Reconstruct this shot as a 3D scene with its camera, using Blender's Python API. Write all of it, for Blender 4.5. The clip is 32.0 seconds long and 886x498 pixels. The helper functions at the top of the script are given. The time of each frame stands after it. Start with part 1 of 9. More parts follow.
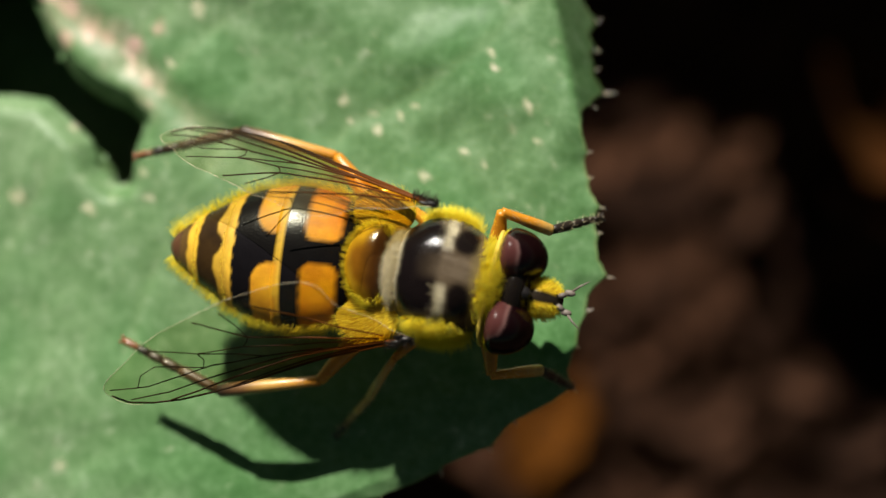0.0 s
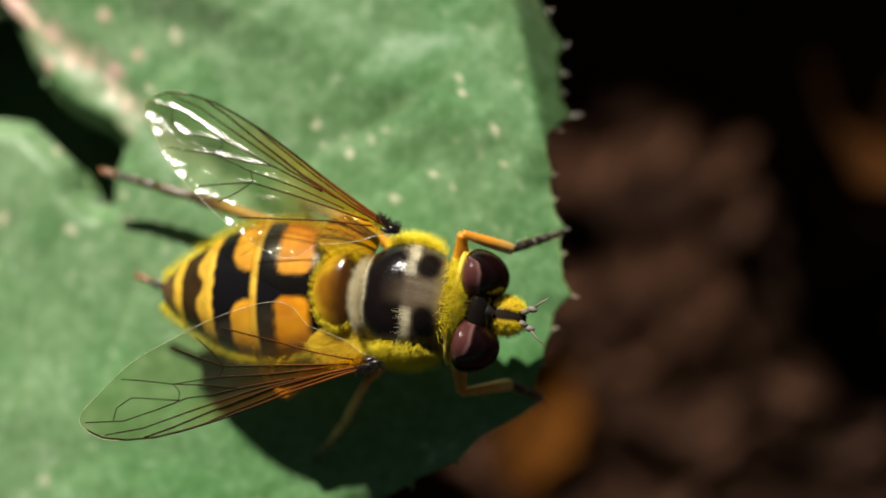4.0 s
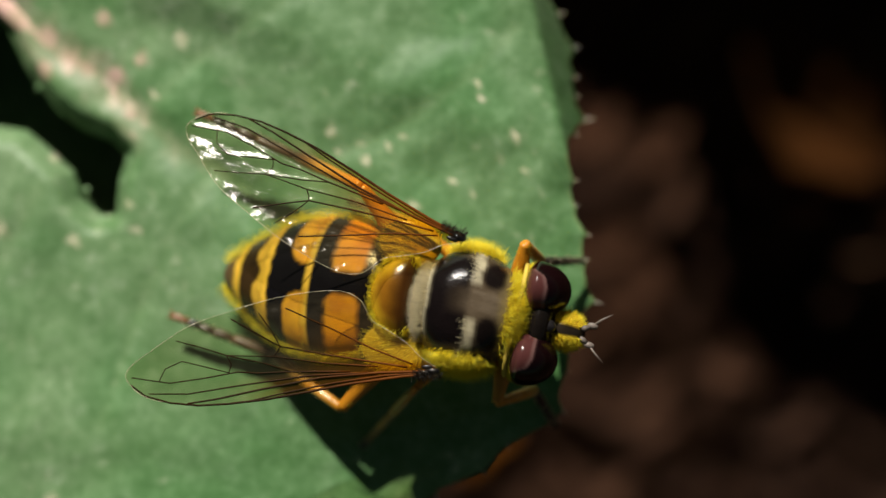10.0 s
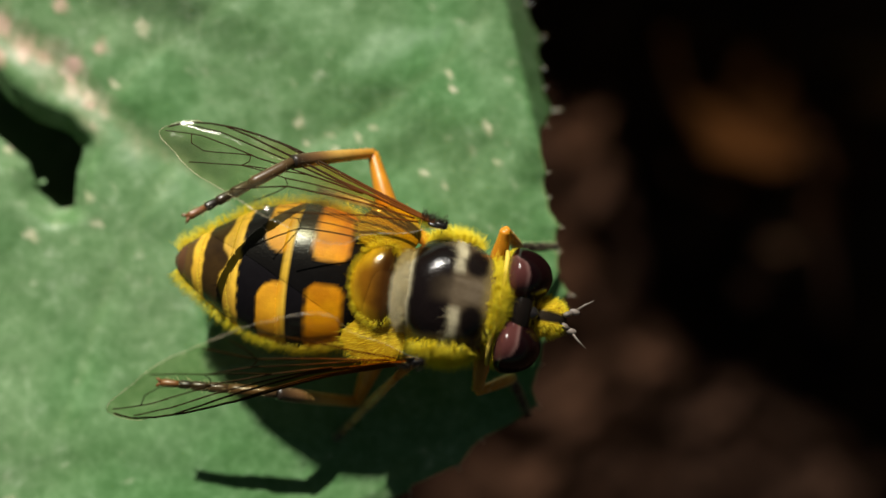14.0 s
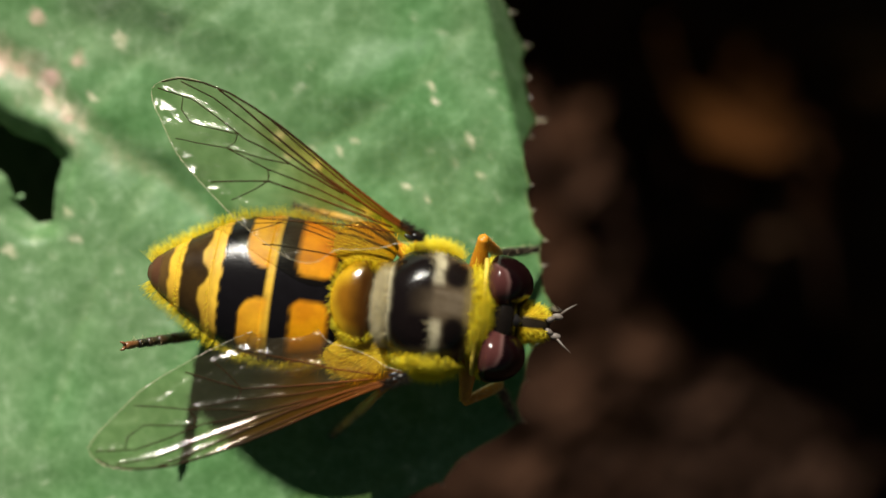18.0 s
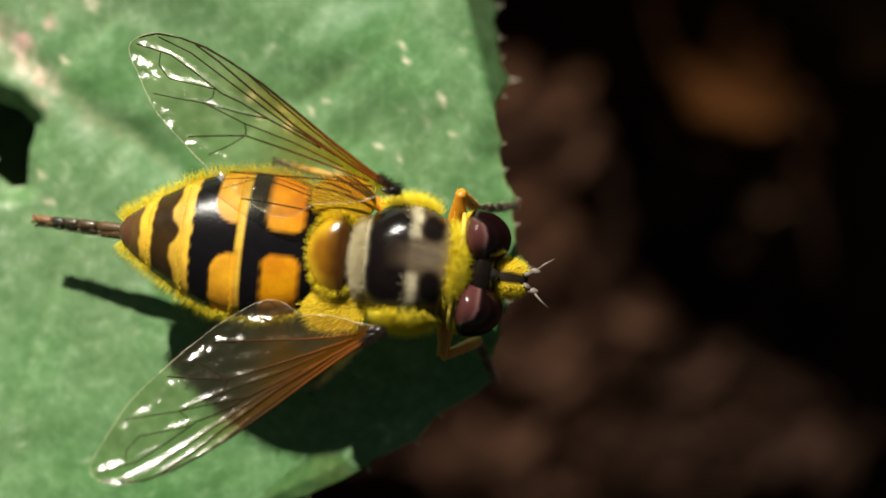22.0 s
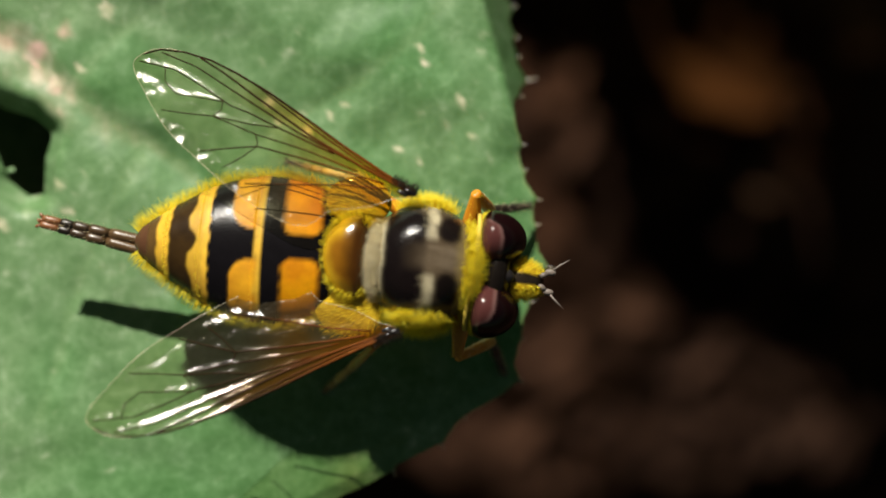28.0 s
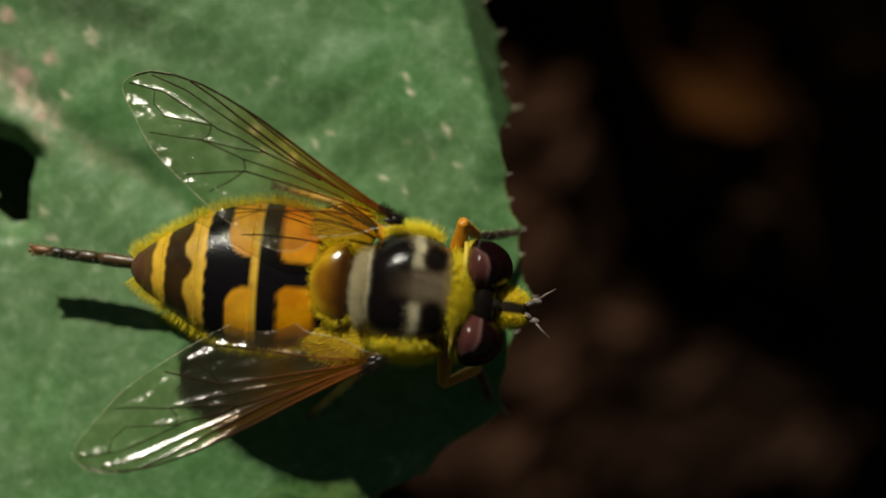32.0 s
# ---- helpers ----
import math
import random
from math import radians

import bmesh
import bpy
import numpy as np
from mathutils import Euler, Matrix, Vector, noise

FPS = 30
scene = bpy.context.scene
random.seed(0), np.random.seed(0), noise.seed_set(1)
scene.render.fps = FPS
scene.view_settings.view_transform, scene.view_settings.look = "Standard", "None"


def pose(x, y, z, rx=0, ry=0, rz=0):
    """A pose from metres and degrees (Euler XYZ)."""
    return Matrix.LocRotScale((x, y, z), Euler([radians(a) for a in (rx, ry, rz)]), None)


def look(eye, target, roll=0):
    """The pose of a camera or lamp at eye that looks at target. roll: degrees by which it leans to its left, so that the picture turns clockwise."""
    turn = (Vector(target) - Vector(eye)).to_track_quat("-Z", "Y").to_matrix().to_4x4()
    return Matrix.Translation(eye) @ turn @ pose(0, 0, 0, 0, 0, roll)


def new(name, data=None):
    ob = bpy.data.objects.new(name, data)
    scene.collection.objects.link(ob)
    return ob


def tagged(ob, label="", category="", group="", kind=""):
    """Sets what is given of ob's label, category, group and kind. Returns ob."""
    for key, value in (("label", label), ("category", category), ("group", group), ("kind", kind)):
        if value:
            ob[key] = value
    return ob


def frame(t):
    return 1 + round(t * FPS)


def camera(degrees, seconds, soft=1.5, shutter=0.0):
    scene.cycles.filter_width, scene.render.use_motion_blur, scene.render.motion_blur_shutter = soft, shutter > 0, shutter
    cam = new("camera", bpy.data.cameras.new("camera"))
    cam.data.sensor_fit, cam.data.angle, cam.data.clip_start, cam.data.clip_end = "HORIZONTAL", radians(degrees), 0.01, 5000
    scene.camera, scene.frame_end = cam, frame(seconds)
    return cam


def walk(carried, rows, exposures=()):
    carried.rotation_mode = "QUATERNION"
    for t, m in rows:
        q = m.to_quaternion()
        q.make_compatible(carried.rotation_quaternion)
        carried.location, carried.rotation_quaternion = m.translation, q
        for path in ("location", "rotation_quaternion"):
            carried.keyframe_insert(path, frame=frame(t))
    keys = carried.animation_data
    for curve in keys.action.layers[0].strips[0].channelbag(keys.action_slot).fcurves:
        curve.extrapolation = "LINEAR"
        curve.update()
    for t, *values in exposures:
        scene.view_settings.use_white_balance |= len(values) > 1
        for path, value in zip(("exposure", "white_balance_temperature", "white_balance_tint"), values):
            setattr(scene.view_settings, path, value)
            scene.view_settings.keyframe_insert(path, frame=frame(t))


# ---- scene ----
# A yellow and black hoverfly cleans itself on a spiny leaf, seen from above. Leaf surface 60 mm above the soil.
cam = camera(32.0, 32.0, 1.5)
cam.data.dof.use_dof = True
cam.data.dof.focus_distance = 0.0455
cam.data.dof.aperture_fstop = 25.0
walk(cam, [
    (0, pose(0.00640, -0.00410, 0.10813, 4.63, 9.61, 3.70)),
    (0.5, pose(0.00698, -0.00367, 0.10825, 4.51, 9.73, 3.77)),
    (1, pose(0.00716, -0.00280, 0.10842, 4.39, 9.89, 3.78)),
    (1.5, pose(0.00754, -0.00281, 0.10854, 4.33, 10.07, 3.65)),
    (2, pose(0.00858, -0.00354, 0.10855, 4.32, 10.22, 3.48)),
    (2.5, pose(0.00826, -0.00326, 0.10874, 4.31, 10.30, 3.32)),
    (4.5, pose(0.00814, -0.00304, 0.10940, 4.13, 10.30, 3.49)),
    (5, pose(0.00853, -0.00297, 0.10926, 4.10, 10.45, 3.37)),
    (5.5, pose(0.00915, -0.00313, 0.10901, 4.06, 10.65, 3.26)),
    (6, pose(0.00959, -0.00308, 0.10891, 3.95, 10.78, 3.26)),
    (6.5, pose(0.01031, -0.00253, 0.10890, 3.77, 10.72, 3.31)),
    (7, pose(0.00929, -0.00187, 0.10922, 3.58, 10.38, 3.24)),
    (7.5, pose(0.00693, -0.00224, 0.10958, 3.44, 9.85, 3.00)),
    (8, pose(0.00536, -0.00244, 0.10976, 3.36, 9.36, 2.71)),
    (8.5, pose(0.00511, -0.00240, 0.10976, 3.29, 8.97, 2.52)),
    (9, pose(0.00454, -0.00227, 0.10972, 3.20, 8.24, 2.40)),
    (9.5, pose(0.00409, -0.00241, 0.10955, 3.08, 6.81, 2.37)),
    (10, pose(0.00283, -0.00210, 0.10960, 2.92, 5.13, 2.38)),
    (10.5, pose(0.00226, -0.00176, 0.10970, 2.75, 3.82, 2.34)),
    (11, pose(0.00129, -0.00182, 0.10985, 2.62, 2.91, 2.15)),
    (11.5, pose(-0.00021, -0.00121, 0.11001, 2.54, 2.33, 1.82)),
    (12, pose(0.00104, -0.00179, 0.10995, 2.53, 1.91, 1.74)),
    (12.5, pose(0.00184, -0.00269, 0.10991, 2.50, 1.51, 1.92)),
    (13, pose(0.00012, -0.00156, 0.10967, 2.43, 1.10, 2.01)),
    (13.5, pose(-0.00036, -0.00132, 0.10919, 2.36, 0.81, 1.97)),
    (14, pose(-0.00022, -0.00192, 0.10912, 2.32, 0.63, 1.84)),
    (14.5, pose(-0.00067, -0.00200, 0.10933, 2.32, 0.51, 1.73)),
    (16.5, pose(-0.00075, -0.00190, 0.10854, 2.05, 0.40, 1.88)),
    (17, pose(-0.00036, -0.00140, 0.10830, 1.86, 0.45, 1.77)),
    (17.5, pose(-0.00048, -0.00138, 0.10838, 1.63, 0.54, 1.63)),
    (18, pose(0.00027, -0.00063, 0.10859, 1.37, 0.63, 1.60)),
    (18.5, pose(0.00058, -0.00019, 0.10868, 1.10, 0.69, 1.59)),
    (19, pose(0.00046, 0.00008, 0.10875, 0.86, 0.69, 1.55)),
    (19.5, pose(0.00046, 0.00040, 0.10891, 0.63, 0.64, 1.48)),
    (20, pose(0.00005, 0.00029, 0.10906, 0.46, 0.60, 1.36)),
    (20.5, pose(-0.00033, 0.00083, 0.10908, 0.39, 0.63, 1.26)),
    (21, pose(0.00012, 0.00027, 0.10900, 0.46, 0.76, 1.15)),
    (21.5, pose(0.00082, -0.00058, 0.10882, 0.62, 0.94, 1.07)),
    (22, pose(0.00152, -0.00138, 0.10861, 0.77, 1.08, 1.09)),
    (22.5, pose(0.00117, -0.00167, 0.10867, 0.84, 1.11, 1.06)),
    (23, pose(0.00025, -0.00134, 0.10885, 0.82, 1.07, 0.86)),
    (23.5, pose(0.00089, -0.00182, 0.10886, 0.76, 1.00, 0.69)),
    (24, pose(0.00070, -0.00128, 0.10879, 0.67, 0.94, 0.60)),
    (24.5, pose(0.00129, -0.00090, 0.10874, 0.56, 0.86, 0.59)),
    (26.5, pose(-0.00036, -0.00059, 0.10864, 0.30, 0.24, 0.06)),
    (27, pose(0.00045, -0.00058, 0.10860, 0.28, 0.24, 0.12)),
    (27.5, pose(0.00055, -0.00006, 0.10857, 0.29, 0.23, 0.11)),
    (28, pose(0.00005, -0.00093, 0.10854, 0.30, 0.17, 0.01)),
    (28.5, pose(0.00021, -0.00086, 0.10860, 0.27, 0.05, -0.03)),
    (29, pose(-0.00009, -0.00016, 0.10873, 0.18, -0.10, -0.06)),
    (29.5, pose(-0.00078, -0.00012, 0.10887, 0.07, -0.21, -0.12)),
    (30, pose(-0.00055, -0.00003, 0.10893, -0.03, -0.26, -0.00)),
    (30.5, pose(-0.00041, 0.00100, 0.10889, -0.10, -0.23, 0.19)),
    (31, pose(-0.00053, 0.00086, 0.10879, -0.10, -0.16, 0.19)),
    (31.5, pose(-0.00000, 0.00047, 0.10862, -0.03, -0.07, 0.24)),
    (32, pose(0.00040, 0.00018, 0.10850, 0.07, 0.02, 0.34)),
], [(0, 0.52, 6500, 10), (2, 0.57, 6500, 10), (5, 0.57, 6500, 10), (6, 0.57, 6500, 10), (7, 0.47, 6500, 10), (9, 0.32, 6500, 10), (10, 0.22, 6500, 10), (11, 0.02, 6500, 7), (12, 0.02, 6500, 7), (13, 0.12, 6500, 7), (14, 0.32, 6500, 7), (17, 0.47, 6600, 8.5), (18, 0.42, 6500, 7), (21, 0.32, 6500, 7), (22, 0.62, 6600, 8.5), (23, 0.72, 6600, 8.5), (24, 0.57, 6600, 8.5), (27, 0.47, 6600, 8.5), (29, 0.40, 6600, 8.5), (30, 0.40, 6600, 8.5), (31, 0.27, 6600, 8.5), (32, -0.43, 6750, 3)])


# ---- light ----
SUN_AZ, SUN_EL = 106.0, 38.5     # degrees; azimuth counted from +x towards +y
world = bpy.data.worlds.new("sky")
scene.world = world
world.use_nodes = True
wn = world.node_tree.nodes
sky = wn.new("ShaderNodeTexSky")
sky.sky_type, sky.sun_disc = "NISHITA", False
sky.sun_elevation, sky.sun_rotation = radians(SUN_EL), radians(90.0 - SUN_AZ)
warm = wn.new("ShaderNodeMix")          # skylight that comes down through leaves
warm.data_type, warm.blend_type = "RGBA", "MULTIPLY"
warm.inputs[0].default_value, warm.inputs[7].default_value = 1.0, (1.0, 0.95, 0.62, 1.0)
world.node_tree.links.new(sky.outputs[0], warm.inputs[6])
world.node_tree.links.new(warm.outputs[2], wn["Background"].inputs[0])
wn["Background"].inputs[1].default_value = 0.017
sun = new("sun", bpy.data.lights.new("sun", "SUN"))
sun.data.energy, sun.data.angle, sun.data.color = 5.0, radians(0.5), (1.0, 0.95, 0.86)
sun_dir = Vector((math.cos(radians(SUN_AZ)) * math.cos(radians(SUN_EL)), math.sin(radians(SUN_AZ)) * math.cos(radians(SUN_EL)), math.sin(radians(SUN_EL))))
sun.matrix_world = look(sun_dir, (0, 0, 0))

MM = 0.001
LEAF_Z = 60.0        # mm
PX = 0.01628         # mm to one unit of the insect's drawing

# ---- materials ----


class Nodes:
    """A small wrapper to write node materials briefly."""

    def __init__(self, name):
        self.mat = bpy.data.materials.new(name)
        self.mat.use_nodes = True
        self.tree = self.mat.node_tree
        self.bsdf = self.tree.nodes["Principled BSDF"]

    def add(self, kind, **values):
        node = self.tree.nodes.new("ShaderNode" + kind)
        for key, value in values.items():
            node.inputs[key.replace("_", " ")].default_value = value
        return node

    def link(self, a, b):
        self.tree.links.new(a, b)

    def coords(self):
        return self.add("TexCoord").outputs["Object"]

    def noise(self, scale, detail=4.0, rough=0.55):
        n = self.add("TexNoise", Scale=scale, Detail=detail, Roughness=rough)
        self.link(self.coords(), n.inputs["Vector"])
        return n.outputs["Fac"]

    def ramp(self, fac, stops):
        r = self.add("ValToRGB")
        el = r.color_ramp.elements
        while len(el) < len(stops):
            el.new(0.5)
        for e, (p, c) in zip(el, stops):
            e.position, e.color = p, (*c, 1.0)
        self.link(fac, r.inputs["Fac"])
        return r.outputs["Color"]

    def mix(self, a, b, fac=0.5, blend="MIX"):
        m = self.add("Mix")
        m.data_type, m.blend_type = "RGBA", blend
        for value, socket in ((fac, m.inputs[0]), (a, m.inputs[6]), (b, m.inputs[7])):
            if hasattr(value, "links"):
                self.link(value, socket)
            else:
                socket.default_value = value if isinstance(value, float) else (*value, 1.0)
        return m.outputs[2]

    def tint(self):
        a = self.add("Attribute")
        a.attribute_name = "tint"
        return a.outputs["Color"]

    def bump(self, height, strength, distance):
        b = self.add("Bump", Strength=strength, Distance=distance)
        self.link(height, b.inputs["Height"])
        self.link(b.outputs["Normal"], self.bsdf.inputs["Normal"])

    def color(self, value):
        if hasattr(value, "links"):
            self.link(value, self.bsdf.inputs["Base Color"])
        else:
            self.bsdf.inputs["Base Color"].default_value = (*value, 1.0)

    def put(self, **values):
        for key, value in values.items():
            self.bsdf.inputs[key.replace("_", " ")].default_value = value
        return self


def mat_leaf():
    n = Nodes("leaf green")
    mottled = n.ramp(n.noise(260.0, 5.0, 0.6), [(0.3, (0.8, 0.85, 0.78)), (0.7, (1.16, 1.1, 1.2))])
    fine = n.ramp(n.noise(2600.0, 4.0, 0.65), [(0.3, (0.9, 0.92, 0.9)), (0.72, (1.1, 1.06, 1.1))])
    c = n.mix(n.tint(), mottled, 1.0, "MULTIPLY")
    cell = n.add("TexVoronoi", Scale=1500.0)
    cell.feature = "DISTANCE_TO_EDGE"
    warp = n.add("TexNoise", Scale=700.0, Detail=3.0)
    n.link(n.coords(), warp.inputs["Vector"])
    n.link(n.mix(n.coords(), warp.outputs["Color"], 0.0012), cell.inputs["Vector"])
    mesh = n.ramp(cell.outputs["Distance"], [(0.0, (1.18, 1.12, 1.2)), (0.12, (1.0, 1.0, 1.0)), (0.6, (0.88, 0.92, 0.88))])
    wax = n.ramp(n.noise(1300.0, 5.0, 0.7), [(0.42, (0.8, 0.86, 0.78)), (0.56, (1.02, 1.0, 1.02)), (0.72, (1.6, 1.32, 1.7))])
    c = n.mix(n.mix(c, mesh, 1.0, "MULTIPLY"), wax, 0.8, "MULTIPLY")
    n.color(n.mix(c, fine, 1.0, "MULTIPLY"))
    rough = n.add("MapRange", To_Min=0.36, To_Max=0.6)
    n.link(n.noise(900.0), rough.inputs["Value"])
    n.link(rough.outputs["Result"], n.bsdf.inputs["Roughness"])
    n.bump(n.noise(900.0, 4.0, 0.5), 0.22, 0.0002)
    n.put(Specular_IOR_Level=0.28)
    return n.mat


def mat_cuticle(name, rough=0.22, coat=0.0, bump=0.15, scale=9000.0, level=0.5, matt=0.0):
    n = Nodes(name)
    v = n.ramp(n.noise(2500.0, 4.0), [(0.3, (0.86, 0.85, 0.84)), (0.7, (1.1, 1.1, 1.1))])
    n.color(n.mix(n.tint(), v, 1.0, "MULTIPLY"))
    n.put(Roughness=rough, Coat_Weight=coat, Coat_Roughness=0.1, Specular_IOR_Level=level)
    if matt:
        m = n.add("MapRange", From_Min=0.02, From_Max=0.3, To_Min=rough, To_Max=matt)
        n.link(n.tint(), m.inputs["Value"])
        n.link(m.outputs["Result"], n.bsdf.inputs["Roughness"])
    n.bump(n.noise(scale, 3.0), bump, 0.00002)
    return n.mat


def mat_plain(name, c, rough=0.5, scale=4000.0, spread=0.35, level=0.5, bump=0.2, trans=0.0):
    n = Nodes(name)
    lo, hi = tuple(x * (1 - spread) for x in c), tuple(min(1.0, x * (1 + spread)) for x in c)
    n.color(n.ramp(n.noise(scale, 4.0), [(0.3, lo), (0.7, hi)]))
    n.put(Roughness=rough, Specular_IOR_Level=level)
    if bump:
        n.bump(n.noise(scale * 2.5, 4.0), bump, 0.1 / scale)
    if trans:
        n.put(Subsurface_Weight=trans, Subsurface_Radius=(0.4, 0.25, 0.08), Subsurface_Scale=0.0003)
    return n.mat


def mat_hair(name, a, b):
    n = Nodes(name)
    g = n.add("NewGeometry")
    n.color(n.ramp(g.outputs["Random Per Island"], [(0.0, a), (1.0, b)]))
    n.put(Roughness=0.45, Specular_IOR_Level=0.4)
    tr = n.add("BsdfTranslucent", Color=(*b, 1.0))
    mx = n.add("MixShader", Fac=0.45)
    n.link(n.bsdf.outputs[0], mx.inputs[1])
    n.link(tr.outputs[0], mx.inputs[2])
    n.link(mx.outputs[0], n.tree.nodes["Material Output"].inputs["Surface"])
    return n.mat


def mat_wing():
    """Clear film, amber towards the front and the root, with crinkles that glint."""
    n = Nodes("wing film")
    clear = n.add("BsdfTransparent")
    n.link(n.tint(), clear.inputs["Color"])
    gloss = n.add("BsdfGlossy", Roughness=0.13)
    b = n.add("Bump", Strength=0.75, Distance=0.00002)
    long = n.add("Mapping", Scale=(0.55, 1.0, 1.0))
    n.link(n.coords(), long.inputs["Vector"])
    grain = n.add("TexNoise", Scale=7000.0, Detail=4.0, Roughness=0.62)
    n.link(long.outputs["Vector"], grain.inputs["Vector"])
    n.link(grain.outputs["Fac"], b.inputs["Height"])
    n.link(b.outputs["Normal"], gloss.inputs["Normal"])
    amber = n.add("Attribute")
    amber.attribute_name = "tint"
    n.link(n.ramp(amber.outputs["Alpha"], [(0.0, (1.0, 0.97, 0.9)), (0.6, (1.0, 0.72, 0.4)), (1.0, (0.8, 0.42, 0.16))]), gloss.inputs["Color"])
    haze = n.add("BsdfDiffuse")
    n.link(n.ramp(amber.outputs["Alpha"], [(0.0, (0.4, 0.33, 0.2)), (0.4, (0.48, 0.23, 0.05)), (1.0, (0.38, 0.13, 0.012))]), haze.inputs["Color"])
    thick = n.add("MapRange", To_Min=0.035, To_Max=0.13)
    n.link(amber.outputs["Alpha"], thick.inputs["Value"])
    soft = n.add("MixShader")
    n.link(thick.outputs["Result"], soft.inputs[0])
    n.link(clear.outputs[0], soft.inputs[1])
    n.link(haze.outputs[0], soft.inputs[2])
    mx = n.add("MixShader", Fac=0.034)
    n.link(soft.outputs[0], mx.inputs[1])
    n.link(gloss.outputs[0], mx.inputs[2])
    n.link(mx.outputs[0], n.tree.nodes["Material Output"].inputs["Surface"])
    return n.mat


def mat_eye():
    n = Nodes("eye")
    n.color(n.tint())
    v = n.add("TexVoronoi", Scale=26000.0)
    n.link(n.coords(), v.inputs["Vector"])
    n.bump(v.outputs["Distance"], 0.25, 0.00001)
    n.put(Roughness=0.18, Coat_Weight=0.0, Specular_IOR_Level=0.25)
    return n.mat


def mat_soil():
    n = Nodes("soil")
    big = n.ramp(n.noise(55.0, 5.0, 0.6), [(0.33, (0.014, 0.007, 0.0045)), (0.52, (0.045, 0.022, 0.0135)), (0.7, (0.085, 0.041, 0.023))])
    fine = n.ramp(n.noise(700.0, 6.0, 0.7), [(0.3, (0.6, 0.6, 0.6)), (0.7, (1.3, 1.25, 1.2))])
    n.color(n.mix(big, fine, 1.0, "MULTIPLY"))
    n.put(Roughness=0.95, Specular_IOR_Level=0.06)
    n.bump(n.noise(500.0, 8.0, 0.7), 0.8, 0.002)
    return n.mat


LEAF = mat_leaf()
TERGITE = mat_cuticle("abdomen cuticle", 0.2, 0.0, 0.3, 16000.0, 0.24, 0.5)
THORAX = mat_cuticle("thorax cuticle", 0.16, 0.0, 0.45, 12000.0, 0.17, 0.75)
AMBER = mat_cuticle("amber cuticle", 0.16, 0.2, 0.35, 14000.0, 0.45)
LEG = mat_cuticle("leg cuticle", 0.35, 0.1)
EYE = mat_eye()
FILM = mat_wing()
VEIN = mat_cuticle("wing vein", 0.5, 0.0, 0.1, level=0.08)
RIM = mat_plain("wing rim", (0.58, 0.5, 0.34), 0.2)
GREYISH = mat_plain("grey antenna", (0.16, 0.13, 0.11), 0.5)
BLACK = mat_plain("black cuticle", (0.012, 0.01, 0.01), 0.3)
PALE = mat_plain("pale spine", (0.42, 0.38, 0.29), 0.5, trans=0.2)
YELLOW_HAIR = mat_hair("yellow hair", (1.0, 0.74, 0.006), (1.0, 0.93, 0.1))
TAN_HAIR = mat_hair("tan hair", (0.5, 0.42, 0.24), (0.9, 0.83, 0.6))
DARK_HAIR = mat_hair("dark hair", (0.02, 0.015, 0.01), (0.06, 0.045, 0.03))
SOIL = mat_soil()

# ---- mesh helpers ----


def make_mesh(name, verts, faces, material, tints=None, smooth=True):
    """A mesh from millimetres, with a colour for each vertex where given."""
    me = bpy.data.meshes.new(name)
    me.from_pydata([(x * MM, y * MM, z * MM) for x, y, z in verts], [], faces)
    me.materials.append(material)
    if smooth:
        me.polygons.foreach_set("use_smooth", [True] * len(me.polygons))
    if tints is not None:
        at = me.color_attributes.new("tint", "FLOAT_COLOR", "POINT")
        at.data.foreach_set("color", np.array([(*c, 1.0)[:4] for c in tints], dtype=np.float32).ravel())
    me.update()
    return me


def thing(name, me, label, category, group="", kind=""):
    return tagged(new(name, me), label, category, group, kind)


def part(name, me, parent, label=""):
    ob = new(name, me)
    ob.parent = parent
    return tagged(ob, label)


def mix3(a, b, f):
    f = max(0.0, min(1.0, f))
    return tuple(x + (y - x) * f for x, y in zip(a, b))


def step(a, b, x):
    """0 below a, 1 above b, smooth between."""
    f = max(0.0, min(1.0, (x - a) / (b - a)))
    return f * f * (3 - 2 * f)


def blob(center, radii, nu=32, nv=20, bend=None):
    """A rounded body: rings round the x axis. Returns verts and faces."""
    verts, faces = [], []
    for i in range(nv + 1):
        a = math.pi * i / nv
        for j in range(nu):
            b = 2 * math.pi * j / nu
            p = (-math.cos(a), math.sin(a) * math.cos(b), math.sin(a) * math.sin(b))
            v = [center[k] + radii[k] * p[k] for k in range(3)]
            verts.append(bend(v) if bend else v)
    for i in range(nv):
        for j in range(nu):
            k = (j + 1) % nu
            faces.append((i * nu + j, (i + 1) * nu + j, (i + 1) * nu + k, i * nu + k))
    return verts, faces


def tube(points, radii, n=8):
    """A round rod along points with a radius at each; closed ends."""
    verts, faces = [], []
    for i, p in enumerate(points):
        p = Vector(p)
        a, b = Vector(points[max(0, i - 1)]), Vector(points[min(len(points) - 1, i + 1)])
        d = (b - a).normalized()
        s = d.cross(Vector((0, 0, 1)) if abs(d.z) < 0.9 else Vector((1, 0, 0))).normalized()
        u = s.cross(d)
        for j in range(n):
            w = 2 * math.pi * j / n
            verts.append(tuple(p + (s * math.cos(w) + u * math.sin(w)) * radii[i]))
    for i in range(len(points) - 1):
        for j in range(n):
            k = (j + 1) % n
            faces.append((i * n + j, i * n + k, (i + 1) * n + k, (i + 1) * n + j))
    faces.append(tuple(range(n))[::-1])
    faces.append(tuple(range((len(points) - 1) * n, len(points) * n)))
    return verts, faces


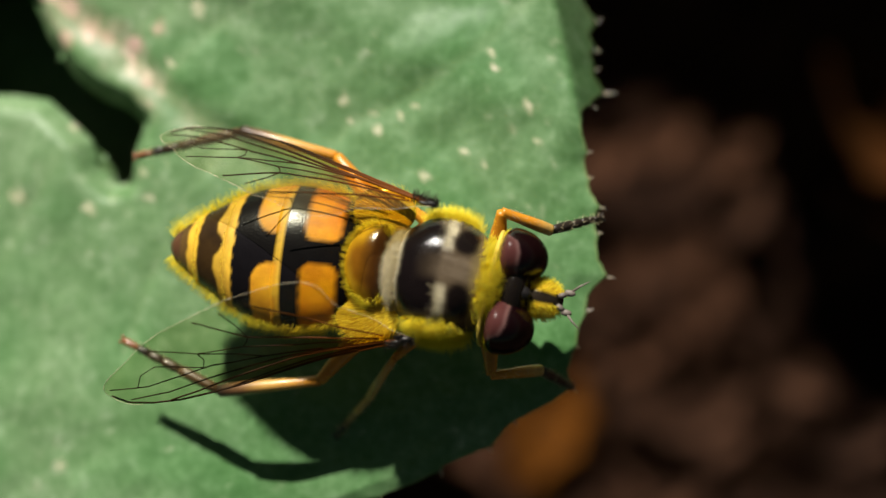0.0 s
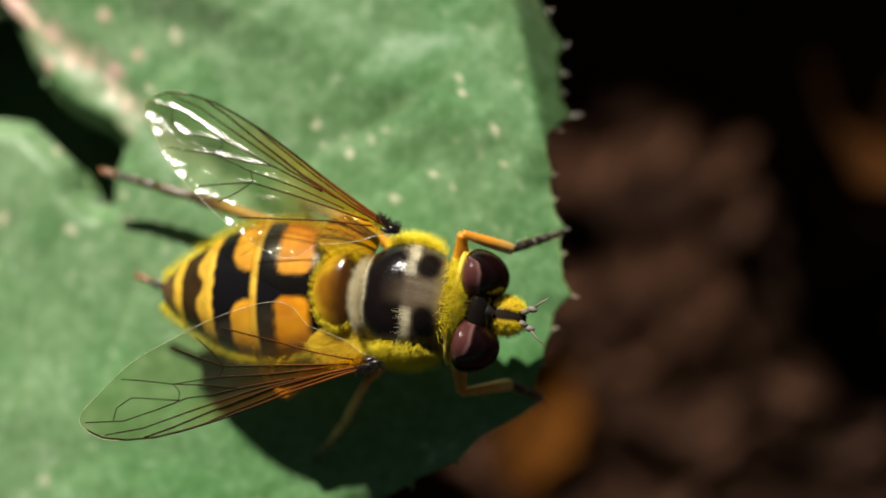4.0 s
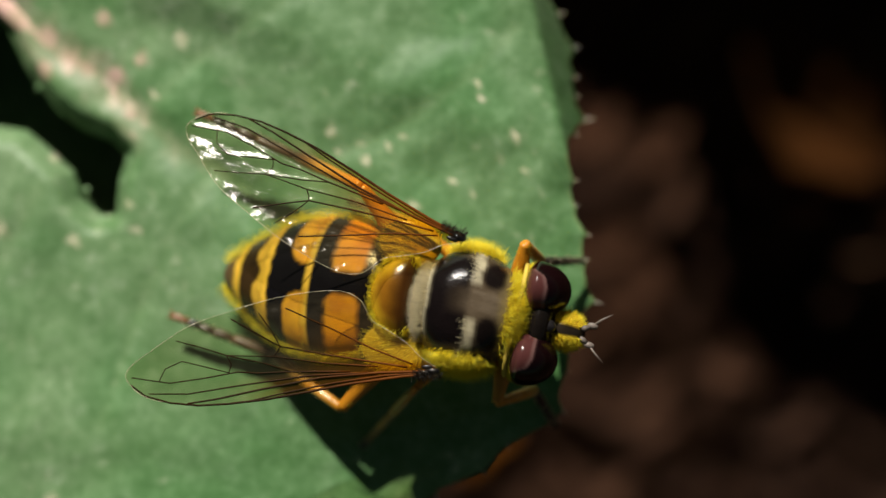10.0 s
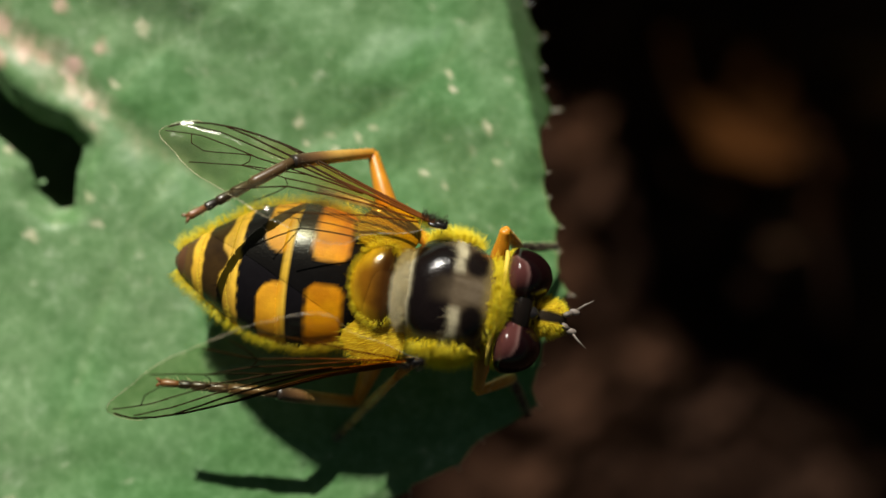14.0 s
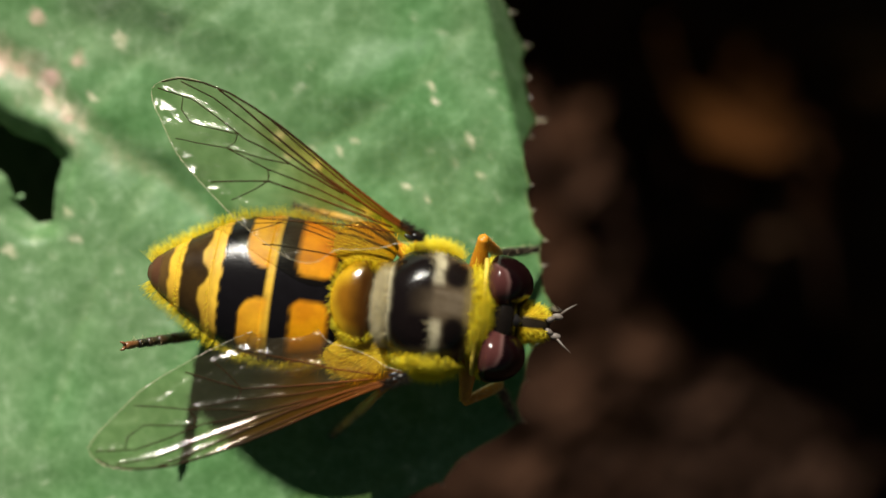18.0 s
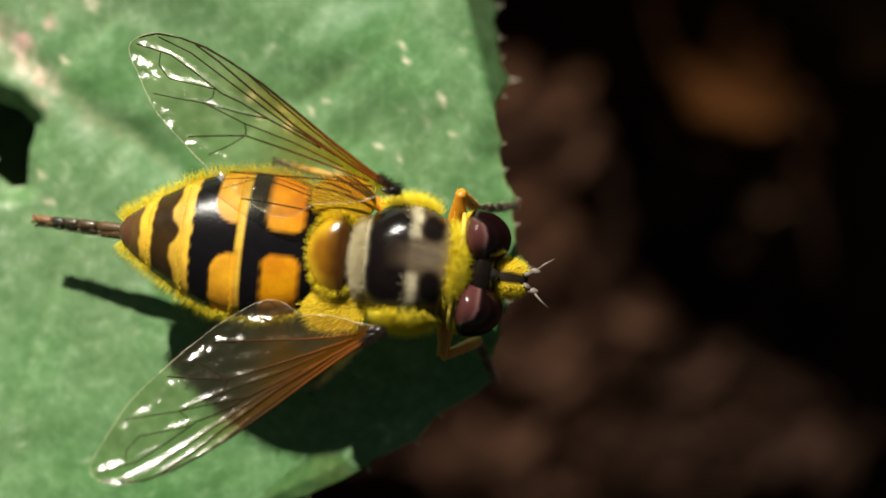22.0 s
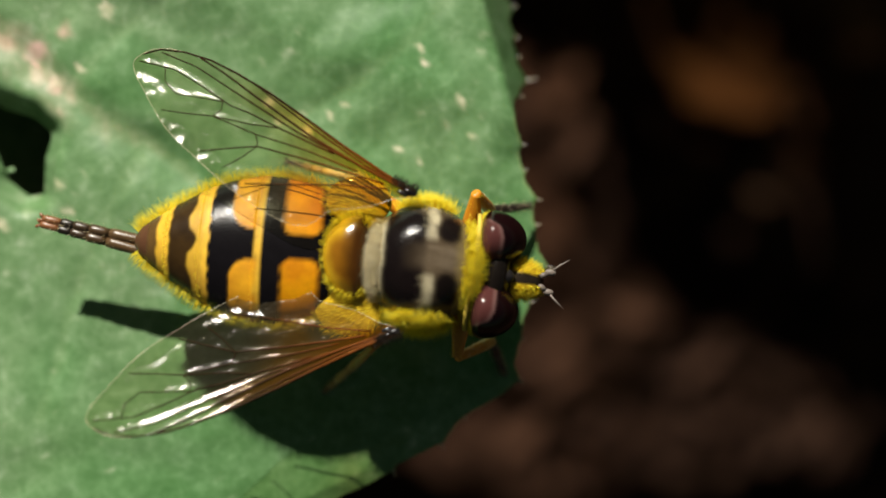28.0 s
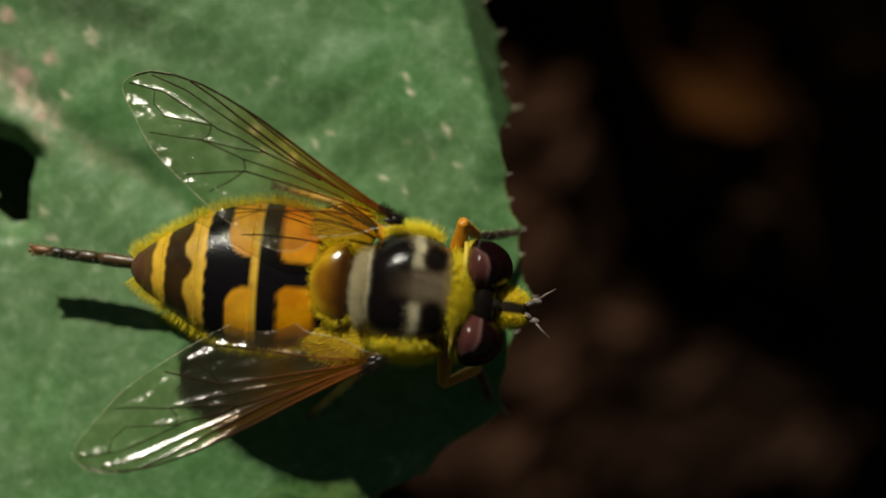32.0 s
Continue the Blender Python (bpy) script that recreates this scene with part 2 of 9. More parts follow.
def join(pieces):
    verts, faces = [], []
    for v, f in pieces:
        o = len(verts)
        verts += v
        faces += [tuple(k + o for k in q) for q in f]
    return verts, faces


def hairs(name, roots, material, parent, rng, width=0.016):
    """Fine tapered bristles. roots: (point, direction, length)."""
    verts, faces = [], []
    for p, d, length in roots:
        p, d = Vector(p), Vector(d).normalized()
        s = d.cross(Vector((rng.uniform(-1, 1), rng.uniform(-1, 1), rng.uniform(-1, 1)))).normalized() * width
        u = s.cross(d)
        droop = Vector((rng.uniform(-0.3, 0.3), rng.uniform(-0.3, 0.3), rng.uniform(-0.35, 0.1))) * length * 0.5
        mid, tip = p + d * length * 0.55, p + d * length + droop
        o = len(verts)
        for c, w in ((p, 1.0), (mid, 0.75)):
            for q in (s, u * 0.87 - s * 0.5, -u * 0.87 - s * 0.5):
                verts.append(tuple(c + q * w * 0.6))
        verts.append(tuple(tip))
        for j in range(3):
            k = (j + 1) % 3
            faces += [(o + j, o + k, o + 3 + k, o + 3 + j), (o + 3 + j, o + 3 + k, o + 6)]
    ob = part(name, make_mesh(name, verts, faces, material), parent)
    return tagged(ob, kind="stuff")


def inside(poly, x, y):
    hit = False
    for (x0, y0), (x1, y1) in zip(poly, poly[1:] + poly[:1]):
        if (y0 > y) != (y1 > y) and x < (x1 - x0) * (y - y0) / (y1 - y0) + x0:
            hit = not hit
    return hit


def nearest_on(poly, x, y):
    best = (1e9, x, y)
    for (x0, y0), (x1, y1) in zip(poly, poly[1:] + poly[:1]):
        dx, dy = x1 - x0, y1 - y0
        f = max(0.0, min(1.0, ((x - x0) * dx + (y - y0) * dy) / (dx * dx + dy * dy)))
        px, py = x0 + f * dx, y0 + f * dy
        d = math.hypot(x - px, y - py)
        if d < best[0]:
            best = (d, px, py)
    return best


# ---- soil and litter ----


def soil():
    ticks = [-300000, -30000, -3000, -600, -200] + [x * 2.0 - 100 for x in range(101)] + [200, 600, 3000, 30000, 300000]
    n = len(ticks)
    verts = []
    for y in ticks:
        for x in ticks:
            near = max(0.0, 1.0 - max(abs(x), abs(y)) / 110.0)
            z = 0.0
            if near > 0:
                z = (noise.noise(Vector((x * 0.06, y * 0.06, 2.0))) * 3.5 + noise.noise(Vector((x * 0.2, y * 0.2, 5.0))) * 1.6) * min(1.0, near * 4) - 2.0
            verts.append((x, y, z - (0.0 if near > 0 else 2.0)))
    faces = [(j * n + i, j * n + i + 1, (j + 1) * n + i + 1, (j + 1) * n + i) for j in range(n - 1) for i in range(n - 1)]
    thing("ground", make_mesh("ground", verts, faces, SOIL), "dark brown bare soil in shade, far below the leaf", "ground", kind="structure")


def litter(x, y, size, turn, c, name="dead_leaf", lift=1.0, aspect=0.6):
    """A curled dry leaf that lies on the soil: a thin folded sheet with a rib."""
    rng = random.Random(int(x * 31 + y * 17))
    m = mat_plain("dry leaf", c, 0.9, 300.0, 0.45, level=0.06)
    nu, nv = 12, 8
    verts, faces = [], []
    for side in (0, 1):
        for i in range(nu + 1):
            u = i / nu
            w = math.sin(math.pi * min(1.0, u * 0.96 + 0.03)) ** 0.7 * aspect * 0.5 * (1 + 0.15 * math.sin(u * 23))
            for j in range(nv + 1):
                v = j / nv * 2 - 1
                verts.append(((u - 0.5) * size, v * w * size, (abs(v) ** 1.5 * 0.16 + 0.12 * (2 * u - 1) ** 2 + 0.05 * noise.noise(Vector((u * 4, v * 2, x)))) * size - side * 0.25))
    k = (nu + 1) * (nv + 1)
    for i in range(nu):
        for j in range(nv):
            a = i * (nv + 1) + j
            faces.append((a, a + nv + 1, a + nv + 2, a + 1))
            faces.append((k + a, k + a + 1, k + a + nv + 2, k + a + nv + 1))
    rim = [i * (nv + 1) for i in range(nu + 1)] + [nu * (nv + 1) + j for j in range(1, nv + 1)] + [i * (nv + 1) + nv for i in range(nu - 1, -1, -1)] + [j for j in range(nv - 1, 0, -1)]
    for a, b in zip(rim, rim[1:] + rim[:1]):
        faces.append((a, b, b + k, a + k))
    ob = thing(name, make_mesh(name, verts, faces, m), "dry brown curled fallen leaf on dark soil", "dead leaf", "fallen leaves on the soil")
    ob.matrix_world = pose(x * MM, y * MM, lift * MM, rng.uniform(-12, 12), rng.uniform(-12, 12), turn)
    part("leaf_rib", make_mesh("leaf_rib", *tube([(-0.5 * size, 0, 0.12 * size), (-0.2 * size, 0, 0.03 * size), (0.2 * size, 0, 0.03 * size), (0.5 * size, 0, 0.12 * size)], [0.35, 0.3, 0.25, 0.1], 6), m), ob)
    return ob


soil()
# Litter browns; the first is darkened for the lower right, standing in for shade.
SHADE_BROWN = (0.028, 0.0138, 0.0085)
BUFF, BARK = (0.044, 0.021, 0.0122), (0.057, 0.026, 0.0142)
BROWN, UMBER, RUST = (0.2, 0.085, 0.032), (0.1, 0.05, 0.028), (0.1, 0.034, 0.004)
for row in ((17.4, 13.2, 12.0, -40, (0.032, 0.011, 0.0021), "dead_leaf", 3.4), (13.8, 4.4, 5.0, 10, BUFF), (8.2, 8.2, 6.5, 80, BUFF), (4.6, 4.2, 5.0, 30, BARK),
            (17.0, -11.5, 7.0, 20, SHADE_BROWN), (28.0, 15.5, 7.0, -20, BROWN), (-4.0, -7.5, 9.5, 75, RUST, "dead_leaf", 2.5), (6.6, -3.8, 8.0, 0, BUFF), (12.6, -3.8, 6.0, -30, BUFF),
            (1.5, -2.5, 7.0, 15, BARK), (-1.0, -9.5, 7.0, 120, BUFF), (3.5, -13.0, 8.0, 35, BUFF), (10.0, -9.5, 8.0, 75, SHADE_BROWN), (7.0, 2.0, 5.0, 110, BARK), (13.0, -16.0, 7.0, 10, SHADE_BROWN), (15.5, -7.5, 6.0, 55, BUFF), (1.0, 3.5, 5.0, 80, BARK),
            (19.0, -9.0, 7.0, -25, SHADE_BROWN), (22.5, -12.0, 7.0, 70, SHADE_BROWN), (12.0, -12.5, 6.0, 140, BUFF), (5.5, -8.0, 6.0, 95, BUFF),
            (22.0, 4.0, 6.0, 60, UMBER), (20.0, -4.0, 6.0, 10, UMBER), (9.0, -15.0, 7.0, 40, SHADE_BROWN), (14.0, 17.0, 7.0, 150, (0.03, 0.011, 0.004)), (26.0, -14.0, 8.0, 100, SHADE_BROWN)):
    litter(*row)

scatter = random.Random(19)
# Right of x 13.5 the leaves take the darkened brown, as if shaded.
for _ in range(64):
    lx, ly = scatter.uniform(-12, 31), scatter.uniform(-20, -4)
    litter(lx, ly, scatter.uniform(5.0, 8.0), scatter.uniform(0, 180), scatter.choice((BUFF, BUFF, BARK) if lx < 3 else (BUFF, BUFF, BARK) if lx < 13.5 else (SHADE_BROWN, SHADE_BROWN, SHADE_BROWN)), "dead_leaf", scatter.uniform(0.6, 2.0))
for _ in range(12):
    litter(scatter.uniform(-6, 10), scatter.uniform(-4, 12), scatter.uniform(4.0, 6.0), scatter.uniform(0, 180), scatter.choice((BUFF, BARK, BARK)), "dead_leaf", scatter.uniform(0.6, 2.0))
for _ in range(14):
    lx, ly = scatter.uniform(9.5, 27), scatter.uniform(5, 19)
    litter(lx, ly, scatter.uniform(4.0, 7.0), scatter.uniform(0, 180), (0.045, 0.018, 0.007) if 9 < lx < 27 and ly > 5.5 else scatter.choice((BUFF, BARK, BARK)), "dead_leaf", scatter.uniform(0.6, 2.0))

# ---- the leaf ----
# Above y 14, out of view, the outline is invented wide to shade the soil.
MARGIN = [(-118.0, -32.0), (-112.0, -12.0), (-100.0, 14.0), (-70.0, 23.0), (-45.0, 20.0), (-28.0, 9.5), (-14.0, 1.6), (-9.5, 1.0), (-7.85, 1.9), (-7.4, 2.15), (-6.0, 2.25), (-4.5, 2.5), (-4.2, 2.2), (-2.5, 2.35), (-1.8, 2.45),
          (-0.9, 2.8), (0.0, 2.82), (1.2, 3.1), (1.9, 2.7), (3.5, 2.4), (4.8, 2.15), (5.9, 0.6), (6.75, -0.4), (7.75, -2.0), (8.7, -4.0), (10.0, -6.0), (11.7, -8.1), (15.3, -10.4), (20.6, -12.2), (26.0, -16.0), (30.0, -24.0)]
HOLE = [(-21.11, 8.07), (-19.09, 8.7), (-17.34, 7.56), (-16.38, 5.85), (-15.26, 4.54), (-14.2, 3.85), (-13.14, 3.5), (-12.63, 3.01), (-12.84, 2.25), (-12.9, 1.1), (-13.37, 1.01), (-14.05, 1.54), (-14.44, 2.47), (-15.34, 3.2), (-16.2, 3.84), (-17.43, 3.99), (-20.51, 3.98)]
# Openings added in the unseen upper blade to let sun patches onto the soil.
SUN_GAPS = [[(-30.1, 60.7), (-28.1, 53.7), (-17.1, 51.7), (-5.1, 53.2), (8.9, 54.7), (9.4, 58.2), (1.9, 61.7), (-4.1, 65.2), (-8.1, 69.7), (-9.6, 75.7), (-10.1, 81.7), (-16.1, 87.7), (-22.1, 89.2), (-27.6, 84.7), (-30.6, 74.7)],
          [(-6.8, 82.5), (-5.0, 79.5), (-2.8, 76.0), (1.5, 74.2), (5.2, 75.5), (5.0, 79.0), (2.0, 82.0), (-1.5, 85.5), (-5.0, 86.0)]]
SPOTS = [(-5.56, 4.07, 0.21), (-4.56, 3.59, 0.14), (-4.37, 3.04, 0.18), (-3.63, 3.53, 0.14), (0.45, 3.95, 0.21), (-0.67, 5.15, 0.14), (-0.83, 5.63, 0.11), (-3.18, 3.82, 0.12), (-2.76, 1.61, 0.21), (-10.7, 6.85, 0.28), (-11.85, 0.47, 0.2), (-12.22, 1.34, 0.2), (-14.04, 0.09, 0.23), (-16.7, 0.38, 0.32), (-12.4, 4.72, 0.25), (-11.54, 5.03, 0.18), (-15.12, 2.92, 0.18), (-14.34, -8.44, 0.16), (0.79, 2.88, 0.14), (-1.53, 2.43, 0.12), (-0.04, 3.21, 0.12), (-0.79, 2.1, 0.11), (-3.85, 1.42, 0.11), (-5.28, 3.29, 0.11)]
BLOTCHES = [(-13.38, 7.53, 0.28), (-12.04, 6.19, 0.36), (-12.96, 5.64, 0.39), (-14.62, 6.18, 0.46), (-15.45, 5.81, 0.32), (-12.38, 4.48, 0.28), (-15.43, 7.01, 0.46), (-13.98, 5.91, 0.36)]
MIDRIB = [(-17.43, 8.53), (-15.44, 6.64), (-13.56, 5.64), (-12.06, 4.26), (-10.52, 3.28), (-8.61, 2.14), (-6.17, -0.15)]


SPINES = ((7.4, 0.35, 25), (6.35, 0.3, -10), (4.9, 0.75, 8), (4.3, 0.3, -20), (2.6, 0.3, 10), (1.8, 0.25, 15), (0.9, 0.3, -5), (0.05, 0.3, 15), (-1.25, 0.5, -8), (-2.4, 0.4, 20),
          (-3.5, 0.2, -10), (-4.75, 0.35, -40), (-5.9, 0.25, -60), (-6.8, 0.3, -50), (-7.6, 0.4, -70), (-8.6, 0.35, -60), (5.6, 0.25, 15), (8.4, 0.4, 15), (9.6, 0.35, 0))

SIDE_VEINS = [[(-7.5, 0.9), (-5.3, 3.2), (-3.1, 4.35), (-1.05, 5.9), (0.3, 7.5)], [(-12.0, 4.3), (-10.2, 6.2), (-8.2, 7.6), (-5.0, 9.5)], [(-6.2, -0.1), (-3.0, -2.8), (0.5, -4.6), (3.0, -5.2)],
              [(-13.0, 5.2), (-15.5, 1.5), (-17.5, -2.5)], [(-9.5, 2.7), (-11.5, -1.5), (-12.8, -6.0)]]


def margin_x(y, teeth=True):
    """x of the leaf's spiny edge at y, with small teeth."""
    q = -y
    for (y0, x0), (y1, x1) in zip(MARGIN, MARGIN[1:]):
        if y0 <= q <= y1:
            x = x0 + (x1 - x0) * (q - y0) / (y1 - y0)
            if not teeth:
                return x
            scallop = 0.3 * abs(math.sin(q * 2.1)) * step(4.2, 5.2, q) * (1 - step(10.0, 12.0, q))
            cusp = max(length * 0.5 * math.exp(-abs(y - ys) / (0.1 + 0.16 * length)) for ys, length, aim in SPINES)
            return x + scallop + cusp - 0.06 + 0.1 * noise.noise(Vector((y * 2.3, 0.0, 7.0))) + 0.05 * noise.noise(Vector((y * 6.0, 3.0, 7.0)))
    return MARGIN[-1][1]


def leaf_height(x, y, d):
    """Quilted blade, folded down along part of its edge."""
    z = 0.2 * noise.noise(Vector((x * 0.16, y * 0.2, 1.0))) + 0.10 * noise.noise(Vector((x * 0.5, y * 0.55, 4.0))) + 0.03 * noise.noise(Vector((x * 1.6, y * 1.6, 9.0)))
    crease = max(2.15 - 0.267 * (y - 3.4), margin_x(y, False) - 1.2)
    z -= max(0.0, x - crease) * 2.5 * step(2.6, 4.2, y)
    z -= max(0.0, 0.9 - d) * 0.25 * (1 - step(2.0, 4.0, y))
    z -= step(8.0, 30.0, -x) * 1.6
    cx, cy = x + 8.0, y - 7.5
    z += 0.2 * math.exp(-((cx * 0.35 + cy * 0.9) ** 2) / 1.2)
    z += 0.11 * abs(noise.noise(Vector((x * 0.42 + 3, y * 0.42, 15.0))))
    z += 0.3 * step(7.1, 8.5, y + 0.25 * noise.noise(Vector((x * 0.8, 0.0, 5.0)))) * math.exp(-((x + 11.0) / 2.2) ** 2)
    rib = nearest_rib(x, y)
    z -= 0.25 * math.exp(-(rib / 0.6) ** 2)
    side = nearest_side(x, y) + 0.25 * noise.noise(Vector((x * 0.9, y * 0.9, 51.0)))
    z -= 0.03 * math.exp(-(side / 0.25) ** 2) - 0.012 * math.exp(-((side - 0.8) / 0.5) ** 2)
    return z


def nearest_rib(x, y):
    return nearest_line(MIDRIB, x, y)


def nearest_side(x, y):
    return min(nearest_line(line, x, y) for line in SIDE_VEINS) if abs(x + 7.0) < 14 and -9 < y < 11 else 9.0


def nearest_line(line, x, y):
    best = 1e9
    for (x0, y0), (x1, y1) in zip(line, line[1:]):
        dx, dy = x1 - x0, y1 - y0
        f = max(0.0, min(1.0, ((x - x0) * dx + (y - y0) * dy) / (dx * dx + dy * dy)))
        best = min(best, math.hypot(x - x0 - f * dx, y - y0 - f * dy))
    return best


GREEN, LIGHT, PINK, CREAM = (0.076, 0.19, 0.06), (0.165, 0.275, 0.125), (0.58, 0.41, 0.31), (0.62, 0.6, 0.4)


def leaf_tint(x, y, d):
    c = mix3(GREEN, LIGHT, max(0.0, min(1.3, 0.45 + 0.3 * step(5.0, 13.0, -x) + 0.55 * noise.noise(Vector((x * 0.22, y * 0.22, 12.0))))))
    c = mix3(c, (0.055, 0.19, 0.045), 0.45 * step(0.0, 0.5, noise.noise(Vector((x * 0.3 + 4, y * 0.3, 22.0)))))
    r = nearest_rib(x, y)
    head = step(-8.0, -14.0, x)
    rough = 0.8 * noise.noise(Vector((x * 1.2, y * 1.2, 33.0))) + 0.45 * noise.noise(Vector((x * 3.4, y * 3.4, 36.0)))
    band = 1 - r / (0.35 + 0.75 * head) + rough
    c = mix3(c, mix3((0.2, 0.28, 0.13), (0.36, 0.34, 0.22), head), 0.42 * step(0.1, 0.8, band))
    c = mix3(c, mix3(PINK, CREAM, 0.3 + 0.6 * noise.noise(Vector((x * 1.7, y * 1.7, 38.0)))), 0.6 * head * step(0.85, 1.15, band))
    side = abs(nearest_side(x, y) + 0.25 * noise.noise(Vector((x * 0.9, y * 0.9, 51.0))))
    c = mix3(c, (0.2, 0.31, 0.14), 0.28 * (1 - step(0.05, 0.3, side + 0.1 * rough)))
    for sx, sy, sr in BLOTCHES:
        f = math.hypot(x - sx, y - sy) / sr + 0.9 * rough
        if f < 1.3:
            c = mix3(c, PINK, 0.8 - 0.8 * step(0.5, 1.1, f))
    for sx, sy, sr in SPOTS:
        f = math.hypot(x - sx, (y - sy)) / sr + 0.9 * noise.noise(Vector((x * 4.5, y * 4.5, 3.0)))
        if f < 1.2:
            c = mix3(c, CREAM, 0.8 - 0.8 * step(0.35, 1.1, f))
    speck = noise.noise(Vector((x * 3.2, y * 3.2, 41.0))) + 0.6 * noise.noise(Vector((x * 0.5, y * 0.5, 44.0)))
    c = mix3(c, (0.34, 0.42, 0.25), 0.6 * step(0.55, 0.9, speck))
    return mix3(c, (0.3, 0.33, 0.1), 0.35 * (1 - step(0.0, 0.12, d)))


def leaf():
    ds, d = [], 0.0
    while d < 25.5:
        ds.append(d)
        d += 0.06 if d < 0.3 else 0.14
    while d < 90.0:
        ds.append(d)
        d += 1.5
    ys, y = [], -30.0
    while y < 117.5:
        ys.append(y)
        y += 0.14 if -10.5 < y < 11.0 else 1.0
    verts, faces, tints = [], [], []
    nd = len(ds)
    for y in ys:
        e, smooth_e = margin_x(y), margin_x(y, False)
        wide = 90.0 * min(1.0, math.sqrt(max(0.02, (118.0 - y) / 40.0)))
        for d in ds:
            dd = d if d < 25.5 else 25.5 + (d - 25.5) * max(0.0, (wide - 25.5)) / 64.5
            x, yy = smooth_e - dd + (e - smooth_e) * math.exp(-dd / 0.8), y
            if -26 < x < -9 and -2 < y < 15:
                near = nearest_on(HOLE, x, y)
                if near[0] < 0.1:
                    x, yy = near[1], near[2]
            sag = 0.0
            if -26 < x < -9 and -2 < y < 15:
                gap = nearest_on(HOLE, x, yy)[0]
                sag = 0.9 * math.exp(-(gap / 0.4) ** 2)
            verts.append((x, yy, leaf_height(x, yy, dd) - sag))
            tints.append(leaf_tint(x, yy, dd) if (-11 < y < 13 and x > -26) else GREEN)
    for j in range(len(ys) - 1):
        for i in range(nd - 1):
            a, b, c, d4 = j * nd + i, j * nd + i + 1, (j + 1) * nd + i + 1, (j + 1) * nd + i
            cx = sum(verts[k][0] for k in (a, b, c, d4)) / 4
            cy = sum(verts[k][1] for k in (a, b, c, d4)) / 4
            if -26 < cx < -9 and -2 < cy < 15 and inside(HOLE, cx, cy):
                continue
            if any(inside(q, cx, cy) for q in SUN_GAPS):
                continue
            faces.append((a, d4, c, b))
    for k in set(k for q in faces for k in q):
        x, y, z = verts[k]
        if -26 < x < -9 and -2 < y < 15 and inside(HOLE, x, y):
            near = nearest_on(HOLE, x, y)
            verts[k] = (near[1], near[2], z)
    ob = thing("leaf", make_mesh("leaf", verts, faces, LEAF, tints), "large bluish green spiny-edged leaf with pale midrib and cream flecks", "leaf")
    ob.location = (0, 0, LEAF_Z * MM)
    thick = ob.modifiers.new("thickness", "SOLIDIFY")
    thick.thickness, thick.offset = 0.0003, -1.0
    # spines on the teeth of the edge
    for y, length, aim in SPINES:
        e = margin_x(y)
        z = leaf_height(e, y, 0.0)
        a = radians(aim)
        base = Vector((e - 0.12, y, z - 0.12))
        tip = base + Vector((math.cos(a), math.sin(a), 0.12)) * (length * 0.45 + 0.12)
        pts = [tuple(base.lerp(tip, f)) for f in (0, 0.35, 0.7, 1.0)]
        part("spine", make_mesh("spine", *tube(pts, [0.06, 0.04, 0.022, 0.006], 7), PALE), ob, "pale pointed spine")
    # its stalk goes down to the soil
    sx, sy = MIDRIB[0][0] - 30.0, MIDRIB[0][1] + 20.0
    pts = [(MIDRIB[0][0], MIDRIB[0][1], -2.6), (sx + 12, sy - 8, -3.2), (sx, sy, -8.0), (sx - 8, sy + 5, -30.0), (sx - 9, sy + 6, -LEAF_Z - 2)]
    part("stalk", make_mesh("stalk", *tube(pts, [0.7, 1.1, 1.6, 2.0, 2.4], 12), LEAF, [GREEN] * (12 * len(pts))), ob, "green leaf stalk rising from the soil")
    # the midrib under the blade
    pts = [(x, y, leaf_height(x, y, 9.0) - 0.5) for x, y in MIDRIB]
    part("midrib", make_mesh("midrib", *tube(pts, [0.5, 0.5, 0.45, 0.4, 0.35, 0.3, 0.25][:len(pts)], 8), LEAF, [PINK] * (8 * len(pts))), ob, "pale pinkish midrib")
    return ob


leaf()


def lower_leaf():
    """A green leaf in the shade of the upper one, seen through its gap."""
    nu, nv = 24, 16
    verts, faces = [], []
    for side in (0, 1):
        for i in range(nu + 1):
            u = i / nu
            w = 7.5 * math.sin(math.pi * (0.04 + 0.93 * u)) ** 0.6 * (1 + 0.08 * math.sin(u * 31))
            for j in range(nv + 1):
                v = j / nv * 2 - 1
                verts.append((-24 + 26 * u, v * w, 1.2 * abs(v) ** 1.4 - 2.5 * (u - 0.4) ** 2 + 0.5 * noise.noise(Vector((u * 7, v * 4, 3.0))) - 0.3 * side))
    k = (nu + 1) * (nv + 1)
    for i in range(nu):
        for j in range(nv):
            a = i * (nv + 1) + j
            faces.append((a, a + nv + 1, a + nv + 2, a + 1))
            faces.append((k + a, k + a + 1, k + a + nv + 2, k + a + nv + 1))
    rim = [i * (nv + 1) for i in range(nu + 1)] + [nu * (nv + 1) + j for j in range(1, nv + 1)] + [i * (nv + 1) + nv for i in range(nu - 1, -1, -1)] + [j for j in range(nv - 1, 0, -1)]
    for a, b in zip(rim, rim[1:] + rim[:1]):
        faces.append((a, b, b + k, a + k))
    ob = thing("leaf", make_mesh("lower_leaf", verts, faces, LEAF, [(0.1, 0.2, 0.06)] * len(verts)), "dark green leaf in shade below the gap of the larger leaf", "leaf")
    ob.matrix_world = pose(-0.0065, 0.0045, 0.0535, 3, 2, -28)
    pts = [(-24, 0, -1.5), (-40, 0, -4), (-52, 2, -20), (-56, 3, -47)]
    part("stalk", make_mesh("lower_stalk", *tube(pts, [0.5, 0.7, 1.0, 1.2], 10), LEAF, [GREEN] * 40), ob, "green leaf stalk")
    return ob


lower_leaf()

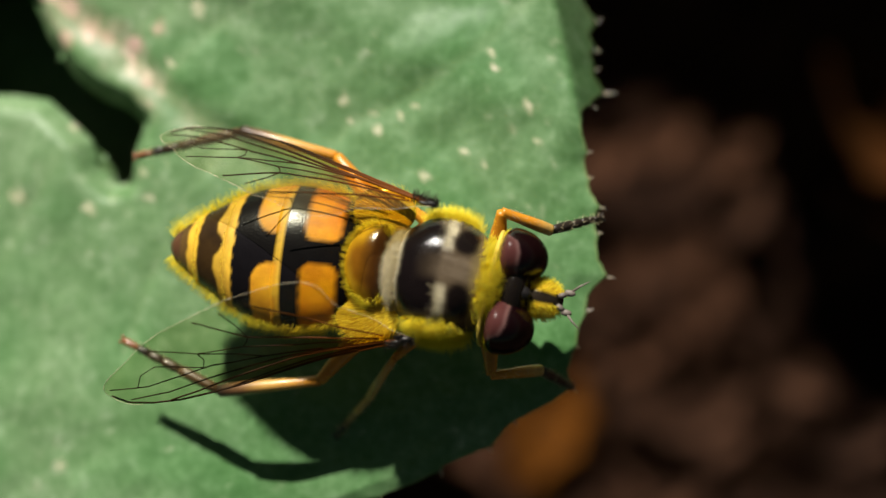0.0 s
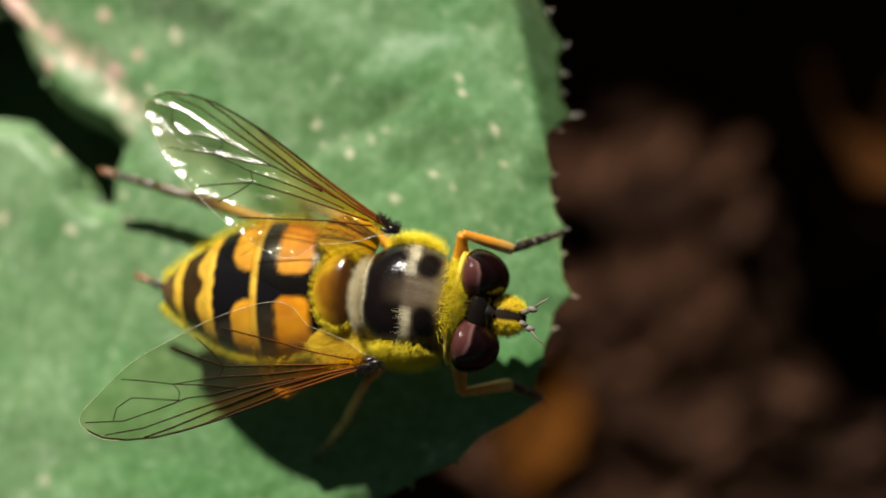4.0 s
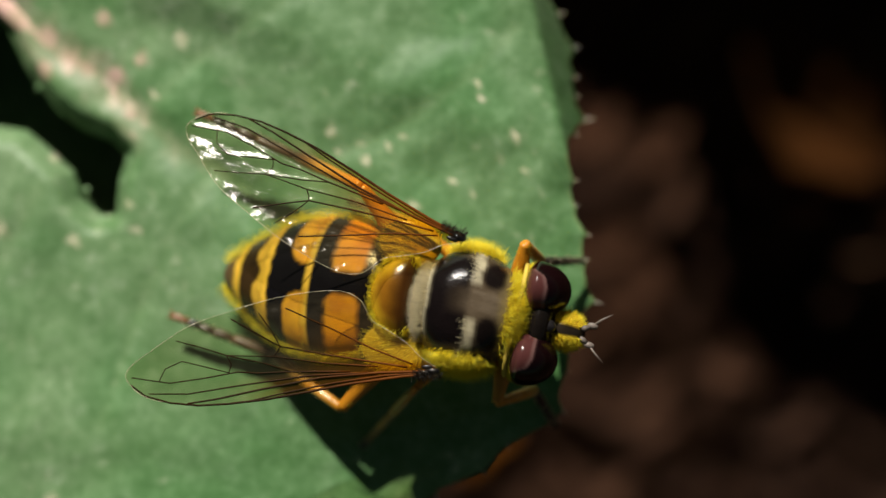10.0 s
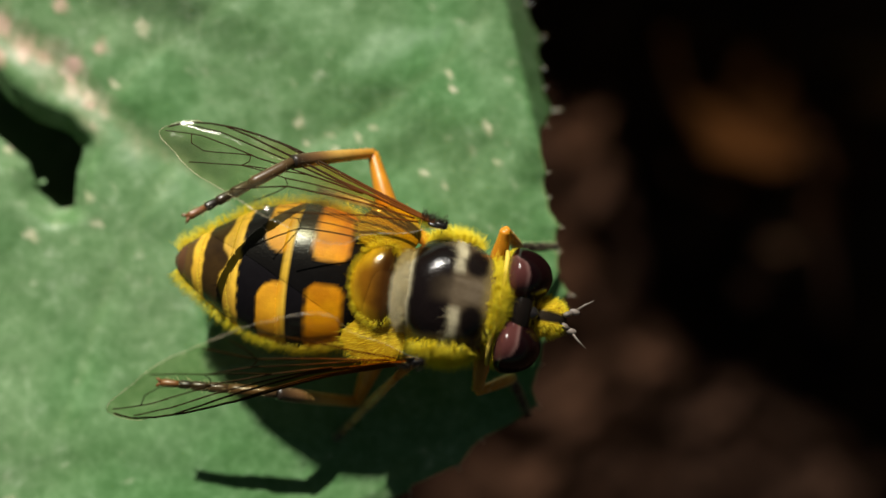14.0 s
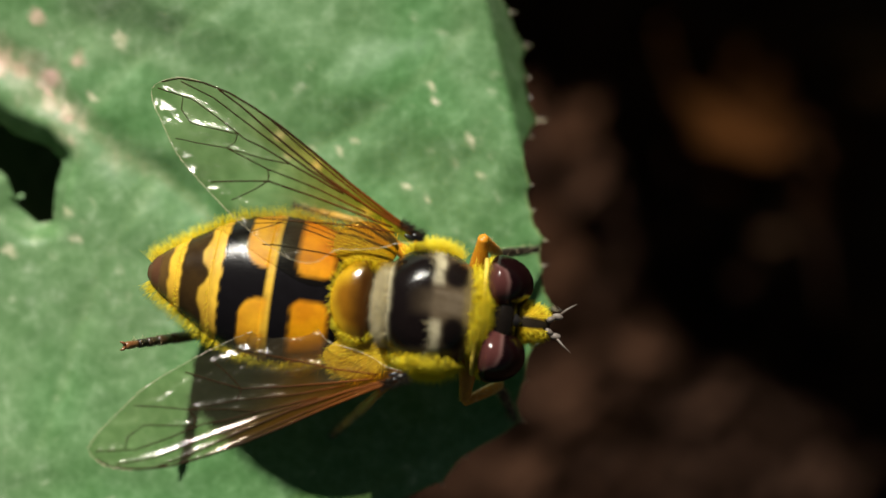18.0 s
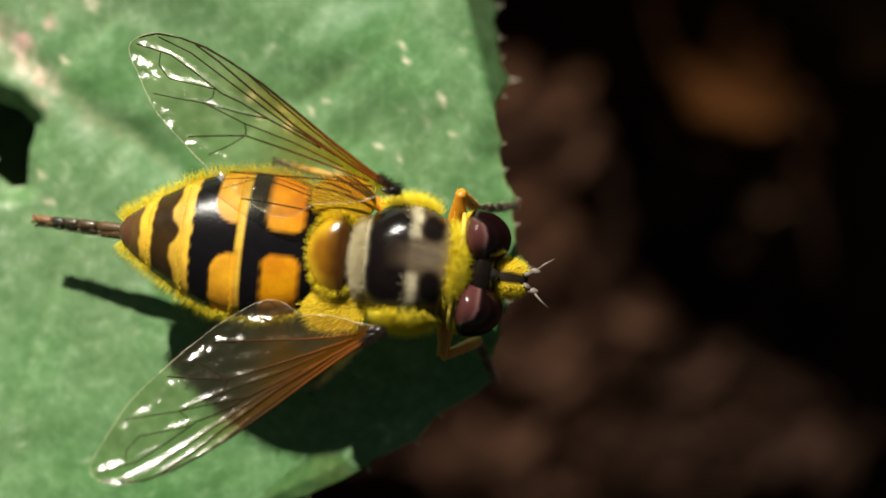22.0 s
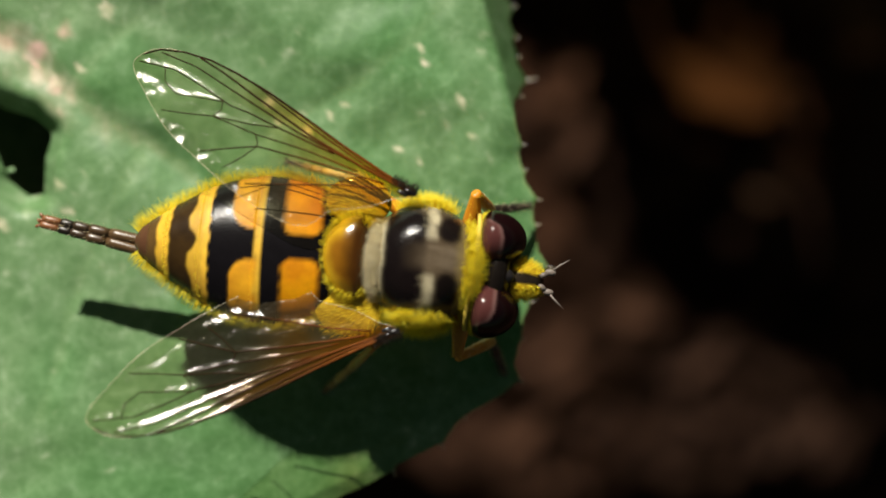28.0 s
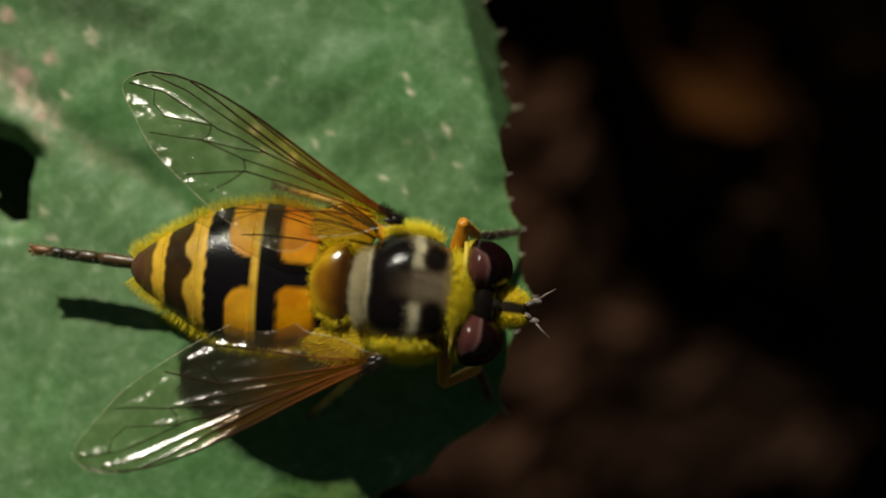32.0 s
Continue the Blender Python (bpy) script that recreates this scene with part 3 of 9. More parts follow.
# ---- the hoverfly ----
fly = tagged(new("hoverfly"), "yellow-haired hoverfly with black and orange banded abdomen on the leaf", "hoverfly")
rng = random.Random(7)
TAN, SOOT, GREY = (0.62, 0.55, 0.36), (0.006, 0.004, 0.004), (0.07, 0.05, 0.03)


def on_ellipsoid(c, r, u, v):
    p = Vector((math.cos(v) * math.cos(u), math.cos(v) * math.sin(u), math.sin(v)))
    n = Vector((p.x / r[0], p.y / r[1], p.z / r[2])).normalized()
    return Vector((c[0] + r[0] * p.x, c[1] + r[1] * p.y, c[2] + r[2] * p.z)), n


def pad(du, dv, hu, hv, round_, soft=4):
    """1 inside a rounded rectangle of half sizes hu, hv, falling off at its rim."""
    a, b = max(0.0, abs(du) - hu + round_), max(0.0, abs(dv) - hv + round_)
    return 1 - step(-soft, soft, math.hypot(a, b) - round_)


def thorax_tint(x, y):
    u, v = x / PX, abs(y / PX)
    wob = 4.0 * noise.noise(Vector((x * 3, y * 3, 2.0)))
    u, v = u + wob, v + 0.5 * wob
    c = mix3(GREY, (0.15, 0.115, 0.078), (1 - step(8, 30, v)) * step(-20, 25, u) * (0.6 + 0.6 * noise.noise(Vector((x * 1.5, y * 14, 8.0)))))
    c = mix3(c, (0.2, 0.15, 0.06), step(52, 76, u))
    tan = max(1 - step(-74, -60, u), 0.8 * step(0, 8, u) * (1 - step(18, 28, u)) * step(24, 44, v), 0.5 * step(80, 88, v) * (1 - step(-60, -20, u)))
    streak = 0.75 + 0.35 * noise.noise(Vector((x * 1.2, y * 16, 5.0)))
    c = mix3(c, tuple(q * streak for q in TAN), tan * 0.9)
    c = mix3(c, SOOT, max(pad(u + 33 - 0.12 * max(0.0, v - 40), v, 37, 84, 26, 7) * (1 - 0.55 * (1 - step(10, 34, v)) * step(-46, 4, u)), 0.97 * pad(u - 45, v - 52, 20, 25, 19, 6)))
    rim = max(step(94, 108, v), step(72, 92, u))
    return mix3(c, (0.52, 0.39, 0.02), rim * 0.9)


def build_thorax():
    c, r = (0.0, -0.07, -0.15), (1.78, 1.71, 1.8)

    def square(p):
        x, y, z = p
        if z > 0:
            z = 1.62 * (1 - (1 - min(1.0, z / 1.65)) ** 1.4)
        return [x, y * (1 + 0.06 * math.cos(x * 1.2)), z]
    verts, faces = blob(c, r, 96, 64, square)
    ob = part("thorax", make_mesh("thorax", verts, faces, THORAX, [thorax_tint(x, y) if z > -0.3 else (0.3, 0.22, 0.03) for x, y, z in verts]), fly, "grey-tan thorax with black blotches and yellow hair")
    roots = []
    while len(roots) < 10500:
        u, v = rng.uniform(0, 2 * math.pi), rng.uniform(-0.6, 1.2)
        p, n = on_ellipsoid(c, r, u, v)
        q = Vector(square(p))
        edge = max(step(86, 104, abs(q.y / PX)), step(66, 90, q.x / PX), 0.5 * step(-96, -106, q.x / PX))
        if rng.random() < edge:
            roots.append((q - n * 0.05, n + Vector((rng.uniform(-0.5, 0.5) - 0.15, rng.uniform(-0.5, 0.5), rng.uniform(-0.1, 0.7))), rng.uniform(0.24, 0.56)))
    hairs("thorax_fur", roots, YELLOW_HAIR, ob, rng, 0.012)
    roots = []
    while len(roots) < 3800:
        u, v = rng.uniform(0, 2 * math.pi), rng.uniform(0.1, 1.55)
        p, n = on_ellipsoid(c, r, u, v)
        q = Vector(square(p))
        if thorax_tint(q.x, q.y)[0] > 0.25 and rng.random() < (0.9 if q.x / PX < -55 else 0.05):
            roots.append((q - n * 0.03, n * 0.3 + Vector((-1.0, rng.uniform(-0.25, 0.25), rng.uniform(0.0, 0.3))), rng.uniform(0.22, 0.4)))
    hairs("tan_fur", roots, TAN_HAIR, ob, rng, 0.0065)
    ob.matrix_basis = pose(0, 0, 0, -7, 0, 0)
    return ob


def build_scutellum():
    c, r = (-2.06, 0.0, 0.62), (0.86, 1.2, 0.54)

    def half_moon(p):
        x, y, z = p
        return [c[0] + (x - c[0]) * (0.55 if x > c[0] else 1.0) + 0.12 * y * y, y, z]
    verts, faces = blob(c, r, 64, 40, half_moon)
    tints = []
    for x, y, z in verts:
        e = math.hypot((x - 0.12 * y * y - c[0]) / r[0], y / r[1])
        k = mix3((0.21, 0.085, 0.005), (0.55, 0.33, 0.014), step(0.5, 0.95, e + 0.2 * noise.noise(Vector((x * 2, y * 2, z * 2)))))
        tints.append(mix3(k, (0.045, 0.016, 0.003), step(-0.45, 0.15, x - 0.12 * y * y - c[0] + 0.1 * noise.noise(Vector((x * 3, y * 3, 1.0)))) * 0.95))
    ob = part("scutellum", make_mesh("scutellum", verts, faces, AMBER, tints), fly, "glossy amber brown rear shield")
    roots = []
    for _ in range(900):
        u, v = rng.uniform(0.3 * math.pi, 1.7 * math.pi), rng.uniform(-0.3, 0.55)
        p, n = on_ellipsoid(c, r, u, v)
        roots.append((p - n * 0.03, n + Vector((-0.3, rng.uniform(-0.2, 0.2), rng.uniform(0, 0.5))), rng.uniform(0.12, 0.26)))
    hairs("fringe", roots, YELLOW_HAIR, ob, rng, 0.009)
    for side in (-1, 1):
        cc, rr = (-2.0, side * 1.6, 0.42), (0.95, 0.72, 0.14)
        v2, f2 = blob(cc, rr, 20, 14)
        lobe = part("wing_scale", make_mesh("wing_scale", v2, f2, AMBER, [(0.5, 0.33, 0.02)] * len(v2)), fly, "pale yellow scale below the wing root")
        roots = []
        for _ in range(520):
            u, v = rng.uniform(0, 2 * math.pi), rng.uniform(0.0, 1.5)
            p, n = on_ellipsoid(cc, rr, u, v)
            out = Vector((p.x + 1.1, p.y - side * 1.3, 0.0))
            roots.append((p - n * 0.01, n * 0.18 + out.normalized() * 0.8 + Vector((0, 0, rng.uniform(0.0, 0.1))), rng.uniform(0.16, 0.34)))
        hairs("scale_fringe", roots, YELLOW_HAIR, lobe, rng, 0.009)


ABD_L = 6.05
ABD_W = [(-0.06, 0.7), (-0.02, 1.05), (0.03, 1.65), (0.1, 1.93), (0.2, 2.1), (0.3, 2.17), (0.42, 2.15), (0.55, 1.97), (0.68, 1.62), (0.8, 1.17), (0.9, 0.76), (0.97, 0.45), (1.0, 0.18)]


def abd_half(f):
    for (a, wa), (b, wb) in zip(ABD_W, ABD_W[1:]):
        if f <= b:
            k = max(0.0, (f - a) / (b - a))
            return wa + (wb - wa) * k
    return 0.1


def abd_high(f):
    """Height of the back over the belly line: arched from waist to tail."""
    return min(1.2 * (1 - 0.6 * ((f - 0.42) / 0.62) ** 2), abd_half(f) * 0.8)


def abd_tint(x, y):
    """Black, orange and yellow bands; s runs from the waist to the tail."""
    s, v = -x / PX / 1.13 - 9.0, abs(y / PX)
    wob = 3.0 * noise.noise(Vector((x * 4, y * 4, 6.0)))
    s += wob
    black, orange, yellow, brown = (0.006, 0.005, 0.006), (0.75, 0.32, 0.003), (0.74, 0.44, 0.04), (0.045, 0.024, 0.007)
    c = black
    deep = 0.5 + 0.9 * noise.noise(Vector((x * 1.3, y * 1.3, 17.0))) + 0.3 * noise.noise(Vector((x * 5, y * 5, 19.0)))
    orange = mix3(orange, (0.55, 0.18, 0.002), max(0.0, min(0.8, deep + 0.004 * (v - 70))))
    yellow = mix3(yellow, (0.55, 0.3, 0.03), max(0.0, min(0.7, deep - 0.1 + 0.006 * (v - 60))))
    brown = mix3(brown, (0.025, 0.014, 0.006), max(0.0, min(1.0, deep)))
    c = mix3(c, orange, pad(s - 46 - 0.04 * max(0.0, v - 60), v - 122, 28, 100, 16))
    c = mix3(c, yellow, step(107, 110, s) * (1 - step(115, 119, s)))
    neck = 24 + max(0.0, s - 128) ** 2 * 0.03
    c = mix3(c, mix3(orange, yellow, 0.35), step(114, 118, s) * (1 - step(154, 160, s)) * step(neck, neck + 8, v))
    c = mix3(c, yellow, step(190, 194, s))
    lobe = 9 * math.cos(v / 12.5) * math.exp(-v / 90.0)
    c = mix3(c, mix3(yellow, brown, 0.25), step(199, 203, s) * 0.8)
    c = mix3(c, brown, step(217 - lobe, 224 - lobe, s) * (1 - step(254, 260, s)))
    c = mix3(c, yellow, step(256, 260, s) * 0.9)
    c = mix3(c, mix3(brown, (0.25, 0.14, 0.04), 0.3), step(276, 282, s))
    c = mix3(c, (0.09, 0.04, 0.02), step(290, 300, s))
    return c


def build_abdomen():
    """Five overlapping plates above, a dark belly below."""
    def ring(f, grow, n, top):
        w = abd_half(f) * grow
        h = abd_high(f) * grow
        out = []
        for j in range(n + 1):
            a = math.pi * j / n
            y = math.cos(a) * w
            z = math.sin(a) * h * (1.0 if top else -0.75)
            out.append((-f * ABD_L, y, z + 0.1))
        return out
    n = 72
    fs = [i / 40 for i in range(-2, 41)]
    verts, faces = [], []
    for f in fs:
        verts += ring(f, 0.97, n, False)
    for i in range(len(fs) - 1):
        for j in range(n):
            a = i * (n + 1) + j
            faces.append((a, a + 1, a + n + 2, a + n + 1))
    me = make_mesh("abdomen", verts, faces, TERGITE, [(0.3, 0.16, 0.02)] * len(verts))
    ob = part("abdomen", me, fly, "black and orange banded abdomen with yellow side hair")
    cuts = [-0.06, 0.395, 0.655, 0.83, 0.925, 1.0]
    for i, (a, b) in enumerate(zip(cuts, cuts[1:])):
        m = 26 if i < 3 else 12
        verts, faces, tints = [], [], []
        for q in range(m + 3):
            f = a + (b + 0.004 - a) * min(1.0, q / m)
            lip = 1.0 + 0.016 * step(0.55, 1.0, min(1.0, q / m)) - (0.0 if q <= m else 0.014 * (q - m))
            row = ring(min(f, 1.0), lip, n, True)
            verts += row
            tints += [abd_tint(x, y) for x, y, z in row]
        for q in range(m + 2):
            for j in range(n):
                k = q * (n + 1) + j
                faces.append((k, k + n + 1, k + n + 2, k + 1))
        part("tergite", make_mesh("tergite", verts, faces, TERGITE, tints), ob)
    roots = []
    while len(roots) < 4000:
        f = rng.uniform(0.0, 0.99)
        w = abd_half(f)
        a = rng.choice((rng.uniform(-0.4, 0.3), rng.uniform(math.pi - 0.3, math.pi + 0.4)))
        if abs(math.cos(a)) < 0.9 and rng.random() < 0.4:
            continue
        h = abd_high(f)
        p = Vector((-f * ABD_L, math.cos(a) * w * 0.98, math.sin(a) * h * 0.95 + 0.1))
        d = Vector((-0.35 - 0.6 * step(0.7, 1.0, f), math.cos(a), math.sin(a) * 0.8 + 0.1))
        roots.append((p, d + Vector((rng.uniform(-0.4, 0.4), rng.uniform(-0.3, 0.3), rng.uniform(-0.3, 0.4))), rng.uniform(0.16, 0.5)))
    hairs("side_fur", roots, YELLOW_HAIR, ob, rng, 0.01)
    roots = []
    while len(roots) < 900:
        f = rng.choice((0.385, 0.65, 0.82, 0.92)) + rng.uniform(-0.02, 0.012)
        a = rng.uniform(0.3, math.pi - 0.3)
        w = abd_half(f)
        p = Vector((-f * ABD_L, math.cos(a) * w, math.sin(a) * abd_high(f) + 0.1))
        if abd_tint(p.x, p.y)[0] > 0.2:
            roots.append((p - Vector((0, 0, 0.02)), Vector((-1.0, math.cos(a) * 0.5, 0.35 + rng.uniform(-0.2, 0.2))), rng.uniform(0.07, 0.13)))
    hairs("band_fur", roots, YELLOW_HAIR, ob, rng, 0.007)
    return ob


def build_head():
    c, r = (2.15, 0.0, -0.2), (0.55, 1.35, 1.15)
    verts, faces = blob(c, r, 40, 28)
    ob = part("head", make_mesh("head", verts, faces, THORAX, [(0.008, 0.006, 0.005) if abs(y) < 0.6 and z > -0.1 else (0.45, 0.33, 0.03) for x, y, z in verts]), fly, "dark-eyed head with yellow haired face")
    for side in (-1, 1):
        ec, er = (1.9, side * 1.04, 0.1), (1.04, 0.84, 1.2)
        verts, faces = blob(ec, er, 88, 64, lambda p: [p[0] if p[0] > ec[0] else ec[0] + (p[0] - ec[0]) * 0.4, p[1], p[2]])
        tints = []
        for x, y, z in verts:
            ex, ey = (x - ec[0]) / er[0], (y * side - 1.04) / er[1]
            # Lighter patch and its pale border: a sky reflection painted into the eye colour.
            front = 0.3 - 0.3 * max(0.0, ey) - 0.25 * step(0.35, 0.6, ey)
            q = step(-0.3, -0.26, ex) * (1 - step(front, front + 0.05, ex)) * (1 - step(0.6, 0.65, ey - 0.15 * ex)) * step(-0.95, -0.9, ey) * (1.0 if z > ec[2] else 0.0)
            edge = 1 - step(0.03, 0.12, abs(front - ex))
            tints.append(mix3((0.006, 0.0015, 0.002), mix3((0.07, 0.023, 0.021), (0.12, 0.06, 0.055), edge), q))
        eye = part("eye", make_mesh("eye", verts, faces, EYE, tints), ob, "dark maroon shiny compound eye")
    verts, faces = blob((2.86, 0.0, -0.15), (0.72, 0.6, 0.6), 32, 22)
    face = part("face", make_mesh("face", verts, faces, THORAX, [(0.02, 0.015, 0.01) if abs(y) < 0.16 else (0.55, 0.36, 0.02) for x, y, z in verts]), ob, "yellow face with dark stripe")
    roots = []
    for _ in range(1500):
        u, v = rng.uniform(-2.6, 2.6), rng.uniform(-0.2, 1.3)
        p, n = on_ellipsoid((2.86, 0, -0.15), (0.72, 0.6, 0.6), u, v)
        if abs(p.y) > 0.17:
            roots.append((p - n * 0.03, n + Vector((0.3, rng.uniform(-0.3, 0.3), rng.uniform(0, 0.5))), rng.uniform(0.1, 0.24)))
    hairs("face_fur", roots, YELLOW_HAIR, ob, rng, 0.012)
    roots = []
    for _ in range(1500):
        a = rng.uniform(0, math.pi)
        p = Vector((1.62, math.cos(a) * 1.62, math.sin(a) * 1.05 - 0.1))
        roots.append((p + Vector((rng.uniform(-0.15, 0.05), 0, 0)), Vector((0.5, math.cos(a) * 0.8, math.sin(a) * 0.8 + 0.2)), rng.uniform(0.14, 0.34)))
    hairs("collar_fur", roots, YELLOW_HAIR, ob, rng, 0.01)
    arc = [math.pi * (0.03 + 0.94 * q / 30) for q in range(31)]
    part("collar", make_mesh("collar", *tube([(1.47 + 0.04 * math.sin(a * 2), math.cos(a) * 1.68, math.sin(a) * 1.02 + 0.02) for a in arc], [0.075] * 31, 10), THORAX, [(0.6, 0.44, 0.07)] * 310), ob, "pale yellow ridge behind the eyes")
    verts, faces = blob((2.2, 0.0, 0.6), (0.5, 0.26, 0.2), 24, 16, lambda p: [p[0], p[1], p[2] + 0.05 * noise.noise(Vector((p[0] * 5, p[1] * 5, 2.0)))])
    part("crown", make_mesh("crown", verts, faces, BLACK), ob, "black crown between the eyes")
    for side in (-1, 1):
        base = Vector((3.42, side * 0.12, 0.12))
        pieces = [tube([base, base + Vector((0.12, side * 0.06, 0.02)), base + Vector((0.24, side * 0.12, 0.0))], [0.07, 0.09, 0.06], 8)]
        e = base + Vector((0.32, side * 0.17, -0.03))
        pieces.append(blob(tuple(e), (0.17, 0.1, 0.09), 10, 8))
        ant = part("antenna", make_mesh("antenna", *join(pieces), GREYISH), ob, "short dark grey antenna with a fine bristle")
        tip = Vector((4.25, side * 0.72, 0.2))
        part("arista", make_mesh("arista", *tube([e, e.lerp(tip, 0.5) + Vector((0, side * 0.03, 0.02)), tip], [0.04, 0.03, 0.01], 6), GREYISH), ant)
    ob.matrix_basis = pose(0, -0.0001, 0, -3, 0, -2)
    return ob


WING_EDGE = [(0, 8), (60, 12), (148, 24), (220, 38), (295, 51), (360, 58), (411, 60), (460, 54), (502, 40), (525, 20), (533, 0), (520, -19), (492, -40), (430, -83), (354, -111), (278, -133), (206, -144), (160, -143), (130, -126), (112, -92), (84, -74), (50, -50), (25, -24), (0, -8)]
WING_VEINS = [
    ("costa", 3.4, [(0, 4), (60, 10), (148, 23), (220, 37), (295, 50), (360, 57), (411, 59), (460, 53), (502, 39), (525, 20)]),
    ("subcosta", 2.2, [(0, 2), (90, 8), (180, 22), (270, 40), (330, 54)]),
    ("radius", 3.0, [(0, 0), (100, 3), (200, 12), (300, 31), (380, 48), (430, 55)]),
    ("upper_radial", 2.4, [(120, 3), (220, 8), (330, 23), (430, 38), (495, 36)]),
    ("lower_radial", 2.2, [(150, 1), (253, 1), (310, 3), (345, 0), (400, 10), (460, 18), (524, 6)]),
    ("looped_vein", 1.8, [(360, 1), (400, -10), (440, -21), (468, -8), (478, 14)]),
    ("media", 1.8, [(253, 1), (300, -15), (364, -30), (410, -46), (450, -58)]),
    ("cross_vein", 1.6, [(364, -30), (356, -14), (360, 1)]),
    ("middle_vein", 1.8, [(100, -8), (193, -14), (284, -27), (364, -30)]),
    ("small_cross", 1.6, [(284, -27), (276, -36), (272, -45)]),
    ("cubital", 2.2, [(50, -7), (114, -17), (193, -30), (272, -45), (315, -70), (357, -96)]),
    ("hind_branch", 1.6, [(272, -45), (286, -72), (309, -106)]),
    ("anal", 1.9, [(40, -12), (110, -40), (190, -80), (262, -114)]),
]


LONG_VEINS = [line for name, width, line in WING_VEINS if "cross" not in name and name not in ("costa", "hind_branch")]


def fold(u, v):
    """The film is folded up along each long vein."""
    best = 1e9
    for line in LONG_VEINS:
        for (u0, v0), (u1, v1) in zip(line, line[1:]):
            if u0 - 30 < u < u1 + 30:
                f = max(0.0, min(1.0, ((u - u0) * (u1 - u0) + (v - v0) * (v1 - v0)) / ((u1 - u0) ** 2 + (v1 - v0) ** 2)))
                best = min(best, math.hypot(u - u0 - f * (u1 - u0), v - v0 - f * (v1 - v0)))
    return math.exp(-(best / 6.5) ** 2)


def wing_z(u, v, side=1):
    """Folds along the veins, crinkles near the rear rim, and a slight camber."""
    rim = max(step(430, 520, u), step(60, 110, -v + 0.1 * (u - 250)))
    front = step(-30, -5, v)
    z = -0.025 * fold(u, v) * step(30, 160, u) * (0.38 + 0.62 * step(-45, -20, v)) + 0.011 * math.sin((v - 0.12 * u) / 6.0) * front * step(60, 200, u)
    z += 0.03 * noise.noise(Vector((u / 80.0, v / 30.0, 3.0))) + (0.004 + 0.014 * (1 - front) * step(90, 260, u - v) + 0.018 * rim) * noise.noise(Vector((u / 34.0, v / 19.0, 8.0)))
    z += 0.028 * rim * noise.noise(Vector((u / 11.0, v / 7.0, 2.0)))
    return side * (z + (0.0003 * v * v - 0.0023 * max(0.0, v) ** 2) * PX * step(10, 120, u) - (-0.0002 if side > 0 else 0.0003) * PX * u * max(0.0, u - 150))


def rounded(line, k=4):
    """A smooth open curve through the points."""
    out = []
    for i in range(len(line) - 1):
        p = [Vector(line[max(0, min(len(line) - 1, i + d))]) for d in (-1, 0, 1, 2)]
        for q in range(k):
            f = q / k
            w = p[1] + (p[2] - p[0]) * (0.5 * f) + (p[0] * 2 - p[1] * 5 + p[2] * 4 - p[3]) * (0.5 * f * f) + (p[1] * 3 - p[0] - p[2] * 3 + p[3]) * (0.5 * f ** 3)
            out.append((w.x, w.y))
    return out + [tuple(map(float, line[-1]))]


def curl(d):
    """The rear rim bends down over its last tenth of a millimetre or two."""
    return 0.2 * PX * max(0.0, 15.0 - d) ** 2 / 15.0


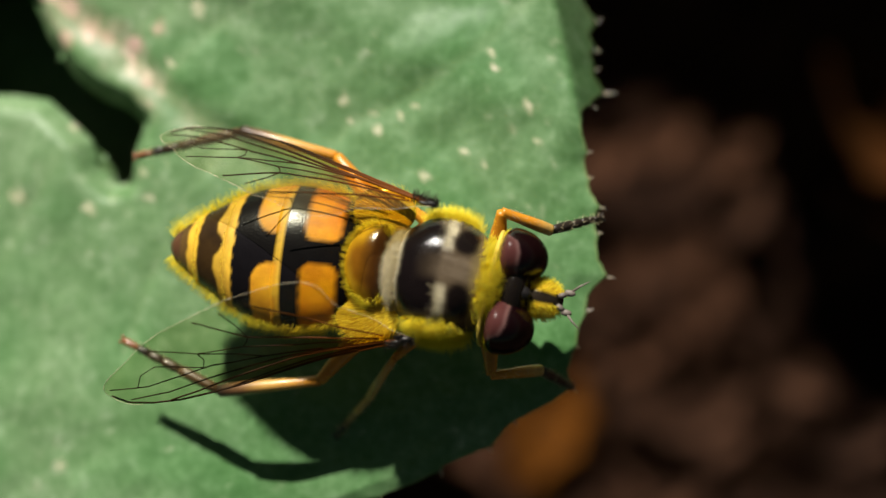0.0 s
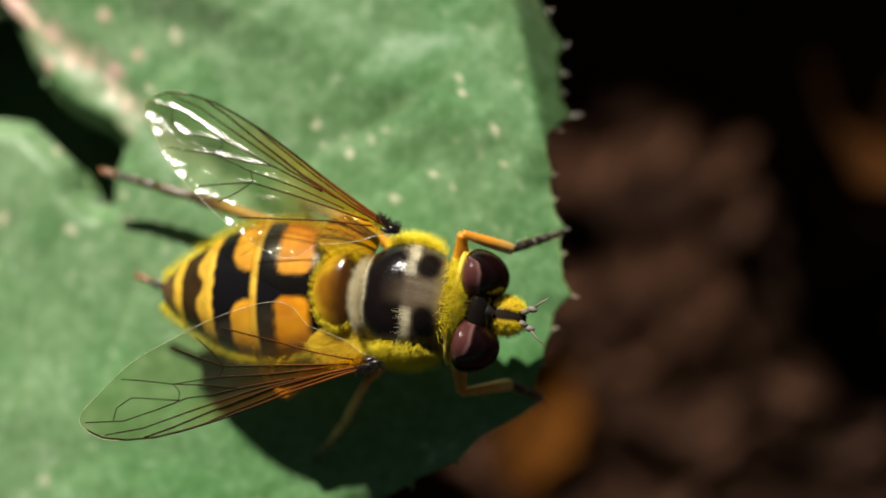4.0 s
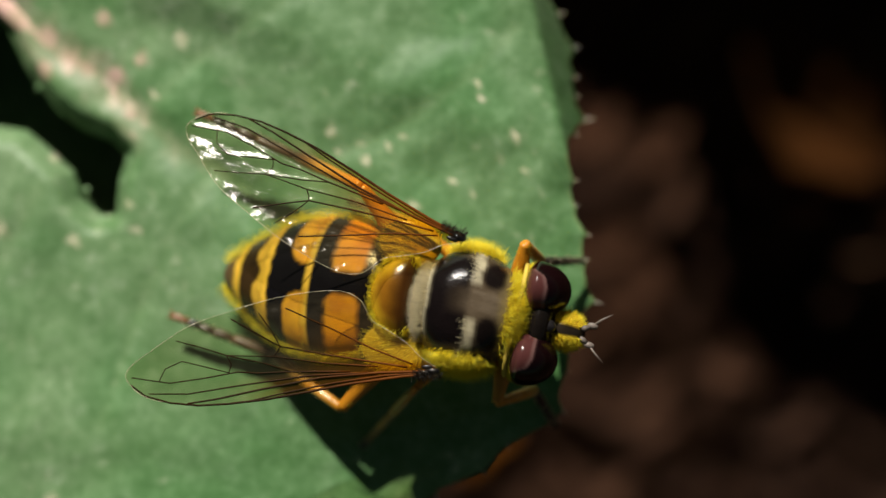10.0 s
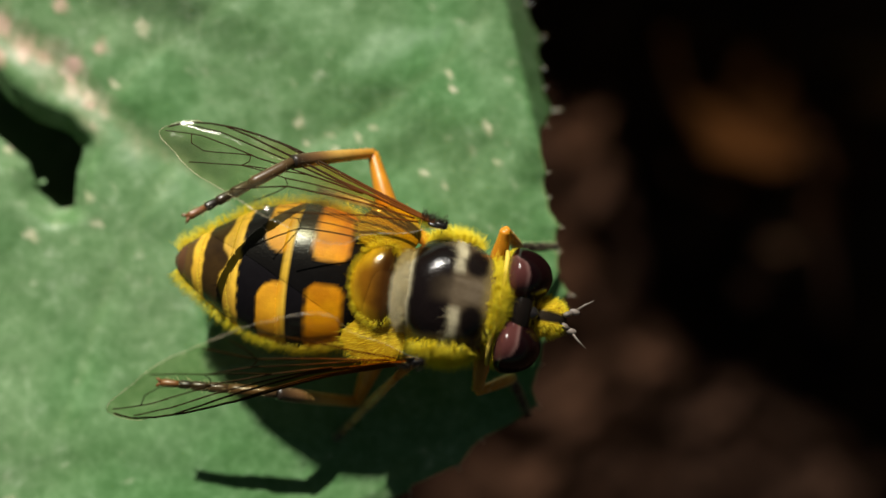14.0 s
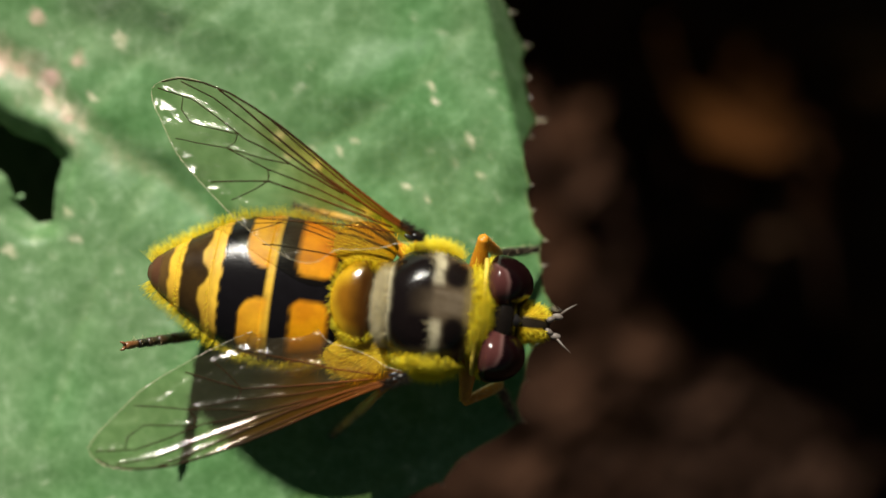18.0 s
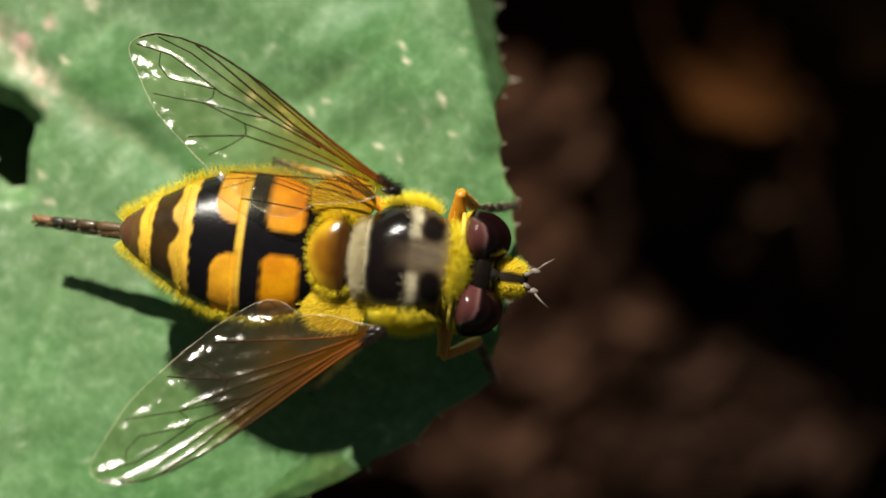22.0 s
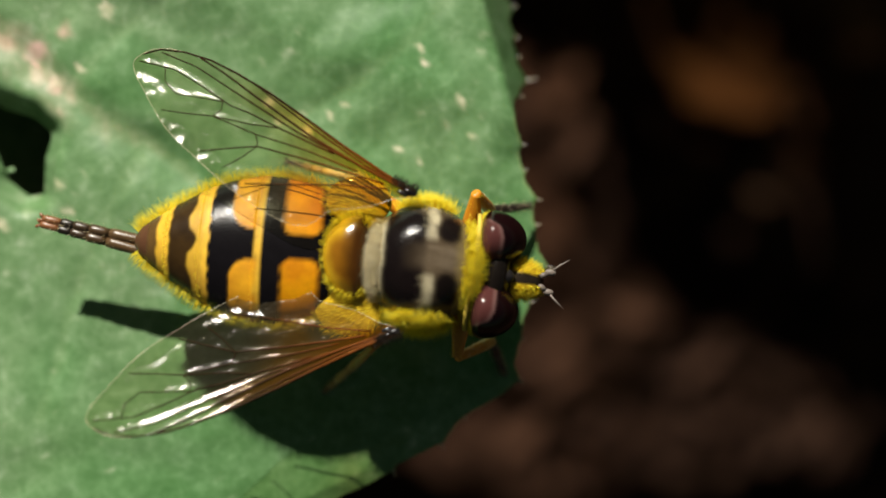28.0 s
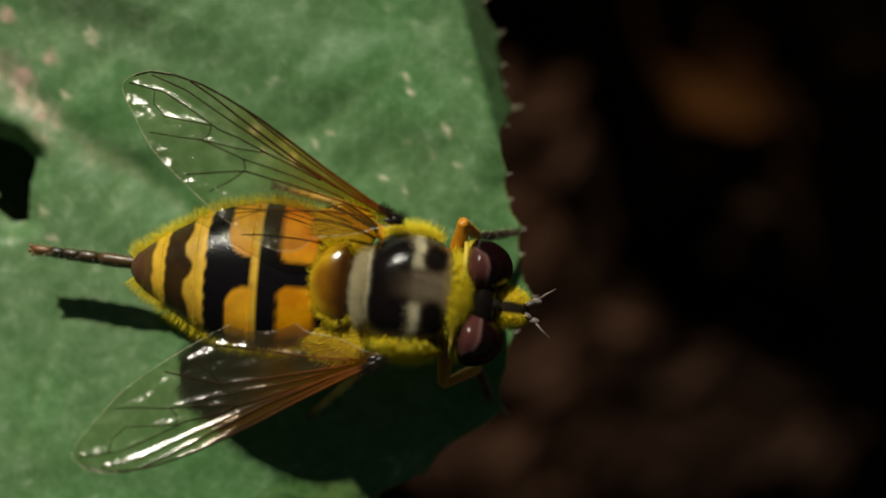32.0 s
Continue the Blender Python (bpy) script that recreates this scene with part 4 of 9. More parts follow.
def build_wing(side):
    """The film is a grid clipped by its outline; x runs from root to tip."""
    poly = rounded(WING_EDGE)
    stepu = 4.0
    us = [i * stepu for i in range(int(540 / stepu) + 1)]
    vs = [-152 + j * stepu for j in range(int(217 / stepu) + 1)]
    index, verts, faces, tints = {}, [], [], []

    def vertex(i, j):
        if (i, j) not in index:
            u, v = us[i], vs[j]
            d, pu, pv = nearest_on(poly, u, v)
            if d < stepu * 0.72 or not inside(poly, u, v):
                u, v = pu, pv
            index[i, j] = len(verts)
            verts.append((u * PX * 1.035, v * PX, wing_z(u, v, side) - side * (curl(d) * step(130, 220, u) if v < 0 or u > 480 else 0.0)))
            amber = max(1 - step(60, 330, u + max(0.0, -v) * 0.8), step(-14, 12, v - 0.04 * u) * (1 - step(180, 400, u)) * 0.75, 0.0)
            amber *= 1 - 0.7 * step(-8, -22, v) * (1 - step(125, 175, u))
            tints.append((*mix3((0.8, 0.81, 0.66), (0.88, 0.54, 0.05), amber), amber))
        return index[i, j]
    for i in range(len(us) - 1):
        for j in range(len(vs) - 1):
            if inside(poly, us[i] + stepu / 2, vs[j] + stepu / 2):
                faces.append((vertex(i, j), vertex(i + 1, j), vertex(i + 1, j + 1), vertex(i, j + 1)))
    ob = part("wing", make_mesh("wing", verts, faces, FILM, tints), fly, "clear amber-tinted wing with brown veins")
    for name, width, line in WING_VEINS:
        pts = []
        for (u0, v0), (u1, v1) in zip(line, line[1:]):
            for k in range(4):
                u, v = u0 + (u1 - u0) * k / 4, v0 + (v1 - v0) * k / 4
                pts.append((u * PX * 1.035, v * PX, wing_z(u, v, side)))
        u, v = line[-1]
        pts.append((u * PX * 1.035, v * PX, wing_z(u, v, side)))
        r = [width * PX * 0.5 * (1.8 - 0.8 * min(1.0, p[0] / 8.0)) for p in pts]
        part("vein", make_mesh(name, *tube(pts, r, 6), VEIN, [mix3((0.13, 0.036, 0.003), (0.022, 0.01, 0.002), step(1.2, 4.4, p[0])) for p in pts for _ in range(6)]), ob)
    # The rim's pale base colour stands in for the white glint along it.
    edge = [(u * PX * 1.035, v * PX, wing_z(u, v, side) - side * (curl(0.0) * step(130, 220, u) if v < 0 or u > 480 else 0.0)) for u, v in poly[28:]]
    part("wing_rim", make_mesh("wing_rim", *tube(edge, [0.006 + 0.007 * max(0.0, noise.noise(Vector((q * 0.35, 3.0, 1.0)))) for q in range(len(edge))], 5), RIM), ob, "pale glinting rear edge")
    knob, kf = join([blob((0.08, 0.0, 0.0), (0.2, 0.1, 0.1), 14, 10), blob((0.34, 0.04, 0.02), (0.24, 0.06, 0.055), 12, 8), blob((0.25, -0.12, -0.02), (0.18, 0.07, 0.06), 10, 8)])
    part("wing_root", make_mesh("wing_root", knob, kf, BLACK), ob, "dark wing joint")
    roots = [((rng.uniform(-0.1, 0.7), rng.uniform(-0.05, 0.2), rng.uniform(-0.1, 0.1)), (rng.uniform(-0.5, 0.3), rng.uniform(-0.4, 1.0), rng.uniform(-1, 1)), rng.uniform(0.1, 0.3)) for _ in range(420)]
    hairs("root_fur", roots, DARK_HAIR, ob, rng, 0.014)
    return ob


def limb(length, radii, colors):
    """A leg segment along +x: radii and colours at even steps, with a slight bow."""
    k = len(radii) - 1
    m = 24
    pts, rr, cc = [], [], []
    for i in range(m + 1):
        f = i / m
        a = min(k - 1, int(f * k))
        w = f * k - a
        pts.append((f * length, 0.0, 0.05 * length * math.sin(math.pi * f)))
        rr.append(radii[a] + (radii[a + 1] - radii[a]) * w)
        b = f * (len(colors) - 1)
        q = min(len(colors) - 2, int(b))
        cc += [mix3(colors[q], colors[q + 1], b - q)] * 10
    return tube(pts, rr, 10), cc


GOLD, DUSK, STRAW = (0.62, 0.24, 0.015), (0.02, 0.014, 0.01), (0.55, 0.36, 0.1)


def build_leg(name, lengths, thick, femur_c, tibia_c, tarsus_c):
    out = {}
    (v, f), c = limb(lengths[0], [thick * q for q in (0.75, 1.1, 1.2, 1.05, 0.8, 0.6)], femur_c)
    leg = part(name, make_mesh(name, v, f, LEG, c), fly, "orange and black jointed leg")
    out["femur"] = leg
    (v, f), c = limb(lengths[1], [thick * q for q in (0.55, 0.6, 0.68, 0.75, 0.72)], tibia_c)
    out["tibia"] = part("tibia", make_mesh("tibia", v, f, LEG, c), leg)
    pieces, cols = [], []
    at = 0.0
    for i, share in enumerate((0.42, 0.17, 0.14, 0.11, 0.16)):
        seg = lengths[2] * share
        w = thick * (0.62 - 0.05 * i)
        v, f = tube([(at, 0, 0), (at + seg * 0.25, 0, 0.01), (at + seg * 0.85, 0, 0.01), (at + seg * 0.985, 0, 0)], [w * 0.82, w * 0.92, w, w * 0.84], 9)
        pieces.append((v, f))
        cols += [mix3(tarsus_c[0], tarsus_c[1], i / 3)] * len(v) if i < 4 else [tarsus_c[2]] * len(v)
        at += seg
    for s in (-1, 1):
        v, f = tube([(at - 0.02, 0, 0), (at + 0.1, s * 0.1, 0.02), (at + 0.16, s * 0.13, -0.05)], [0.06, 0.05, 0.015], 6)
        pieces.append((v, f))
        cols += [tarsus_c[2]] * len(v)
    v, f = join(pieces)
    out["tarsus"] = part("tarsus", make_mesh("tarsus", v, f, LEG, cols), leg)
    for ob, length, n in ((leg, lengths[0], 160), (out["tibia"], lengths[1], 170), (out["tarsus"], lengths[2], 150)):
        roots = []
        for _ in range(n):
            a = rng.uniform(0, 2 * math.pi)
            d = Vector((0.7, math.cos(a), math.sin(a)))
            x = rng.uniform(0.05, 0.97) * length
            roots.append((Vector((x, math.cos(a) * thick * 0.4, math.sin(a) * thick * 0.4 + (0.0 if ob == out["tarsus"] else 0.05 * length * math.sin(math.pi * x / length)))), d, rng.uniform(0.1, 0.2)))
        hairs("leg_fur", roots, YELLOW_HAIR if ob == leg else TAN_HAIR, ob, rng, 0.009)
    return out


build_thorax()
build_scutellum()
abdomen = build_abdomen()
build_head()
wing_left = build_wing(1)
wing_right = build_wing(-1)
HIND = (206 * PX, 195 * PX, 215 * PX)
hind_left, hind_right = [build_leg("hind_leg", HIND, 0.29, [GOLD, GOLD, GOLD, GOLD], [GOLD, mix3(GOLD, STRAW, 0.4), mix3(GOLD, STRAW, 0.7), (0.16, 0.08, 0.03), DUSK], [(0.085, 0.048, 0.02), DUSK, (0.2, 0.08, 0.03)]) for _ in range(2)]
mid_left, mid_right = [build_leg("middle_leg", (2.2, 2.0, 2.1), 0.2, [DUSK, GOLD, GOLD], [GOLD, STRAW, STRAW], [STRAW, DUSK, DUSK]) for _ in range(2)]
front_left, front_right = [build_leg("front_leg", (2.0, 1.7, 1.9), 0.25, [DUSK, GOLD, GOLD], [GOLD, GOLD, STRAW], [DUSK, DUSK, DUSK]) for _ in range(2)]


def motions():
    # the body on the leaf
    walk(fly, [
        (0, pose(-0.00132, -0.00170, 0.06330, 0.0, -0.0, -5.8)), (0.5, pose(-0.00131, -0.00167, 0.06330, 0.0, -0.0, -5.0)),
        (1, pose(-0.00127, -0.00167, 0.06330, 0.0, -0.0, -5.0)), (1.5, pose(-0.00128, -0.00164, 0.06330, 0.0, -0.0, -5.1)),
        (2, pose(-0.00132, -0.00162, 0.06330, 0.0, -0.0, -5.3)), (2.5, pose(-0.00123, -0.00177, 0.06330, 0.0, -0.0, -4.1)),
        (4.5, pose(-0.00135, -0.00170, 0.06330, 0.0, -0.0, -2.9)), (5, pose(-0.00135, -0.00158, 0.06330, 0.0, -0.0, -4.6)),
        (5.5, pose(-0.00135, -0.00156, 0.06330, 0.0, -0.0, -5.8)), (6, pose(-0.00136, -0.00157, 0.06330, 0.0, -0.0, -5.5)),
        (6.5, pose(-0.00136, -0.00152, 0.06330, 0.0, -0.0, -6.2)), (7, pose(-0.00125, -0.00204, 0.06330, 0.0, -0.0, -3.8)),
        (7.5, pose(-0.00070, -0.00210, 0.06330, 0.0, -0.0, -7.1)), (8, pose(-0.00027, -0.00178, 0.06330, 0.0, -0.0, -7.7)),
        (8.5, pose(-0.00048, -0.00164, 0.06330, 0.0, -0.0, -8.7)), (9, pose(-0.00047, -0.00159, 0.06330, 0.0, -0.0, -8.3)),
        (9.5, pose(-0.00051, -0.00169, 0.06330, 0.0, -0.0, -7.1)), (10, pose(-0.00058, -0.00162, 0.06330, 0.0, -0.0, -7.3)),
        (10.5, pose(-0.00054, -0.00165, 0.06330, 0.0, -0.0, -6.9)), (11, pose(-0.00042, -0.00158, 0.06330, 0.0, -0.0, -7.4)),
        (11.5, pose(-0.00033, -0.00137, 0.06330, 0.0, -0.0, -8.8)), (12, pose(-0.00039, -0.00141, 0.06330, 0.0, -0.0, -7.6)),
        (12.5, pose(-0.00043, -0.00156, 0.06330, 0.0, -0.0, -5.9)), (13, pose(-0.00049, -0.00147, 0.06330, 0.0, -0.0, -5.3)),
        (13.5, pose(-0.00047, -0.00148, 0.06330, 0.0, -0.0, -6.9)), (14, pose(-0.00057, -0.00145, 0.06330, 0.0, -0.0, -6.7)),
        (14.5, pose(-0.00063, -0.00144, 0.06330, 0.0, -0.0, -6.7)), (16.5, pose(-0.00065, -0.00139, 0.06330, 0.0, -0.0, -4.7)),
        (17, pose(-0.00058, -0.00150, 0.06330, 0.0, -0.0, -5.0)), (17.5, pose(-0.00066, -0.00141, 0.06330, 0.0, -0.0, -4.3)),
        (18, pose(-0.00060, -0.00127, 0.06330, 0.0, -0.0, -3.7)), (18.5, pose(-0.00043, -0.00118, 0.06330, 0.0, -0.0, -3.2)),
        (19, pose(-0.00041, -0.00116, 0.06330, 0.0, -0.0, -3.5)), (19.5, pose(-0.00039, -0.00115, 0.06330, 0.0, -0.0, -3.0)),
        (20, pose(-0.00044, -0.00106, 0.06330, 0.0, -0.0, -3.2)), (20.5, pose(-0.00041, -0.00100, 0.06330, 0.0, -0.0, -3.9)),
        (21, pose(-0.00038, -0.00102, 0.06330, 0.0, -0.0, -4.2)), (21.5, pose(-0.00044, -0.00106, 0.06330, 0.0, -0.0, -4.3)),
        (22, pose(-0.00038, -0.00117, 0.06330, 0.0, -0.0, -4.4)), (22.5, pose(-0.00042, -0.00115, 0.06330, 0.0, -0.0, -4.5)),
        (23, pose(-0.00049, -0.00112, 0.06330, 0.0, -0.0, -4.0)), (23.5, pose(-0.00076, -0.00112, 0.06330, 0.0, -0.0, -4.7)),
        (24, pose(-0.00064, -0.00102, 0.06330, 0.0, -0.0, -4.9)), (24.5, pose(-0.00053, -0.00101, 0.06330, 0.0, -0.0, -5.9)),
        (26.5, pose(-0.00067, -0.00105, 0.06330, 0.0, -0.0, -6.5)), (27, pose(-0.00067, -0.00107, 0.06330, 0.0, -0.0, -6.2)),
        (27.5, pose(-0.00070, -0.00102, 0.06330, 0.0, -0.0, -6.0)), (28, pose(-0.00068, -0.00109, 0.06330, 0.0, -0.0, -5.4)),
        (28.5, pose(-0.00069, -0.00114, 0.06330, 0.0, -0.0, -4.6)), (29, pose(-0.00073, -0.00114, 0.06330, 0.0, -0.0, -5.1)),
        (29.5, pose(-0.00070, -0.00106, 0.06330, 0.0, -0.0, -5.7)), (30, pose(-0.00070, -0.00096, 0.06330, 0.0, -0.0, -6.0)),
        (30.5, pose(-0.00064, -0.00098, 0.06330, 0.0, -0.0, -5.5)), (31, pose(-0.00062, -0.00089, 0.06330, 0.0, -0.0, -5.6)),
        (31.5, pose(-0.00062, -0.00099, 0.06330, 0.0, -0.0, -5.4)), (32, pose(-0.00061, -0.00097, 0.06330, 0.0, -0.0, -5.6))])
    # the abdomen bends at its waist
    walk(abdomen, [
        (0, pose(-0.00255, 0.00000, -0.00028, -7.0, -2.0, 3.8)), (0.5, pose(-0.00255, 0.00000, -0.00028, -7.0, -2.0, 3.7)), (1, pose(-0.00255, 0.00000, -0.00028, -7.0, -2.0, 2.4)),
        (1.5, pose(-0.00255, 0.00000, -0.00028, -7.0, -2.0, 3.5)), (2, pose(-0.00255, 0.00000, -0.00028, -7.0, -2.0, 5.0)), (2.5, pose(-0.00250, 0.00000, -0.00028, -7.0, -4.0, 3.8)),
        (4.5, pose(-0.00230, 0.00000, -0.00028, -7.0, -12.0, 6.6)), (5, pose(-0.00225, 0.00000, -0.00028, -7.0, -14.0, 6.2)), (5.5, pose(-0.00240, 0.00000, -0.00028, -7.0, -8.0, 5.8)),
        (6, pose(-0.00255, 0.00000, -0.00028, -7.0, -2.0, 2.4)), (6.5, pose(-0.00248, 0.00000, -0.00028, -7.0, -4.0, 3.7)), (7, pose(-0.00240, 0.00000, -0.00028, -7.0, -6.0, 0.2)),
        (7.5, pose(-0.00245, 0.00000, -0.00028, -7.0, -10.0, 2.8)), (8, pose(-0.00250, 0.00000, -0.00028, -7.0, -14.0, 0.1)), (8.5, pose(-0.00243, 0.00000, -0.00028, -7.0, -12.0, 3.3)),
        (9, pose(-0.00235, 0.00000, -0.00028, -7.0, -10.0, 6.0)), (9.5, pose(-0.00238, 0.00000, -0.00028, -7.0, -16.0, 4.2)), (10, pose(-0.00240, 0.00000, -0.00028, -7.0, -22.0, 2.5)),
        (10.5, pose(-0.00248, 0.00000, -0.00028, -7.0, -20.0, 2.3)), (11, pose(-0.00255, 0.00000, -0.00028, -7.0, -18.0, 2.3)), (11.5, pose(-0.00243, 0.00000, -0.00028, -7.0, -24.0, 1.5)),
        (12, pose(-0.00230, 0.00000, -0.00028, -7.0, -30.0, -3.3)), (12.5, pose(-0.00223, 0.00000, -0.00028, -7.0, -18.0, -1.7)), (13, pose(-0.00215, 0.00000, -0.00028, -7.0, -6.0, -1.1)),
        (13.5, pose(-0.00228, 0.00000, -0.00028, -7.0, -8.0, 1.8)), (14, pose(-0.00240, 0.00000, -0.00028, -7.0, -10.0, 1.5)), (14.5, pose(-0.00243, 0.00000, -0.00028, -7.0, -11.6, 0.8)),
        (16.5, pose(-0.00255, 0.00000, -0.00028, -7.0, -18.0, 1.7)), (17, pose(-0.00220, 0.00000, -0.00028, -7.0, -6.0, -1.4)), (17.5, pose(-0.00228, 0.00000, -0.00028, -7.0, -4.0, -1.4)),
        (18, pose(-0.00235, 0.00000, -0.00028, -7.0, -2.0, -2.6)), (18.5, pose(-0.00243, 0.00000, -0.00028, -7.0, -8.0, -2.4)), (19, pose(-0.00250, 0.00000, -0.00028, -7.0, -14.0, 0.2)),
        (19.5, pose(-0.00220, 0.00000, -0.00028, -7.0, -12.0, 2.3)), (20, pose(-0.00190, 0.00000, -0.00028, -7.0, -10.0, 2.0)), (20.5, pose(-0.00218, 0.00000, -0.00028, -7.0, -12.0, 0.1)),
        (21, pose(-0.00245, 0.00000, -0.00028, -7.0, -14.0, 1.8)), (21.5, pose(-0.00250, 0.00000, -0.00028, -7.0, -8.0, -0.1)), (22, pose(-0.00255, 0.00000, -0.00028, -7.0, -2.0, -0.8)),
        (22.5, pose(-0.00230, 0.00000, -0.00028, -7.0, -4.0, -1.1)), (23, pose(-0.00205, 0.00000, -0.00028, -7.0, -6.0, 1.6)), (23.5, pose(-0.00220, 0.00000, -0.00028, -7.0, -6.0, -0.4)),
        (24, pose(-0.00235, 0.00000, -0.00028, -7.0, -6.0, 0.3)), (24.5, pose(-0.00239, 0.00000, -0.00028, -7.0, -6.0, 1.8)), (26.5, pose(-0.00255, 0.00000, -0.00028, -7.0, -6.0, 7.2)),
        (27, pose(-0.00250, 0.00000, -0.00028, -7.0, -6.0, 3.6)), (27.5, pose(-0.00248, 0.00000, -0.00028, -7.0, -4.0, 2.7)), (28, pose(-0.00245, 0.00000, -0.00028, -7.0, -2.0, 1.7)),
        (28.5, pose(-0.00233, 0.00000, -0.00028, -7.0, -2.0, 1.5)), (29, pose(-0.00220, 0.00000, -0.00028, -7.0, -2.0, 1.3)), (29.5, pose(-0.00203, 0.00000, -0.00028, -7.0, -6.0, 3.0)),
        (30, pose(-0.00185, 0.00000, -0.00028, -7.0, -10.0, 1.3)), (30.5, pose(-0.00215, 0.00000, -0.00028, -7.0, -18.0, -0.2)), (31, pose(-0.00245, 0.00000, -0.00028, -7.0, -26.0, -0.2)),
        (31.5, pose(-0.00230, 0.00000, -0.00028, -7.0, -14.0, 4.9)), (32, pose(-0.00215, 0.00000, -0.00028, -7.0, -2.0, 1.9))])
    # the wings
    walk(wing_left, [
        (0, pose(-0.00046, 0.00194, 0.00112, -125.0, 4.0, 170.7)), (0.5, pose(-0.00046, 0.00194, 0.00112, -145.0, -1.0, 166.6)),
        (1, pose(-0.00046, 0.00194, 0.00112, -163.9, -2.3, 159.3)), (1.5, pose(-0.00046, 0.00194, 0.00112, -163.8, -2.9, 158.6)),
        (2, pose(-0.00046, 0.00194, 0.00112, -163.0, -2.6, 158.2)), (2.5, pose(-0.00046, 0.00194, 0.00112, -163.9, -2.5, 156.9)),
        (4.5, pose(-0.00046, 0.00194, 0.00112, -168.0, -2.5, 158.5)), (5, pose(-0.00046, 0.00194, 0.00112, -154.7, -3.7, 157.0)),
        (5.5, pose(-0.00046, 0.00194, 0.00112, -158.6, -2.6, 159.0)), (6, pose(-0.00046, 0.00194, 0.00112, -160.5, -2.5, 158.4)),
        (6.5, pose(-0.00046, 0.00194, 0.00112, -157.0, -2.4, 158.7)), (7, pose(-0.00046, 0.00194, 0.00112, -153.6, -2.6, 157.1)),
        (7.5, pose(-0.00046, 0.00194, 0.00112, -155.1, -2.6, 158.0)), (8, pose(-0.00046, 0.00194, 0.00112, -159.3, -3.2, 157.2)),
        (8.5, pose(-0.00046, 0.00194, 0.00112, -158.8, -3.3, 160.6)), (9, pose(-0.00046, 0.00194, 0.00112, -156.2, -4.1, 169.0)),
        (9.5, pose(-0.00046, 0.00194, 0.00112, -157.6, -3.4, 166.8)), (10, pose(-0.00046, 0.00194, 0.00112, -166.0, -2.6, 166.3)),
        (10.5, pose(-0.00046, 0.00194, 0.00112, -175.9, 0.6, 160.1)), (11, pose(-0.00046, 0.00194, 0.00112, -176.6, 0.8, 159.7)),
        (11.5, pose(-0.00046, 0.00194, 0.00112, -160.0, 15.0, 115.7)), (12, pose(-0.00046, 0.00194, 0.00112, -165.7, 2.5, 135.2)),
        (12.5, pose(-0.00046, 0.00194, 0.00112, -164.4, 2.5, 142.8)), (13, pose(-0.00046, 0.00194, 0.00112, -172.0, 0.8, 153.8)),
        (13.5, pose(-0.00046, 0.00194, 0.00112, -135.0, 4.0, 164.9)), (14, pose(-0.00046, 0.00194, 0.00112, -135.0, 4.0, 166.7)),
        (14.5, pose(-0.00046, 0.00194, 0.00112, -125.0, 4.0, 171.4)), (16.5, pose(-0.00046, 0.00194, 0.00112, -171.8, 0.9, 157.0)),
        (17, pose(-0.00046, 0.00194, 0.00112, -171.6, 0.6, 155.9)), (17.5, pose(-0.00046, 0.00194, 0.00112, -171.5, 0.7, 156.0)),
        (18, pose(-0.00046, 0.00194, 0.00112, -170.9, 0.6, 155.3)), (18.5, pose(-0.00046, 0.00194, 0.00112, -170.7, 0.6, 154.5)),
        (19, pose(-0.00046, 0.00194, 0.00112, -170.9, 0.7, 154.1)), (19.5, pose(-0.00046, 0.00194, 0.00112, -169.8, 0.9, 157.1)),
        (20, pose(-0.00046, 0.00194, 0.00112, -168.9, 1.0, 161.9)), (20.5, pose(-0.00046, 0.00194, 0.00112, -169.7, 0.9, 158.9)),
        (21, pose(-0.00046, 0.00194, 0.00112, -170.6, 0.9, 156.4)), (21.5, pose(-0.00046, 0.00194, 0.00112, -170.9, 0.8, 156.2)),
        (22, pose(-0.00046, 0.00194, 0.00112, -171.0, 0.6, 155.7)), (22.5, pose(-0.00046, 0.00194, 0.00112, -171.5, 0.7, 155.4)),
        (23, pose(-0.00046, 0.00194, 0.00112, -171.3, 0.8, 156.3)), (23.5, pose(-0.00046, 0.00194, 0.00112, -171.5, 0.4, 155.4)),
        (24, pose(-0.00046, 0.00194, 0.00112, -168.0, 0.7, 167.5)), (24.5, pose(-0.00046, 0.00194, 0.00112, -155.0, 0.8, 171.1)),
        (26.5, pose(-0.00046, 0.00194, 0.00112, -125.0, 4.0, 169.2)), (27, pose(-0.00046, 0.00194, 0.00112, -120.0, 4.0, 174.2)),
        (27.5, pose(-0.00046, 0.00194, 0.00112, -120.0, 4.0, 171.4)), (28, pose(-0.00046, 0.00194, 0.00112, -170.5, 0.4, 159.3)),
        (28.5, pose(-0.00046, 0.00194, 0.00112, -170.5, 0.6, 158.4)), (29, pose(-0.00046, 0.00194, 0.00112, -170.1, 0.8, 159.6)),
        (29.5, pose(-0.00046, 0.00194, 0.00112, -170.8, 0.9, 158.6)), (30, pose(-0.00046, 0.00194, 0.00112, -170.9, 0.9, 158.2)),
        (30.5, pose(-0.00046, 0.00194, 0.00112, -170.2, 0.9, 158.3)), (31, pose(-0.00046, 0.00194, 0.00112, -170.2, 0.9, 158.9)),
        (31.5, pose(-0.00046, 0.00194, 0.00112, -170.2, 0.7, 158.3)), (32, pose(-0.00046, 0.00194, 0.00112, -170.2, 0.7, 158.6))])
